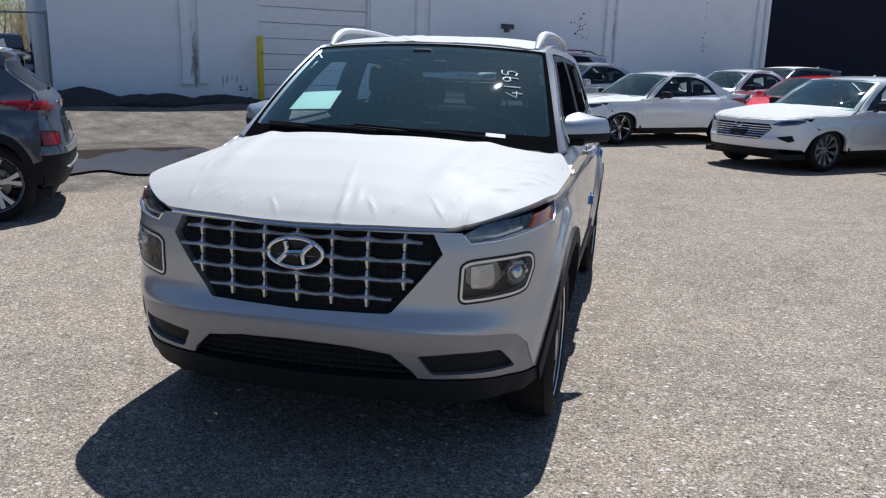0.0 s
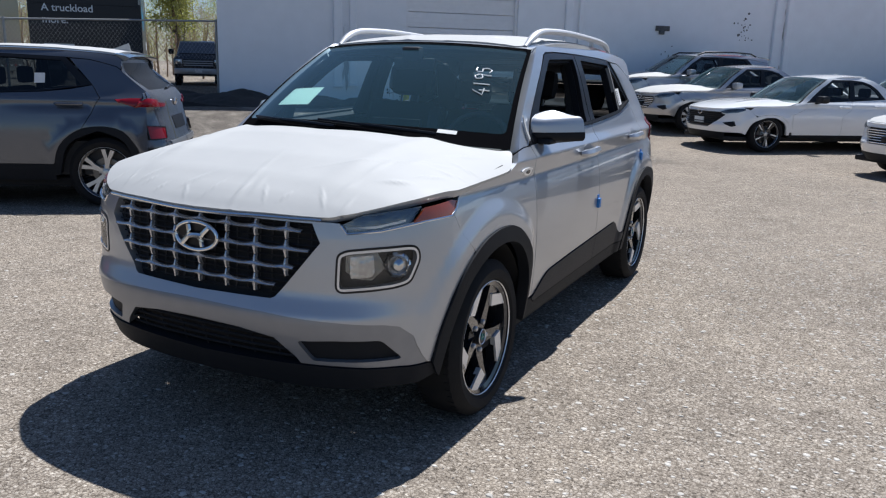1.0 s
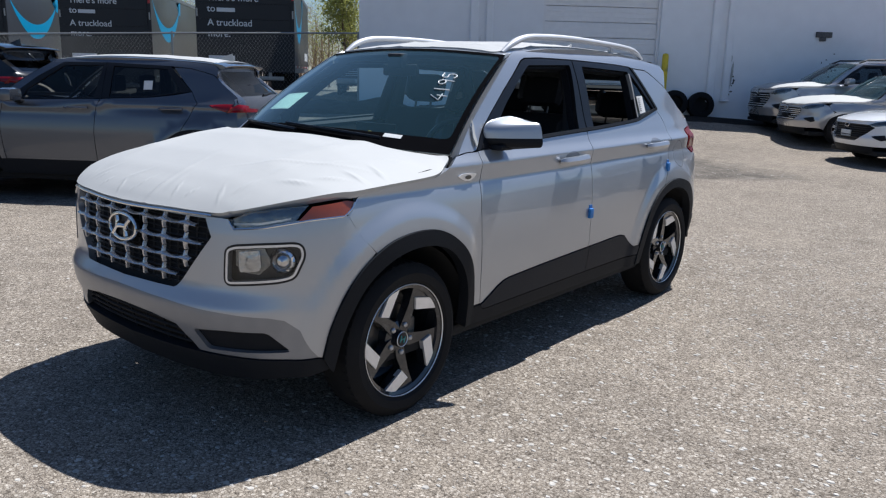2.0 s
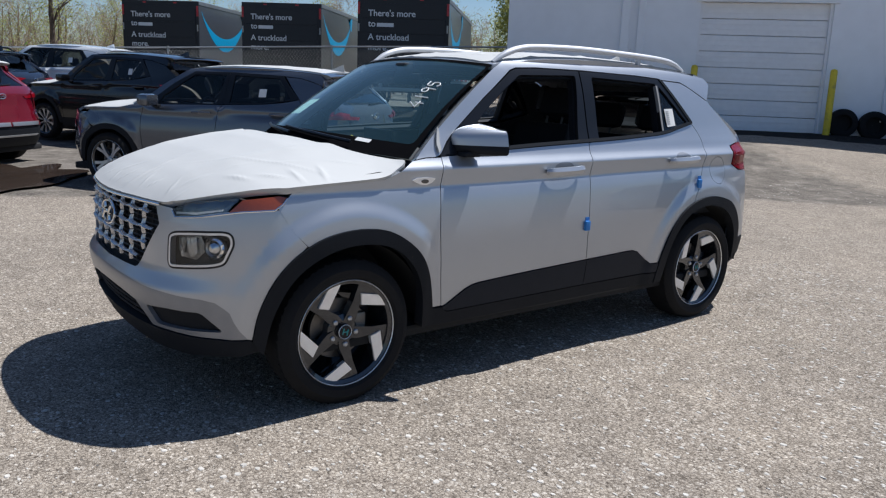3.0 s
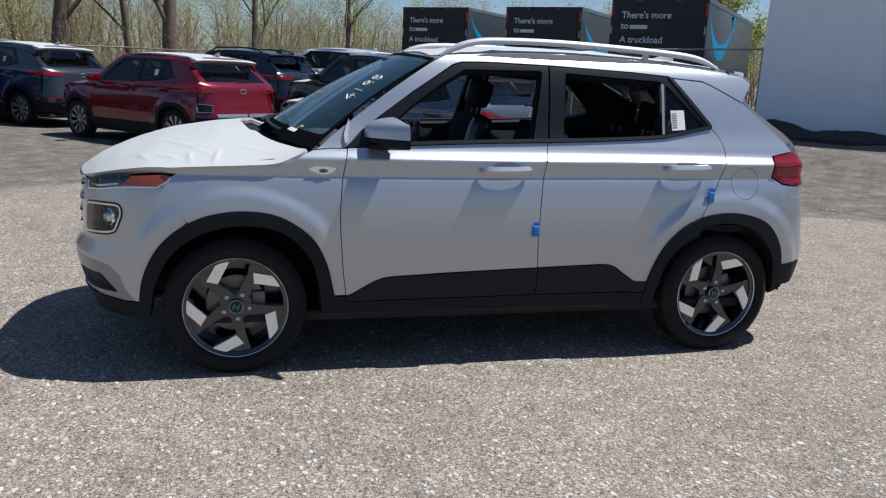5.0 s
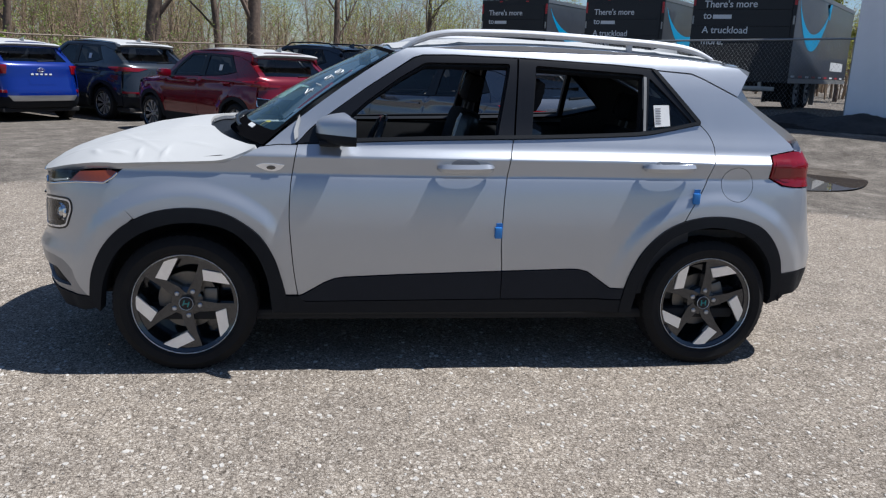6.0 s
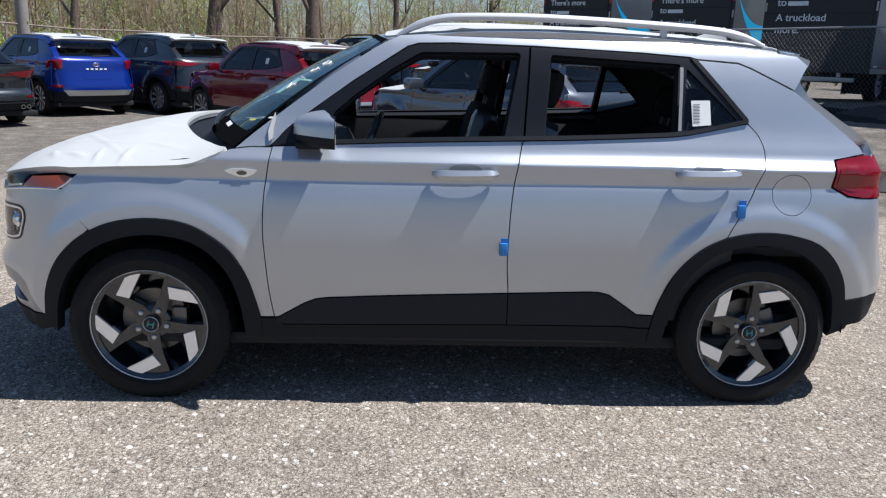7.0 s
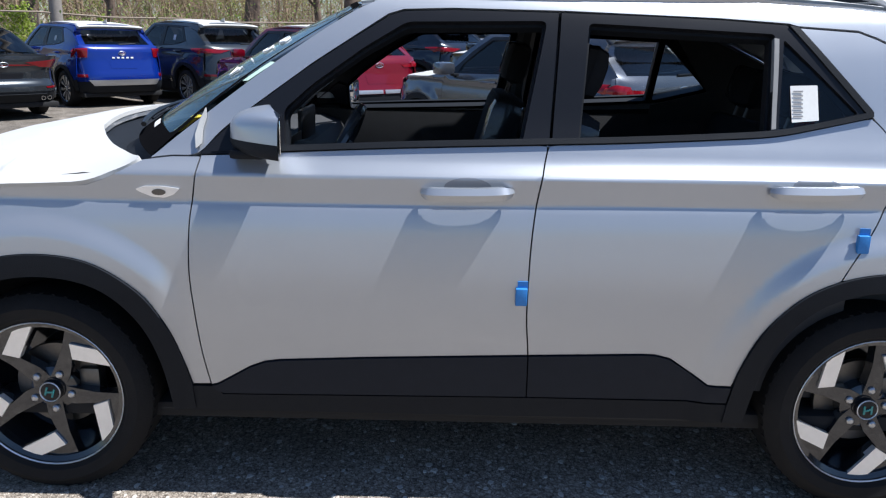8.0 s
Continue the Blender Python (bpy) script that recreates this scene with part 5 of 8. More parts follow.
    part("tailgate_side", sheet("tailgate_side", tail_surface, [(-0.70, 1.125), (0.70, 1.125), (0.60, 1.44), (-0.60, 1.44)], [rounded([(-0.56, 1.15), (0.56, 1.15), (0.50, 1.40), (-0.50, 1.40)], 0.05)], h=0.05, depth=0.04), M_SILVER, car)
    part("rear_window", sheet("rear_window", tail_surface, rounded([(-0.57, 1.14), (0.57, 1.14), (0.51, 1.41), (-0.51, 1.41)], 0.05), h=0.06, depth=0.0, lift=-0.006), M_TINT, car)
    part("rear_bumper", sheet("rear_bumper", tail_surface, [(-0.80, 0.62), (0.80, 0.62), (0.80, 0.47), (-0.80, 0.47)], h=0.04, depth=0.04, lift=0.012), M_SILVER, car)
    part("rear_valance", sheet("rear_valance", tail_surface, [(-0.80, 0.47), (0.80, 0.47), (0.74, 0.37), (-0.74, 0.37)], h=0.05, depth=0.05), M_PLASTIC, car)
    both("rear_bumper_corner", SILVER.flank, [(2.90, 0.462), (2.99, 0.470), (2.985, 0.41), (2.94, 0.33), (2.86, 0.30)], M_PLASTIC, car, h=0.03, depth=0.05, lift=0.004)
    def u_rear(y):
        return float(np.interp(y, B.oy, B.u))

    for sx in (1, -1):
        part("tail_lamp_end", sheet("tail_lamp_end", nose, [(sx * u, z) for u, z in ((u_rear(2.93), 1.070), (u_rear(3.12), 1.066), (u_rear(3.17), 1.05), (u_rear(3.17), 0.915), (u_rear(3.12), 0.90), (u_rear(2.93), 0.898))], h=0.02, depth=0.03, lift=0.001), M_RED, car)
        part("bumper_corner", sheet("bumper_corner", nose, [(sx * u, z) for u, z in ((u_rear(2.95), 0.893), (u_rear(3.17), 0.893), (u_rear(3.21), 0.62), (u_rear(3.21), 0.472), (u_rear(2.95), 0.472))], h=0.02, depth=0.02, lift=-0.003), M_SILVER, car)
        part("valance_corner", sheet("valance_corner", nose, [(sx * u, z) for u, z in ((u_rear(2.95), 0.468), (u_rear(3.21), 0.468), (u_rear(3.18), 0.37), (u_rear(2.95), 0.34))], h=0.03, depth=0.03, lift=-0.004), M_PLASTIC, car)
    sp = bmesh.new()
    rows = []
    for x in np.linspace(-0.60, 0.60, 17):
        e = 1 - 0.05 * (abs(x) / 0.6) ** 4
        rows.append([sp.verts.new((x, y * e + 2.70 * (1 - e), z - 0.018 * (abs(x) / 0.6) ** 3)) for y, z in ((2.58, 1.500), (2.68, 1.480), (2.728, 1.464), (2.724, 1.445), (2.69, 1.39), (2.66, 1.36))])
    for p, q in zip(rows, rows[1:]):
        for i in range(5):
            sp.faces.new((p[i], q[i], q[i + 1], p[i + 1]))
    sp.faces.new(rows[0])
    sp.faces.new(rows[-1][::-1])
    bmesh.ops.recalc_face_normals(sp, faces=sp.faces[:])
    part("roof_spoiler", sp, M_SILVER, car)

    # door handles, mirrors, tape
    for ydoor, z, pair in ((1.270, 0.960, doors[0]), (2.256, 0.983, doors[1])):
        for ob, sx in zip(pair, (1, -1)):
            x = float(flank(np.array(ydoor), np.array(z))[0])
            run = curve([(x + 0.006, ydoor - 0.128, z), (x + 0.026, ydoor - 0.105, z), (x + 0.034, ydoor - 0.05, z + 0.001), (x + 0.035, ydoor + 0.04, z + 0.003), (x + 0.03, ydoor + 0.100, z + 0.006), (x + 0.008, ydoor + 0.126, z + 0.006)], 5)
            rad = [0.010 + 0.0095 * min(1, i / 5, (len(run) - 1 - i) / 5) for i in range(len(run))]
            hd = part("door_handle", tube([(sx * a, b, c) for a, b, c in run], rad, 6, flat=1.1), M_SILVER, ob)
            # flat darker oval on the door skin paints the shade of the handle recess
            cup = [(ydoor + 0.068 * math.cos(a), z + 0.016 + 0.028 * math.sin(a)) for a in np.linspace(0, 2 * math.pi, 20, endpoint=False)]
            part("handle_cup_shade", sheet("handle_cup_shade", flank, cup, h=0.01, depth=0.002, lift=0.001, flip=sx < 0), M_SKID, hd)
    for sx in (1, -1):
        mir = new("door_mirror")
        mir.parent = car
        mir["label"] = "silver door mirror with a black foot"
        # a rounded shell: silver above, black below
        for nm, lo, hi, mt in (("mirror_cap", -0.28, 1.0, M_SILVER), ("mirror_base", -1.0, -0.28, M_PLASTIC)):
            bm = bmesh.new()
            rows = []
            for i in range(29):
                v = lo + (hi - lo) * (math.sin(0.5 * math.pi * i / 28) if hi > 0 else 1 - math.cos(0.5 * math.pi * i / 28))
                wv = max(0.0, 1 - abs(v) ** 4.0) ** (1 / 3.2)
                row = []
                for k in range(33):
                    a = -math.cos(math.pi * k / 32)
                    d = max(0.0, 1 - abs(a) ** 2.6) ** (1 / 2.2) * max(0.0, 1 - abs(v) ** (2.8 if v > 0 else 4.5)) ** (1 / 2.2)
                    # the upper outer corner falls away, the foot end is fuller
                    xx = max(0.755, 0.8635 + 0.082 * a * (0.60 + 0.40 * wv) + 0.010 * (1 - v) - 0.0975 * d)
                    row.append(bm.verts.new((sx * xx, 0.7365 - 0.149 * d + 0.0245 * a, 1.1176 + 0.066 * v - (0.012 if v > 0 else 0.006) * a * v)))
                rows.append(row)
            for p, q in zip(rows, rows[1:]):
                for k in range(32):
                    bm.faces.new((p[k], p[k + 1], q[k + 1], q[k]))
            bmesh.ops.remove_doubles(bm, verts=bm.verts[:], dist=1e-5)
            bmesh.ops.recalc_face_normals(bm, faces=bm.faces[:])
            me = bpy.data.meshes.new(nm)
            bm.to_mesh(me)
            bm.free()
            me.shade_smooth()
            part(nm, me, mt, mir)
        bm = bmesh.new()
        rim_pts = []
        for side in (1, -1):
            for i in range(25):
                v = (-1 + i / 12) * side
                wv = max(0.0, 1 - abs(v) ** 4.0) ** (1 / 3.2)
                rim_pts.append((sx * max(0.755, 0.8635 + 0.082 * side * (0.60 + 0.40 * wv) + 0.010 * (1 - v)), 0.7385 + 0.0245 * side, 1.1176 + 0.066 * v - 0.006 * side * v))
        bm.faces.new([bm.verts.new(p) for p in rim_pts])
        bmesh.ops.remove_doubles(bm, verts=bm.verts[:], dist=1e-5)
        part("mirror_bezel", bm, M_TRIM, mir)
        part("mirror_arm", boxed(min(sx * 0.74, sx * 0.85), max(sx * 0.74, sx * 0.85), 0.60, 0.70, 1.045, 1.072, bevel=0.012), M_PLASTIC, mir)
        bm = boxed(-0.066, 0.066, 0.003, 0.007, -0.046, 0.046, bevel=0.002)
        bmesh.ops.transform(bm, matrix=pose(sx * 0.868, 0.7385, 1.118, 0, 0, sx * 16.6), verts=bm.verts[:])
        part("mirror_glass", bm, M_MIRROR, mir)
        part("mirror_sail", sheet("mirror_sail", flank, [(0.535, 1.056), (0.735, 1.068), (0.73, 1.165), (0.69, 1.175)], h=0.03, depth=0.02, lift=0.004, flip=sx < 0), M_TRIM, mir)
    for y, z in ((1.432, 0.665), (2.395, 0.842)):
        x = float(flank(np.array(y), np.array(z))[0])
        tp = thing("tape_tab", "folded blue tape tab stuck over a door gap", "tape", "blue tape tabs")
        part("tape", boxed(x - 0.002, x + 0.016, y - 0.016, y + 0.018, z - 0.026, z + 0.026, bevel=0.004), M_BLUE_TAPE, tp)
        part("tape_end", boxed(x - 0.001, x + 0.003, y - 0.010, y + 0.02, z + 0.02, z + 0.045), M_BLUE_TAPE, tp)
    st = part("window_label", sheet("window_label", flank, [(2.196, 1.272), (2.275, 1.275), (2.279, 1.177), (2.201, 1.170)], h=0.05, depth=0.0, lift=-0.003), M_PAPER, car, "white printed label on the glass")
    for k in range(7):
        z = 1.258 - 0.0115 * k
        part("print_line", sheet("print_line", flank, [(2.204, z), (2.232, z + 0.0008), (2.232, z - 0.004), (2.204, z - 0.005)], h=0.05, depth=0.0, lift=-0.001), M_INK, st)

    # wheels
    for x, y, tn, sp_ in ((0.745, 0.0, 0, 0), (-0.745, 0.0, 0, 20), (0.745, 2.52, 0, 20), (-0.745, 2.52, 0, 40)):
        wheel(car, x, y, 0.3055, tn, sp_)

    # cabin
    part("cabin_floor", boxed(-0.72, 0.72, 0.45, 2.75, 0.30, 0.36), M_CABIN, car)
    part("firewall", boxed(-0.74, 0.74, 0.42, 0.47, 0.30, 1.02), M_DARK, car)
    dash = bmesh.new()
    rows = []
    for x in np.linspace(-0.74, 0.74, 21):
        hump = 0.035 * math.exp(-((x - 0.36) / 0.17) ** 2)
        rows.append([dash.verts.new((x, y, z)) for y, z in ((0.38, 1.0), (0.50, 1.03), (0.62, 1.03 + hump), (0.70, 1.0 + hump), (0.74, 0.92), (0.70, 0.70), (0.66, 0.50))])
    for p, q in zip(rows, rows[1:]):
        for i in range(6):
            dash.faces.new((p[i], q[i], q[i + 1], p[i + 1]))
    db = part("dashboard", dash, M_CABIN, car)
    part("display", boxed(-0.14, 0.14, 0.66, 0.68, 1.0, 1.12, bevel=0.008), M_TRIM, db)
    part("binnacle_screen", boxed(0.25, 0.47, 0.690, 0.695, 1.0, 1.06, bevel=0.002), M_TRIM, db)
    wm = Matrix.Translation((0.36, 0.84, 0.985)) @ pose(0, 0, 0, 65, 0, 0)
    sw = part("steering_wheel", tube([wm @ Vector((0.182 * math.cos(a), 0.182 * math.sin(a), 0)) for a in np.linspace(0, 2 * math.pi, 33)], 0.018, 8), M_COVER, car)
    part("wheel_boss", boxed(-0.075, 0.075, -0.06, 0.06, -0.03, 0.02, wm, 0.02), M_CABIN, sw)
    for a in (0, 180, 270):
        part("wheel_spoke", boxed(0.06, 0.17, -0.02, 0.02, -0.012, 0.005, wm @ pose(0, 0, 0, 0, 0, a), 0.004), M_ALLOY_SILVER, sw)

    def seat(x, y, wide, name, wrapped=True):
        root = new(name)
        root.parent = car
        low = 0.09 if wide > 0.7 else 0.0
        part("cushion", boxed(x - wide / 2, x + wide / 2, y - 0.26, y + 0.26, 0.48, 0.66, pose(0, 0, 0), 0.05), M_SEAT, root)
        lean = Matrix.Translation((x, y + 0.22, 0.62)) @ pose(0, 0, 0, -16, 0, 0)
        part("backrest", boxed(-wide / 2, wide / 2, -0.06, 0.07, 0.0, 0.57 - low, lean, 0.05), M_SEAT, root)
        for hx in ((0,) if wide < 0.7 else (-0.42, 0.0, 0.42)):
            part("headrest", boxed(hx - 0.135, hx + 0.135, -0.05, 0.05, 0.61 - low, 0.78 - low, lean, 0.055), M_SEAT, root)
            for d in (-0.06, 0.06):
                part("headrest_post", tube([lean @ Vector((hx + d, 0, 0.55 - low)), lean @ Vector((hx + d, 0, 0.63 - low))], 0.007, 6), M_STEEL, root)
            if wrapped:
                part("headrest_wrap", boxed(hx - 0.139, hx - 0.09, -0.054, 0.054, 0.63 - low, 0.785 - low, lean, 0.03), M_COVER, root)
        if wrapped and wide < 0.7:
            part("backrest_wrap", boxed(wide / 2 - 0.10, wide / 2 + 0.006, -0.066, 0.076, 0.02, 0.55, lean, 0.05), M_COVER, root)
        return root

    seat(0.37, 1.25, 0.50, "front_seat")
    seat(-0.37, 1.08, 0.50, "front_seat")
    seat(0.0, 2.12, 1.28, "rear_bench")
    part("centre_console", boxed(-0.11, 0.11, 0.85, 1.75, 0.36, 0.68, bevel=0.03), M_CABIN, car)
    for sx in (1, -1):
        part("door_card", boxed(min(sx * 0.735, sx * 0.775), max(sx * 0.735, sx * 0.775), 0.50, 2.42, 0.34, 1.055, bevel=0.012), M_CABIN, car)
        part("armrest", boxed(min(sx * 0.66, sx * 0.74), max(sx * 0.66, sx * 0.74), 0.90, 1.38, 0.74, 0.80, bevel=0.02), M_CABIN, car)
        pil = bmesh.new()
        tube([(sx * 0.665, 1.50, 1.05), (sx * 0.64, 1.53, 1.25), (sx * 0.585, 1.555, 1.43)], 0.042, 8, pil)
        part("inner_pillar", pil, M_CABIN, car)
        part("rear_trim", sheet("rear_trim", flank, [(2.15, 1.06), (2.15, 1.13), (2.40, 1.19), (2.22, 1.43), (2.40, 1.42), (2.63, 1.32), (2.85, 1.15), (2.85, 0.9), (2.15, 0.9)], h=0.08, depth=0.0, lift=-0.075, flip=sx < 0), M_CABIN, car)
    part("load_floor", boxed(-0.70, 0.70, 2.40, 3.0, 0.62, 0.66), M_CABIN, car)
    bmc = bmesh.new()
    tube([(-0.60, 1.545, 0.60), (-0.66, 1.53, 1.30)], 0.02, 6, bmc)
    part("seat_belt", bmc, M_CABIN, car)
    return car


silver_car()

# ---- the other parked cars: the same sheet-metal scheme, stretched to each one's size ----
def stretch(fo, wb, ro, half, bonnet, belt, top, cab=0.0):
    """cab moves the cowl and the screen back over a longer bonnet."""
    def to(p):
        p = np.asarray(p, float)
        y, z = p[..., 1], p[..., 2]
        if cab:
            y = y + cab * smooth01((y + 0.18) / 0.6) * (1 - smooth01((y - 0.9) / 1.5)) * smooth01((z - 0.74) / 0.2)
        yy = np.where(y < 0, y * fo / 0.775, np.where(y < 2.52, y * wb / 2.52, wb + (y - 2.52) * ro / 0.715))
        return np.stack([p[..., 0] * half / 0.856, yy, np.interp(z, [0, 0.32, 0.92, 1.09, 1.56, 1.9], [0, 0.33, bonnet, belt, top, top + 0.34])], -1)

    return to


PAINTS = {}


def car_paint(key):
    table = {"grey": ((0.10, 0.11, 0.132), 0.6), "red": ((0.135, 0.001, 0.009), 0.2), "blue": ((0.004, 0.020, 0.18), 0.15), "black": ((0.005, 0.005, 0.006), 0.0),
             "white": ((0.78, 0.79, 0.80), 0.05), "silver_grey": ((0.42, 0.42, 0.43), 0.6), "dark_grey": ((0.035, 0.04, 0.046), 0.45), "bright_red": ((0.70, 0.010, 0.03), 0.0), "navy": ((0.010, 0.014, 0.026), 0.3)}
    if key not in PAINTS:
        c, me = table[key]
        PAINTS[key] = paint(key + "_paint", c, me, 0.24)
    return PAINTS[key]


def parked_car(name, label, m, color, size, kind="suv", film="", wheels="plain", cladding=True, lamps="slim", group="", front="mesh", badge=True, roof_black=False, face_detail=True, rails=False, spoiler=True):
    to = stretch(*size, cab=0.26 if kind == "sedan" else 0.0)
    fo, wb, ro, half, bonnet, belt_z, top = size
    car = thing(name, label, "car", group, m)
    body = car_paint(color)
    lower = M_PLASTIC if cladding else body

    def flank(y, z):
        return to(SILVER.flank(y, z))

    def nose(u, z):
        return to(SILVER.wrap(u, z))

    hood_at = hood_surface()

    def hood(x, y):
        return to(hood_at(x, y))

    def roof_at(x, y):
        return to(roof_surface(x, y))

    def screen(s, t):
        return to(screen_surface(s, t))

    sedan = kind == "sedan"
    door_front = [(0.504, 1.045), (0.475, 0.865), (0.469, 0.721), (0.489, 0.464), (0.506, 0.353)]
    door_mid = [(1.50, 1.094), (1.473, 0.962), (1.452, 0.7), (1.466, 0.334)]
    door_rear = [(2.43, 1.187), (2.5, 1.06), (2.428, 0.872), (2.345, 0.735)]
    if sedan:
        door_rear = [(2.36, 1.135), (2.44, 1.0), (2.40, 0.85), (2.345, 0.735)]
    arch_f = curve([(-0.419, 0.335), (-0.349, 0.569), (-0.175, 0.719), (0.036, 0.762), (0.246, 0.712), (0.398, 0.542), (0.450, 0.352)], 3)
    arch_r = curve([(2.07, 0.334), (2.14, 0.568), (2.308, 0.718), (2.516, 0.758), (2.74, 0.712), (2.877, 0.556), (2.905, 0.464)], 3)
    arch_f_in = curve([(-0.36, 0.30), (-0.28, 0.557), (-0.084, 0.681), (0.033, 0.698), (0.151, 0.685), (0.325, 0.554), (0.39, 0.30)], 3)
    arch_r_in = curve([(2.13, 0.30), (2.218, 0.583), (2.443, 0.702), (2.551, 0.701), (2.757, 0.605), (2.87, 0.36)], 3)
    kf = next(i for i, p in enumerate(arch_f) if p[0] > -0.205)
    kr = next(i for i, p in enumerate(arch_r) if p[0] > 2.345)
    belt = [(0.504, 1.048), (0.752, 1.061), (1.50, 1.094)]
    belt_r = [(1.50, 1.094), (2.0, 1.118), (2.25, 1.148), (2.43, 1.187)] if not sedan else [(1.50, 1.094), (2.0, 1.115), (2.36, 1.135)]
    low_z = 0.40 if cladding else 0.30
    kw = dict(h=0.07, depth=0.02, gap=0.003)
    both("front_fender", flank, [(-0.235, 0.936), (0.18, 0.961), (0.34, 1.034), (0.42, 1.044)] + door_front + arch_f[kf:][::-1] + [(-0.253, 0.761), (-0.312, 0.866)], body, car, **kw)
    d1 = both("front_door", flank, belt + door_mid[:-1] + [(1.463, low_z), (0.50, low_z)] + door_front[:-1][::-1], body, car, **kw)
    d2 = both("rear_door", flank, belt_r + door_rear[1:] + arch_r[1:kr][::-1] + [(2.08, low_z), (1.463, low_z)] + door_mid[:-1][::-1], body, car, **kw)
    if sedan:
        quarter = [(2.36, 1.138), (2.72, 1.145), (2.99, 1.125), (2.99, 0.50), (2.905, 0.464)] + arch_r[kr:][::-1] + door_rear[::-1]
        roof_side = [(0.36, 1.038), (0.70, 1.305), (1.0, 1.492), (1.2, 1.508), (1.6, 1.515), (1.95, 1.500), (2.15, 1.45), (2.45, 1.30), (2.75, 1.15), (2.36, 1.142), (2.20, 1.31), (2.05, 1.395), (1.85, 1.445), (1.55, 1.467), (1.075, 1.463), (0.816, 1.308), (0.496, 1.052)]
        frame_r = [(1.533, 1.463), (1.85, 1.442), (2.05, 1.39), (2.20, 1.305), (2.355, 1.142), (2.0, 1.12), (1.505, 1.10)]
        open_r = [(1.60, 1.432), (1.84, 1.415), (2.02, 1.365), (2.15, 1.28), (2.26, 1.150), (1.585, 1.112)]
    else:
        quarter = [(2.222, 1.434), (2.397, 1.424), (2.66, 1.362), (2.70, 1.335), (2.83, 1.24), (2.955, 1.15), (2.99, 1.08), (2.99, 0.50), (2.905, 0.464)] + arch_r[kr:][::-1] + door_rear[::-1]
        roof_side = [(0.36, 1.038), (0.70, 1.305), (1.0, 1.492), (1.2, 1.508), (1.6, 1.518), (2.0, 1.510), (2.4, 1.488), (2.655, 1.462), (2.71, 1.425), (2.705, 1.34), (2.66, 1.366), (2.397, 1.428), (2.196, 1.444), (1.55, 1.467), (1.075, 1.463), (0.816, 1.308), (0.496, 1.052)]
        frame_r = [(1.533, 1.463), (2.19, 1.441), (2.43, 1.19), (2.0, 1.12), (1.505, 1.10)]
        open_r = [(1.60, 1.434), (2.15, 1.414), (2.33, 1.185), (2.0, 1.135), (1.585, 1.112)]
    both("rear_quarter", flank, quarter, body, car, **kw)
    both("roof_side", flank, roof_side, M_TRIM if roof_black else body, car, h=0.07, depth=0.05)
    open_f = [(0.68, 1.074), (0.72, 1.17), (1.085, 1.428), (1.493, 1.438), (1.425, 1.104)]
    for pair, fr, op, gl in ((d1, [(0.500, 1.052), (0.816, 1.306), (1.075, 1.459), (1.528, 1.463), (1.503, 1.098), (0.752, 1.064)], open_f, M_TINT), (d2, frame_r, open_r, M_PRIVACY)):
        for ob, flip in zip(pair, (False, True)):
            fr_ob = part("window_frame", sheet("window_frame", flank, fr, [op], h=0.09, depth=0.03, lift=0.001, flip=flip), M_TRIM, ob)
            part("window_pane", sheet("window_pane", flank, op, h=0.12, depth=0.0, lift=-0.008, flip=flip), gl, fr_ob)
            if pair is d2 and not sedan:
                part("window_label", sheet("window_label", flank, [(1.93, 1.29), (2.02, 1.292), (2.02, 1.20), (1.93, 1.198)], h=0.1, depth=0.0, lift=-0.004, flip=flip), M_PAPER, fr_ob, "white label on the glass")
    both("front_arch_trim", flank, arch_f + [(0.45, 0.30)] + arch_f_in[::-1], lower, car, h=0.06, depth=0.04, lift=0.006 if cladding else 0.0)
    both("rear_arch_trim", flank, [(2.07, 0.30)] + arch_r + [(2.90, 0.36)] + arch_r_in[::-1], lower, car, h=0.06, depth=0.04, lift=0.006 if cladding else 0.0)
    both("side_sill", flank, [(0.45, low_z), (2.08, low_z), (2.09, 0.25), (0.43, 0.25)], M_PLASTIC, car, h=0.08, depth=0.06, lift=0.003)
    both("inner_shell", flank, [(-0.3, 0.90), (0.4, 1.0), (2.4, 1.05), (2.85, 1.05), (2.90, 0.4)] + arch_r_in[::-1] + [(2.05, 0.27), (0.42, 0.27)] + arch_f_in[::-1] + [(-0.42, 0.32)], M_DARK, car, h=0.15, depth=0.0, lift=-0.03)
    both("rear_bumper_corner", flank, [(2.89, 0.48), (2.99, 0.51), (2.985, 0.30), (2.89, 0.30)], lower, car, h=0.08, depth=0.05, lift=0.002)
    for yc in (0.01, wb):
        for sx in (-1, 1):
            bm = bmesh.new()
            prev = None
            for k in range(13):
                a = math.pi * (0.01 + 0.98 * k / 12)
                xo = half - 0.05 - 0.11 * min(1, max(0, (-yc - 0.41 * math.cos(a) - 0.2) / 0.18))
                row = (bm.verts.new((sx * 0.48, yc + 0.41 * math.cos(a), 0.31 + 0.41 * math.sin(a))), bm.verts.new((sx * xo, yc + 0.41 * math.cos(a), 0.31 + 0.41 * math.sin(a))), bm.verts.new((sx * 0.48, yc, 0.31)))
                if prev:
                    bm.faces.new((prev[0], prev[1], row[1], row[0]))
                    bm.faces.new((prev[0], row[0], row[2]))
                prev = row
            bmesh.ops.remove_doubles(bm, verts=bm.verts[:], dist=1e-4)
            part("wheel_well", bm, M_DARK, car)
    part("underbody", boxed(-half + 0.12, half - 0.12, -fo + 0.2, wb + ro - 0.15, 0.19, 0.27, bevel=0.02), M_DARK, car)
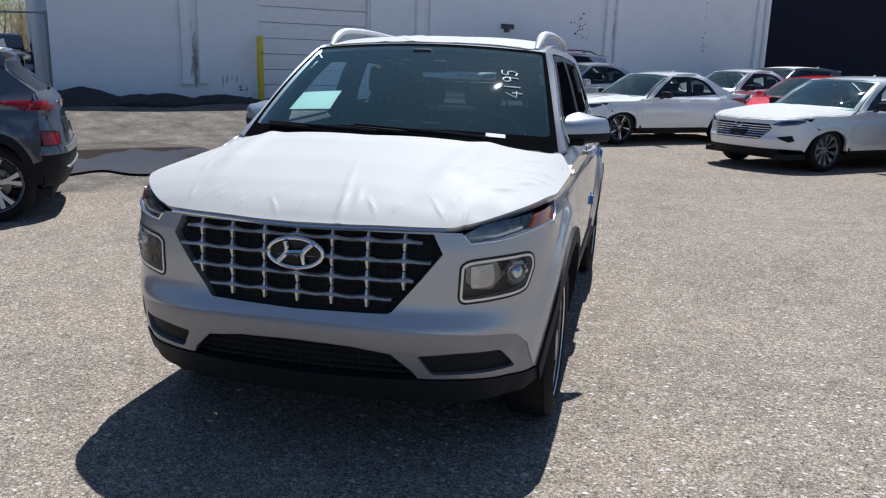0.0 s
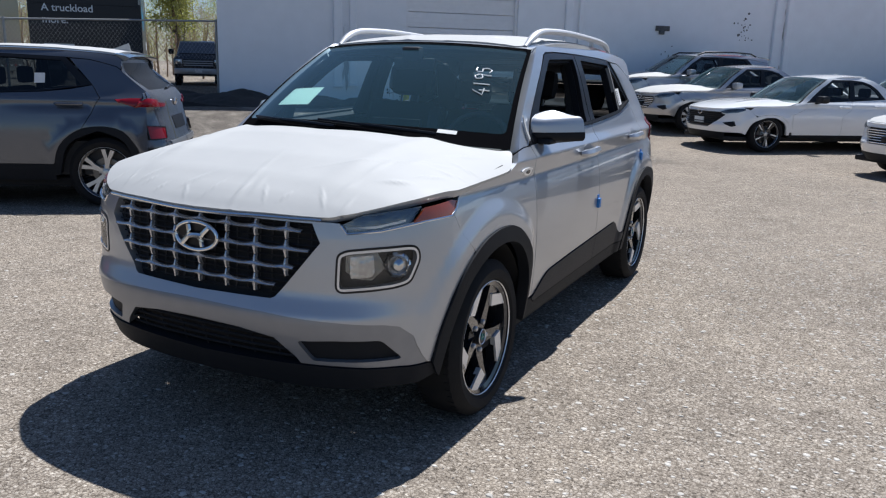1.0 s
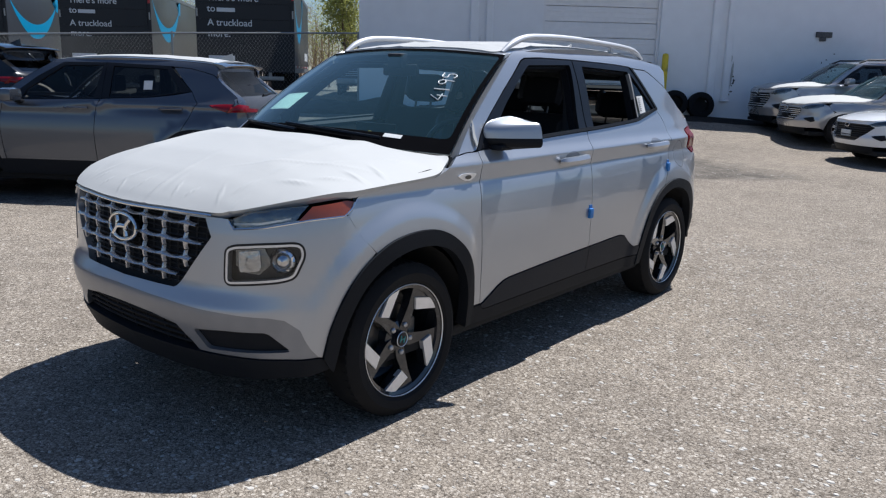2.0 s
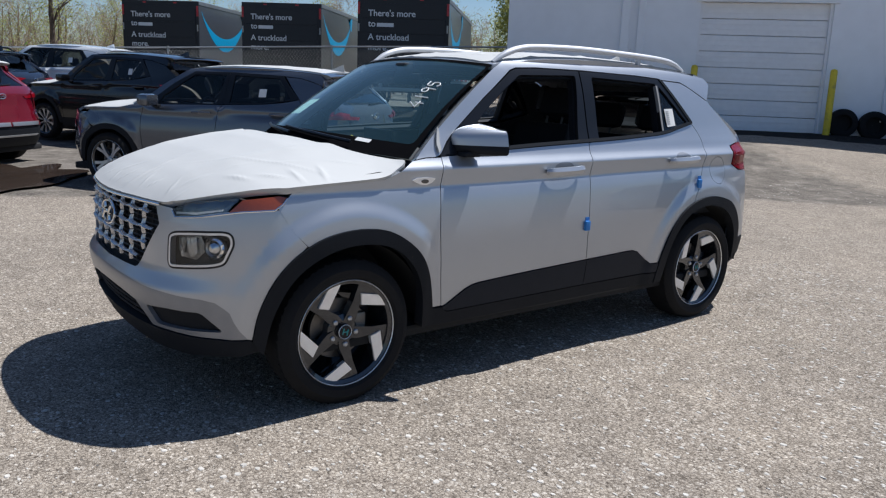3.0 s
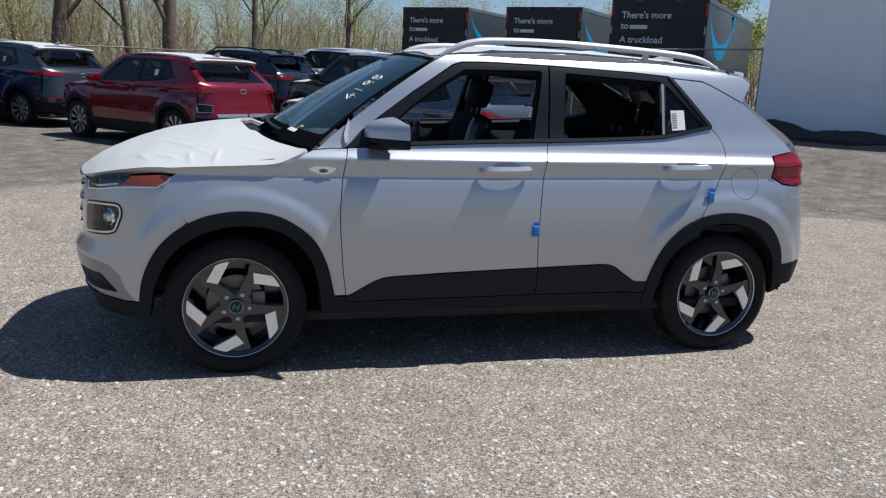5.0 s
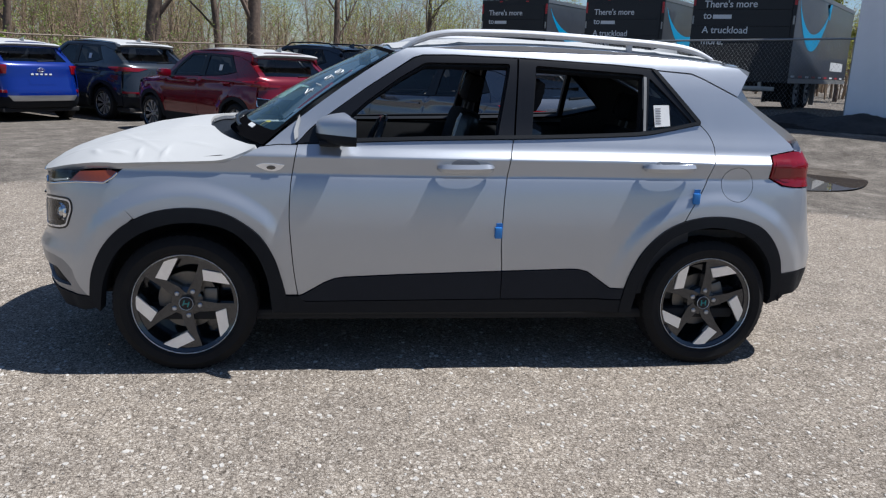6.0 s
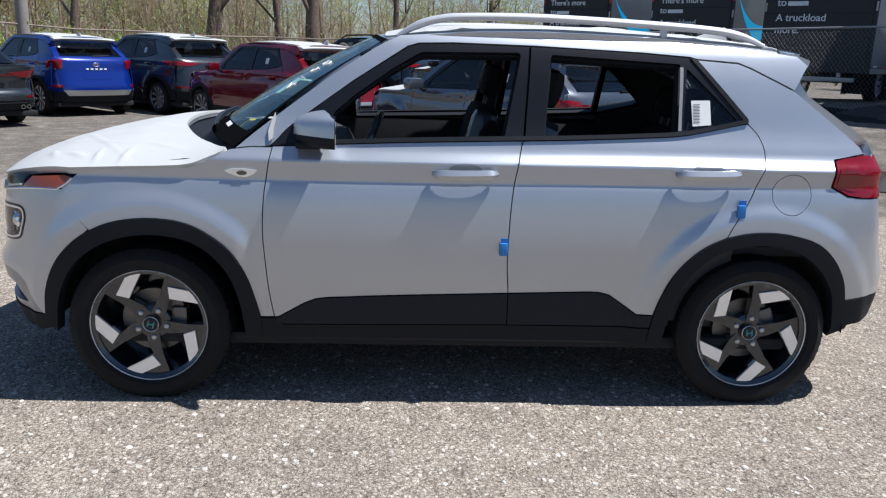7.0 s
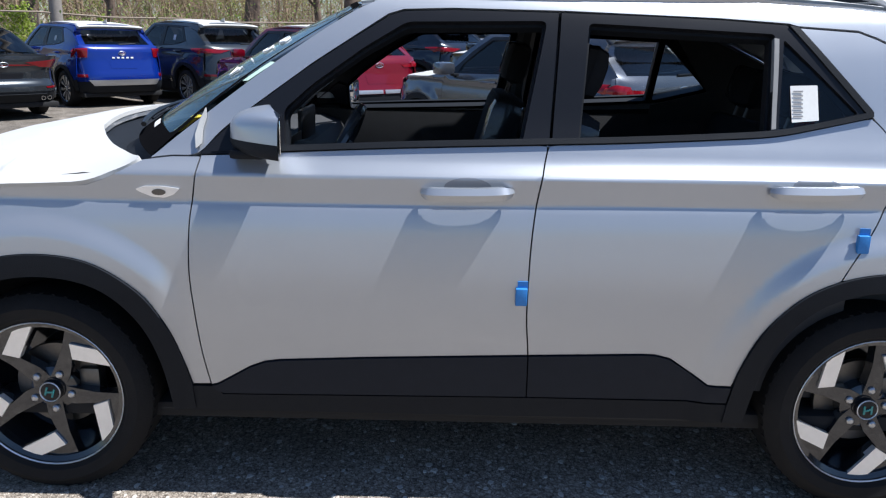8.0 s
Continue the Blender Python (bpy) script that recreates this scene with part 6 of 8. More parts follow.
    # bonnet, screen, roof
    half_rim = [(0.0, -0.735), (0.36, -0.704), (0.556, -0.640), (0.70, -0.508), (0.798, -0.315), (0.826, 0.0), (0.828, 0.18), (0.770, 0.33), (0.60, 0.215), (0.0, 0.09)]
    rim = half_rim + [(-x, y) for x, y in half_rim[::-1] if x > 0]
    bon = part("bonnet", sheet("bonnet", hood, rim, h=0.08, depth=0.025, gap=0.003), body, car)
    if "b" in film:
        part("protective_film", sheet("protective_film", lambda a, b: to(crumpled(hood_at, 0.004, 9)(a, b)), shrink(resample(rim, 0.2), 0.02), h=0.05, depth=0.008, lift=0.002), M_FILM, bon, "white protective film")
    part("windscreen", sheet("windscreen", screen, [(-1, 0), (1, 0), (1, 1), (-1, 1)], h=0.2, depth=0.0), M_WIND, car).visible_shadow = False
    part("screen_border", sheet("screen_border", screen, [(-1, 0), (1, 0), (1, 1), (-1, 1)], [[(-0.93, 0.09), (0.93, 0.09), (0.93, 0.96), (-0.93, 0.96)]], h=0.2, depth=0.0, lift=-0.005), M_TRIM, car)
    y_end = 2.0 if sedan else 2.70
    rr = [(0.0, 0.885), (0.57, 0.945), (0.605, 1.2), (0.605, 1.6), (0.60, 0.5 * (1.6 + y_end)), (0.57, y_end), (0.0, y_end + 0.04)]
    rr = rr + [(-x, y) for x, y in rr[::-1] if x > 0]
    roof = part("roof", sheet("roof", roof_at, rr, h=0.12, depth=0.03), M_TRIM if roof_black else body, car)
    if "r" in film:
        part("protective_film", sheet("protective_film", lambda a, b: to(crumpled(roof_surface, 0.004, 4)(a, b)), [(-0.52, 0.95), (0.52, 0.95), (0.52, y_end - 0.06), (-0.52, y_end - 0.06)], h=0.07, depth=0.01, lift=0.003), M_FILM, roof, "white protective film")
    fin = bmesh.new()
    zf = top - (0.07 if sedan else 0.055)
    yf = y_end * wb / 2.52 - 0.28
    rows = [[fin.verts.new((s * w, yf + y, zf + q)) for s, q in ((-1, -0.02), (-0.35, h), (0.35, h), (1, -0.02))] for y, h, w in ((0.0, 0.03, 0.035), (0.06, 0.05, 0.028), (0.13, 0.08, 0.016), (0.17, 0.095, 0.008), (0.19, 0.0, 0.012))]
    for p, q in zip(rows, rows[1:]):
        for i in range(3):
            fin.faces.new((p[i], p[i + 1], q[i + 1], q[i]))
    part("antenna_fin", fin, M_FILM if "r" in film else body, car)
    if rails:
        for sx in (1, -1):
            pts = [to(np.array(p)) for p in ((sx * 0.56, 1.02, 1.50), (sx * 0.565, 1.2, 1.57), (sx * 0.567, 1.9, 1.585), (sx * 0.56, 2.35, 1.56), (sx * 0.555, 2.5, 1.50))]
            part("roof_rail", tube([tuple(p) for p in pts], 0.018, 8), M_TRIM, car)
    # tail
    lo = lerp_table([(0.2, 3.10), (0.33, 3.19), (0.45, 3.225), (0.56, 3.225), (0.66, 3.19), (0.86, 3.13), (1.06, 3.10), (1.14, 3.02), (1.235, 2.86), (1.32, 2.735), (1.40, 2.71), (1.5, 2.70)], 0.02)
    lo_s = lerp_table([(0.2, 3.10), (0.33, 3.18), (0.45, 3.22), (0.60, 3.215), (0.70, 3.18), (0.9, 3.18), (1.06, 3.20), (1.13, 3.19)], 0.02)

    def tail(x, z):
        k = np.abs(x) / 0.80
        return to(np.stack([-x, (lo_s if sedan else lo)(z) - 0.05 * k ** 2 - 0.22 * k ** 8 * np.clip((1.2 - z) / 0.3, 0.2, 1), z + 0 * x], -1))

    if sedan:
        part("boot_face", sheet("boot_face", tail, [(-0.80, 1.12), (0.80, 1.12), (0.80, 0.62), (-0.80, 0.62)], h=0.08, depth=0.03), body, car)

        def deck(x, y):
            return to(np.stack([x + 0 * y, y + 0 * x, 1.155 - 0.02 * (np.abs(x) / 0.75) ** 3 - 0.01 * (y - 2.6)], -1))

        part("boot_lid", sheet("boot_lid", deck, [(-0.76, 2.60), (0.76, 2.60), (0.74, 3.0), (0.60, 3.15), (0.0, 3.195), (-0.60, 3.15), (-0.74, 3.0)], h=0.1, depth=0.04), body, car)

        def rear_glass(s, t):
            return to(np.stack([-s * (0.70 + (0.585 - 0.70) * t), 2.74 + (2.0 - 2.74) * t + 0.06 * (1 - s * s), 1.145 + (1.50 - 1.145) * t + 0.03 * (1 - s * s) + 0.03 * np.sin(np.pi * np.clip(t, 0, 1))], -1))

        part("rear_window", sheet("rear_window", rear_glass, [(-1, 0), (1, 0), (1, 1), (-1, 1)], h=0.2, depth=0.0), M_PRIVACY, car)
    else:
        part("tailgate", sheet("tailgate", tail, [(-0.72, 1.13), (0.72, 1.13), (0.79, 0.92), (0.72, 0.60), (-0.72, 0.60), (-0.79, 0.92)], h=0.06, depth=0.03), body, car)
        for sx in (1, -1):
            part("tail_corner", sheet("tail_corner", tail, [(sx * 0.66, 1.14), (sx * 0.76, 1.12), (sx * 0.81, 0.92), (sx * 0.81, 0.60), (sx * 0.66, 0.60)], h=0.06, depth=0.01, lift=-0.008), body, car)
        part("tailgate_frame", sheet("tailgate_frame", tail, [(-0.70, 1.13), (0.70, 1.13), (0.60, 1.44), (-0.60, 1.44)], [[(-0.60, 1.145), (0.60, 1.145), (0.53, 1.40), (-0.53, 1.40)]], h=0.08, depth=0.04), body, car)
        rw = part("rear_window", sheet("rear_window", tail, [(-0.61, 1.14), (0.61, 1.14), (0.54, 1.41), (-0.54, 1.41)], h=0.08, depth=0.0, lift=-0.005), M_PRIVACY, car)
        part("rear_wiper", tube([tuple(tail(np.array(x), np.array(z)) + (0, 0.015, 0)) for x, z in ((0.0, 1.15), (0.15, 1.155), (0.33, 1.165))], 0.011, 6), M_TRIM, rw)
        if spoiler:
            sp = bmesh.new()
            rows = []
            for x in np.linspace(-0.60, 0.60, 9):
                rows.append([sp.verts.new(tuple(to(np.array((x, y, z - 0.018 * (abs(x) / 0.6) ** 3))))) for y, z in ((2.62, 1.505), (2.74, 1.486), (2.785, 1.468), (2.782, 1.458), (2.74, 1.436), (2.69, 1.43))])
            for p, q in zip(rows, rows[1:]):
                for i in range(5):
                    sp.faces.new((p[i], q[i], q[i + 1], p[i + 1]))
            sp.faces.new(rows[0])
            sp.faces.new(rows[-1][::-1])
            bmesh.ops.recalc_face_normals(sp, faces=sp.faces[:])
            part("roof_spoiler", sp, M_FILM if "r" in film and color != "grey" else body, car)
    low_b = 0.55 if lamps == "slim" else 0.47
    part("rear_bumper", sheet("rear_bumper", tail, [(-0.81, 0.62), (0.81, 0.62), (0.81, low_b), (-0.81, low_b)], h=0.06, depth=0.04, lift=0.012), body, car)
    part("rear_valance", sheet("rear_valance", tail, [(-0.80, low_b), (0.80, low_b), (0.76, 0.27), (-0.76, 0.27)], h=0.08, depth=0.05, lift=0.006), M_PLASTIC, car)
    part("rear_skid", sheet("rear_skid", tail, [(-0.55, 0.43), (0.55, 0.43), (0.50, 0.41), (-0.50, 0.41)] if lamps != "square" else [(-0.66, 0.50), (0.66, 0.50), (0.58, 0.40), (-0.58, 0.40)], h=0.1, depth=0.02, lift=0.02), M_ALLOY_SILVER if lamps != "bar" else M_PLASTIC, car)
    plate = part("plate_recess", sheet("plate_recess", tail, [(-0.27, 0.83), (0.27, 0.83), (0.24, 0.70), (-0.24, 0.70)], h=0.08, depth=0.01, lift=0.004), M_TRIM if lamps != "square" and color != "red" else body, car)
    for sx in (1, -1):
        if lamps == "slim":
            part("tail_lamp", sheet("tail_lamp", tail, [(sx * 0.42, 0.98), (sx * 0.80, 1.02), (sx * 0.81, 0.95), (sx * 0.46, 0.935)], h=0.05, depth=0.02, lift=0.010), M_RED, car)
            part("bumper_lamp", sheet("bumper_lamp", tail, [(sx * 0.60, 0.738), (sx * 0.764, 0.76), (sx * 0.768, 0.632), (sx * 0.628, 0.632)], h=0.05, depth=0.02, lift=0.022), M_TRIM if color == "red" else M_RED, car)
            part("bumper_strip", sheet("bumper_strip", tail, [(sx * 0.02, 0.605), (sx * 0.58, 0.605), (sx * 0.56, 0.555), (sx * 0.02, 0.555)], h=0.08, depth=0.02, lift=0.024), M_ALLOY_SILVER, car)
            part("lamp_trim", sheet("lamp_trim", tail, [(sx * 0.595, 0.742), (sx * 0.768, 0.765), (sx * 0.772, 0.628), (sx * 0.625, 0.628)], [[(sx * 0.602, 0.736), (sx * 0.761, 0.757), (sx * 0.765, 0.634), (sx * 0.629, 0.634)]], h=0.05, depth=0.02, lift=0.026), M_CHROME if color == "red" else M_TRIM, car)
        elif lamps == "square":
            part("tail_lamp", sheet("tail_lamp", tail, [(sx * 0.60, 1.075), (sx * 0.80, 1.07), (sx * 0.81, 0.90), (sx * 0.62, 0.905)], h=0.04, depth=0.03, lift=0.012), M_RED, car)
            part("bumper_lamp", sheet("bumper_lamp", tail, [(sx * 0.66, 0.60), (sx * 0.78, 0.60), (sx * 0.78, 0.55), (sx * 0.66, 0.55)], h=0.05, depth=0.02, lift=0.018), M_RED, car)
        else:
            part("tail_lamp", sheet("tail_lamp", tail, [(sx * 0.30, 1.02), (sx * 0.80, 1.06), (sx * 0.81, 0.93), (sx * 0.50, 0.945)], h=0.05, depth=0.02, lift=0.010), M_RED, car)
            part("bumper_lamp", sheet("bumper_lamp", tail, [(sx * 0.55, 0.56), (sx * 0.78, 0.57), (sx * 0.78, 0.53), (sx * 0.56, 0.53)], h=0.05, depth=0.02, lift=0.016), M_RED, car)
        if lamps == "square":
            part("tail_lamp_side", sheet("tail_lamp_side", flank, [(2.83, 1.055), (2.93, 1.07), (2.93, 0.90), (2.84, 0.905)], h=0.05, depth=0.02, lift=0.006, flip=sx < 0), M_RED, car)
        else:
            wrap_lamp = [(float(np.interp(y, SILVER.oy, SILVER.u)), z) for y, z in ((2.66, 1.030), (2.82, 1.048), (3.0, 1.050), (3.15, 1.030), (3.16, 0.950), (3.0, 0.948), (2.85, 0.955))]
            part("tail_lamp_side", sheet("tail_lamp_side", nose, [(sx * u, z) for u, z in wrap_lamp], h=0.04, depth=0.03, lift=0.014), M_RED, car)
    if lamps == "bar":
        part("light_bar", sheet("light_bar", tail, [(-0.55, 0.985), (0.55, 0.985), (0.55, 0.965), (-0.55, 0.965)], h=0.1, depth=0.01, lift=0.006), M_RED, car)
        for sx in (1, -1):
            for d in (-0.05, 0.05):
                p = tail(np.array(sx * 0.56 + d), np.array(0.33))
                part("exhaust_tip", lathe([(-0.05, 0.03), (0.03, 0.034), (0.03, 0.026), (-0.02, 0.024)], axis="z", segments=16, m=Matrix.Translation(Vector(p)) @ pose(0, 0, 0, -90, 0, 0)), M_CHROME, car)
    if badge:
        p = tail(np.array(0.0), np.array(0.985))
        ring = [(p[0] + 0.07 * math.cos(a), p[1] + 0.012, p[2] + 0.035 * math.sin(a)) for a in np.linspace(0, 2 * math.pi, 19)]
        bd = part("badge", tube(ring, 0.006, 6), M_CHROME, car)
        bm = bmesh.new()
        for q in (((-0.04, -0.02), (-0.02, 0.022)), ((0.04, 0.02), (0.02, -0.022)), ((-0.025, 0), (0.025, 0))):
            tube([(p[0] + a, p[1] + 0.012, p[2] + b) for a, b in q], 0.006, 5, bm)
        part("badge_mark", bm, M_CHROME, bd)
    if lamps == "square":
        p = tail(np.array(0.0), np.array(0.90))
        for k in range(5):
            part("letter_bar", boxed(p[0] - 0.205 + 0.09 * k, p[0] - 0.155 + 0.09 * k, p[1] + 0.0, p[1] + 0.012, p[2] - 0.014, p[2] + 0.014), M_WHITE, car)
    # nose
    def nuv(pts, sgn=1):
        return [(sgn * math.copysign(float(SILVER.u_x(abs(x), z)), x), z) for x, z in resample(pts, 0.06)]

    gr = {"mesh": [(-0.46, 0.855), (0.46, 0.855), (0.48, 0.78), (0.33, 0.58), (-0.33, 0.58), (-0.48, 0.78)], "wide": [(-0.50, 0.80), (0.50, 0.80), (0.62, 0.74), (0.40, 0.50), (0.30, 0.44), (-0.30, 0.44), (-0.40, 0.50), (-0.62, 0.74)],
          "sedan": [(-0.48, 0.80), (0.48, 0.80), (0.52, 0.72), (0.38, 0.50), (-0.38, 0.50), (-0.52, 0.72)]}[front]
    gu = nuv(gr)
    brow = ((0.552, 0.856), (0.574, 0.826), (0.675, 0.838), (0.775, 0.865)) if front == "mesh" else ((0.552, 0.862), (0.62, 0.880), (0.70, 0.900), (0.775, 0.912))
    bumper = [(float(SILVER.u_x(abs(x), z)), z) for x, z in ((0.0, 0.858), (0.36, 0.858)) + brow]
    bumper += turn_uv(SILVER, [(-0.312, 0.862), (-0.253, 0.760), (-0.21, 0.712)] + [p for p in arch_f if p[0] < -0.215][::-1])
    bumper += [(float(SILVER.u_x(x, z)), z) for x, z in ((0.76, 0.34), (0.5, 0.335), (0.0, 0.335))]
    bumper = bumper + [(-u, z) for u, z in bumper[::-1] if u > 1e-6]
    part("front_bumper", sheet("front_bumper", nose, bumper, [gu], h=0.06, depth=0.03), body, car)
    gl = part("grille", sheet("grille", nose, gu, h=0.08, depth=0.0, lift=-0.03), M_DARK, car)
    zs = [p[1] for p in gr]
    for z in np.arange(min(zs) + 0.03, max(zs) - 0.01, 0.045):
        right = [p for p in gr if p[0] > 0]
        right = sorted(right, key=lambda p: p[1])
        w = float(np.interp(z, [p[1] for p in right], [p[0] for p in right])) - 0.01
        pts = [tuple(nose(np.array(math.copysign(float(SILVER.u_x(abs(x), z)), x)), np.array(z))) for x in np.linspace(-w, w, 11)]
        part("grille_bar", tube(pts, 0.008, 6), M_CHROME if front != "wide" else M_TRIM, gl)
    p = nose(np.array(0.0), np.array(0.77))
    part("front_badge", tube([(0.07 * math.cos(a), p[1] - 0.014, p[2] + 0.035 * math.sin(a)) for a in np.linspace(0, 2 * math.pi, 19)], 0.007, 6), M_CHROME, gl)
    part("front_plate", boxed(-0.15, 0.15, p[1] - 0.03, p[1] - 0.005, p[2] - 0.20, p[2] - 0.09, bevel=0.004), M_TRIM if front == "sedan" else M_PAPER, gl) if front != "mesh" else None
    part("lower_lip", sheet("lower_lip", nose, nuv([(-0.62, 0.337), (0.62, 0.337), (0.57, 0.22), (-0.57, 0.22)]), h=0.08, depth=0.04, lift=0.003), M_PLASTIC, car)
    for sgn in (1, -1):
        if front == "mesh":
            lamp = [(0.55, 0.75), (0.757, 0.783), (0.777, 0.725), (0.757, 0.645), (0.56, 0.612)]
            slim = [(0.556, 0.858), (0.577, 0.830), (0.675, 0.842), (0.775, 0.866), (0.79, 0.92), (0.616, 0.884)]
        else:
            lamp = [(0.50, 0.790), (0.62, 0.862), (0.70, 0.882), (0.790, 0.896), (0.80, 0.850), (0.76, 0.80), (0.62, 0.768)]
            slim = [(0.60, 0.56), (0.74, 0.60), (0.765, 0.50), (0.72, 0.47)]
        lu, su = nuv(lamp, sgn), nuv(slim, sgn)
        lm = part("headlamp", sheet("headlamp", nose, lu, h=0.05, depth=0.02, lift=0.002), M_TRIM if front == "mesh" else M_LAMP_DIM, car)
        part("lamp_reflector", sheet("lamp_reflector", nose, nuv([(a * 0.6 + sum(q[0] for q in lamp) / len(lamp) * 0.4, b * 0.5 + sum(q[1] for q in lamp) / len(lamp) * 0.5) for a, b in lamp], sgn), h=0.05, depth=0.01, lift=0.006), M_ALLOY_DARK, lm)
        part("lamp_cover", sheet("lamp_cover", nose, lu, h=0.05, depth=0.0, lift=0.010), M_CLEAR, lm)
        part("corner_lamp", sheet("corner_lamp", nose, su, h=0.05, depth=0.02, lift=0.003), M_ALLOY_DARK if front == "mesh" else M_PLASTIC, car)
        # mirror
        c = to(np.array((0.955, 0.66, 1.115)))
        mr = part("door_mirror", boxed(sgn * c[0] - 0.11, sgn * c[0] + 0.11, c[1] - 0.07, c[1] + 0.09, c[2] - 0.065, c[2] + 0.07, bevel=0.05), body if color not in ("white",) or sedan is False else M_TRIM, car)
        part("mirror_arm", boxed(min(sgn * 0.76, sgn * 0.90), max(sgn * 0.76, sgn * 0.90), c[1] - 0.02, c[1] + 0.06, c[2] - 0.08, c[2] - 0.05, bevel=0.01), M_PLASTIC, mr)
    for pair, yd, z in ((d1, 1.27, 0.96), (d2, 2.24 if not sedan else 2.20, 0.98)):
        for ob, sx in zip(pair, (1, -1)):
            q = flank(np.array(yd), np.array(z))
            part("door_handle", tube([(sx * (q[0] + a), q[1] + b, q[2]) for a, b in ((0.005, -0.12), (0.03, -0.09), (0.032, 0.08), (0.006, 0.12))], 0.013, 8), body, ob)
    for x, y in ((half - 0.105, 0.0), (-half + 0.105, 0.0), (half - 0.105, wb), (-half + 0.105, wb)):
        wheel(car, x, y, 0.33, 0, (y * 37 + x * 50) % 72, wheels, 1.03)
    # cabin
    part("cabin_floor", boxed(-half + 0.12, half - 0.12, 0.35, wb + (0.4 if not sedan else 0.0), 0.30, 0.62), M_CABIN, car)
    k = wb / 2.52
    part("dashboard", boxed(-half + 0.13, half - 0.13, 0.42 * k, 0.86 * k, 0.62, belt_z - 0.06, bevel=0.05), M_CABIN, car)
    part("steering_wheel", tube([(0.36 + 0.18 * math.cos(a), 0.98 * k + 0.07 * math.sin(a), belt_z - 0.10 + 0.165 * math.sin(a)) for a in np.linspace(0, 2 * math.pi, 21)], 0.016, 6), M_CABIN, car)
    for x, y, w in ((0.37, 1.42, 0.48), (-0.37, 1.42, 0.48), (0.0, 2.2, 1.25)):
        s = part("seat_back", boxed(x - w / 2, x + w / 2, y * k - 0.07, y * k + 0.08, 0.55, belt_z + 0.04, bevel=0.05), M_SEAT, car)
        for hx in ((0,) if w < 1 else (-0.38, 0.38)):
            part("headrest", boxed(x + hx - 0.13, x + hx + 0.13, y * k, y * k + 0.1, belt_z + 0.07, belt_z + 0.24, bevel=0.04), M_SEAT, s)
    part("headliner", sheet("headliner", roof_at, shrink(rr, 0.01), h=0.3, depth=0.0, lift=-0.05), M_HEADLINER, car)
    return car


#        front   wheelbase rear  half   bonnet belt  top
KONA = (0.80, 2.60, 0.76, 0.900, 0.93, 1.06, 1.55)
TUCSON = (0.88, 2.67, 0.92, 0.925, 0.99, 1.12, 1.66)
VENUE = (0.775, 2.52, 0.74, 0.885, 0.93, 1.09, 1.57)
MIDSUV = (0.90, 2.70, 0.95, 0.92, 1.00, 1.14, 1.70)
SEDAN = (0.90, 2.72, 1.03, 0.91, 0.80, 0.94, 1.43)
SONATA = (0.95, 2.84, 1.10, 0.93, 0.80, 0.96, 1.45)
ACCENT = (0.85, 2.58, 0.95, 0.865, 0.83, 0.97, 1.45)


def spot(x, y, turn):
    return pose(x, y, ground_height(x, y) + 0.002, 0, 0, turn)


parked_car("hatchback_suv", "dark grey compact suv with white roof film beside a puddle", spot(-6.81, 1.58, -55), "grey", (0.80, 2.60, 0.60, 0.900, 0.93, 1.05, 1.51), film="rb", wheels="star", group="parked cars by the fence")
parked_car("hatchback_suv", "metallic red compact suv with a white-filmed roof", spot(-11.42, -2.0, -48), "red", KONA, film="r", group="parked cars by the fence")
parked_car("small_suv", "bright blue small suv seen from its tailgate, white roof", spot(-14.28, -7.29, -42.6), "blue", VENUE, film="r", lamps="square", group="parked cars by the fence")
parked_car("family_suv", "slate grey family suv with red tail lamps", spot(-15.6, -5.5, -42), "dark_grey", TUCSON, film="r", lamps="wide", group="parked cars by the fence")
parked_car("saloon_car", "dark grey saloon with a full-width tail light", spot(-11.8, -8.5, -42), "dark_grey", SONATA, "sedan", film="", lamps="bar", cladding=False, front="sedan", group="parked cars by the fence")
parked_car("family_suv", "glossy black family suv parked before the chain-link fence", spot(-13.4, 2.2, -61), "black", TUCSON, film="b", lamps="wide", group="parked cars by the fence")
parked_car("family_suv", "dark navy suv with roof rails and privacy glass", spot(-17.4, -0.9, -42), "navy", MIDSUV, lamps="wide", rails=True, group="parked cars by the fence")
parked_car("family_suv", "pale silver suv parked behind the dark suv", spot(-18.3, 1.6, -42), "white", MIDSUV, lamps="wide", group="parked cars by the fence")
parked_car("saloon_car", "white saloon with black mirrors and dark alloy wheels", spot(0.2, 13.45, -50), "white", SEDAN, "sedan", wheels="split", lamps="bar", cladding=False, front="wide", group="parked cars by the building")
parked_car("saloon_car", "silver-grey saloon with white bonnet film", spot(-1.47, 15.44, -50), "silver_grey", ACCENT, "sedan", film="b", lamps="wide", cladding=False, front="sedan", group="parked cars by the building")
parked_car("family_suv", "silver-grey suv with a white bonnet close to the wall", spot(-2.5, 16.75, -50), "silver_grey", (0.88, 2.67, 0.92, 0.925, 0.97, 1.09, 1.58), film="b", lamps="wide", front="sedan", rails=True, group="parked cars by the building")
parked_car("saloon_car", "white saloon with a wide chrome grille", spot(3.32, 10.5, -50), "white", SONATA, "sedan", film="b", wheels="plain", lamps="bar", cladding=False, front="sedan", group="parked cars by the building")
parked_car("saloon_car", "bright red saloon with its roof above the white saloon", spot(3.83, 16.04, -50), "bright_red", SONATA, "sedan", lamps="bar", cladding=False, front="sedan", group="parked cars by the building")
parked_car("saloon_car", "white saloon parked in the back row by the wall", spot(2.4, 18.0, -50), "white", ACCENT, "sedan", lamps="wide", cladding=False, front="sedan", group="parked cars by the building")
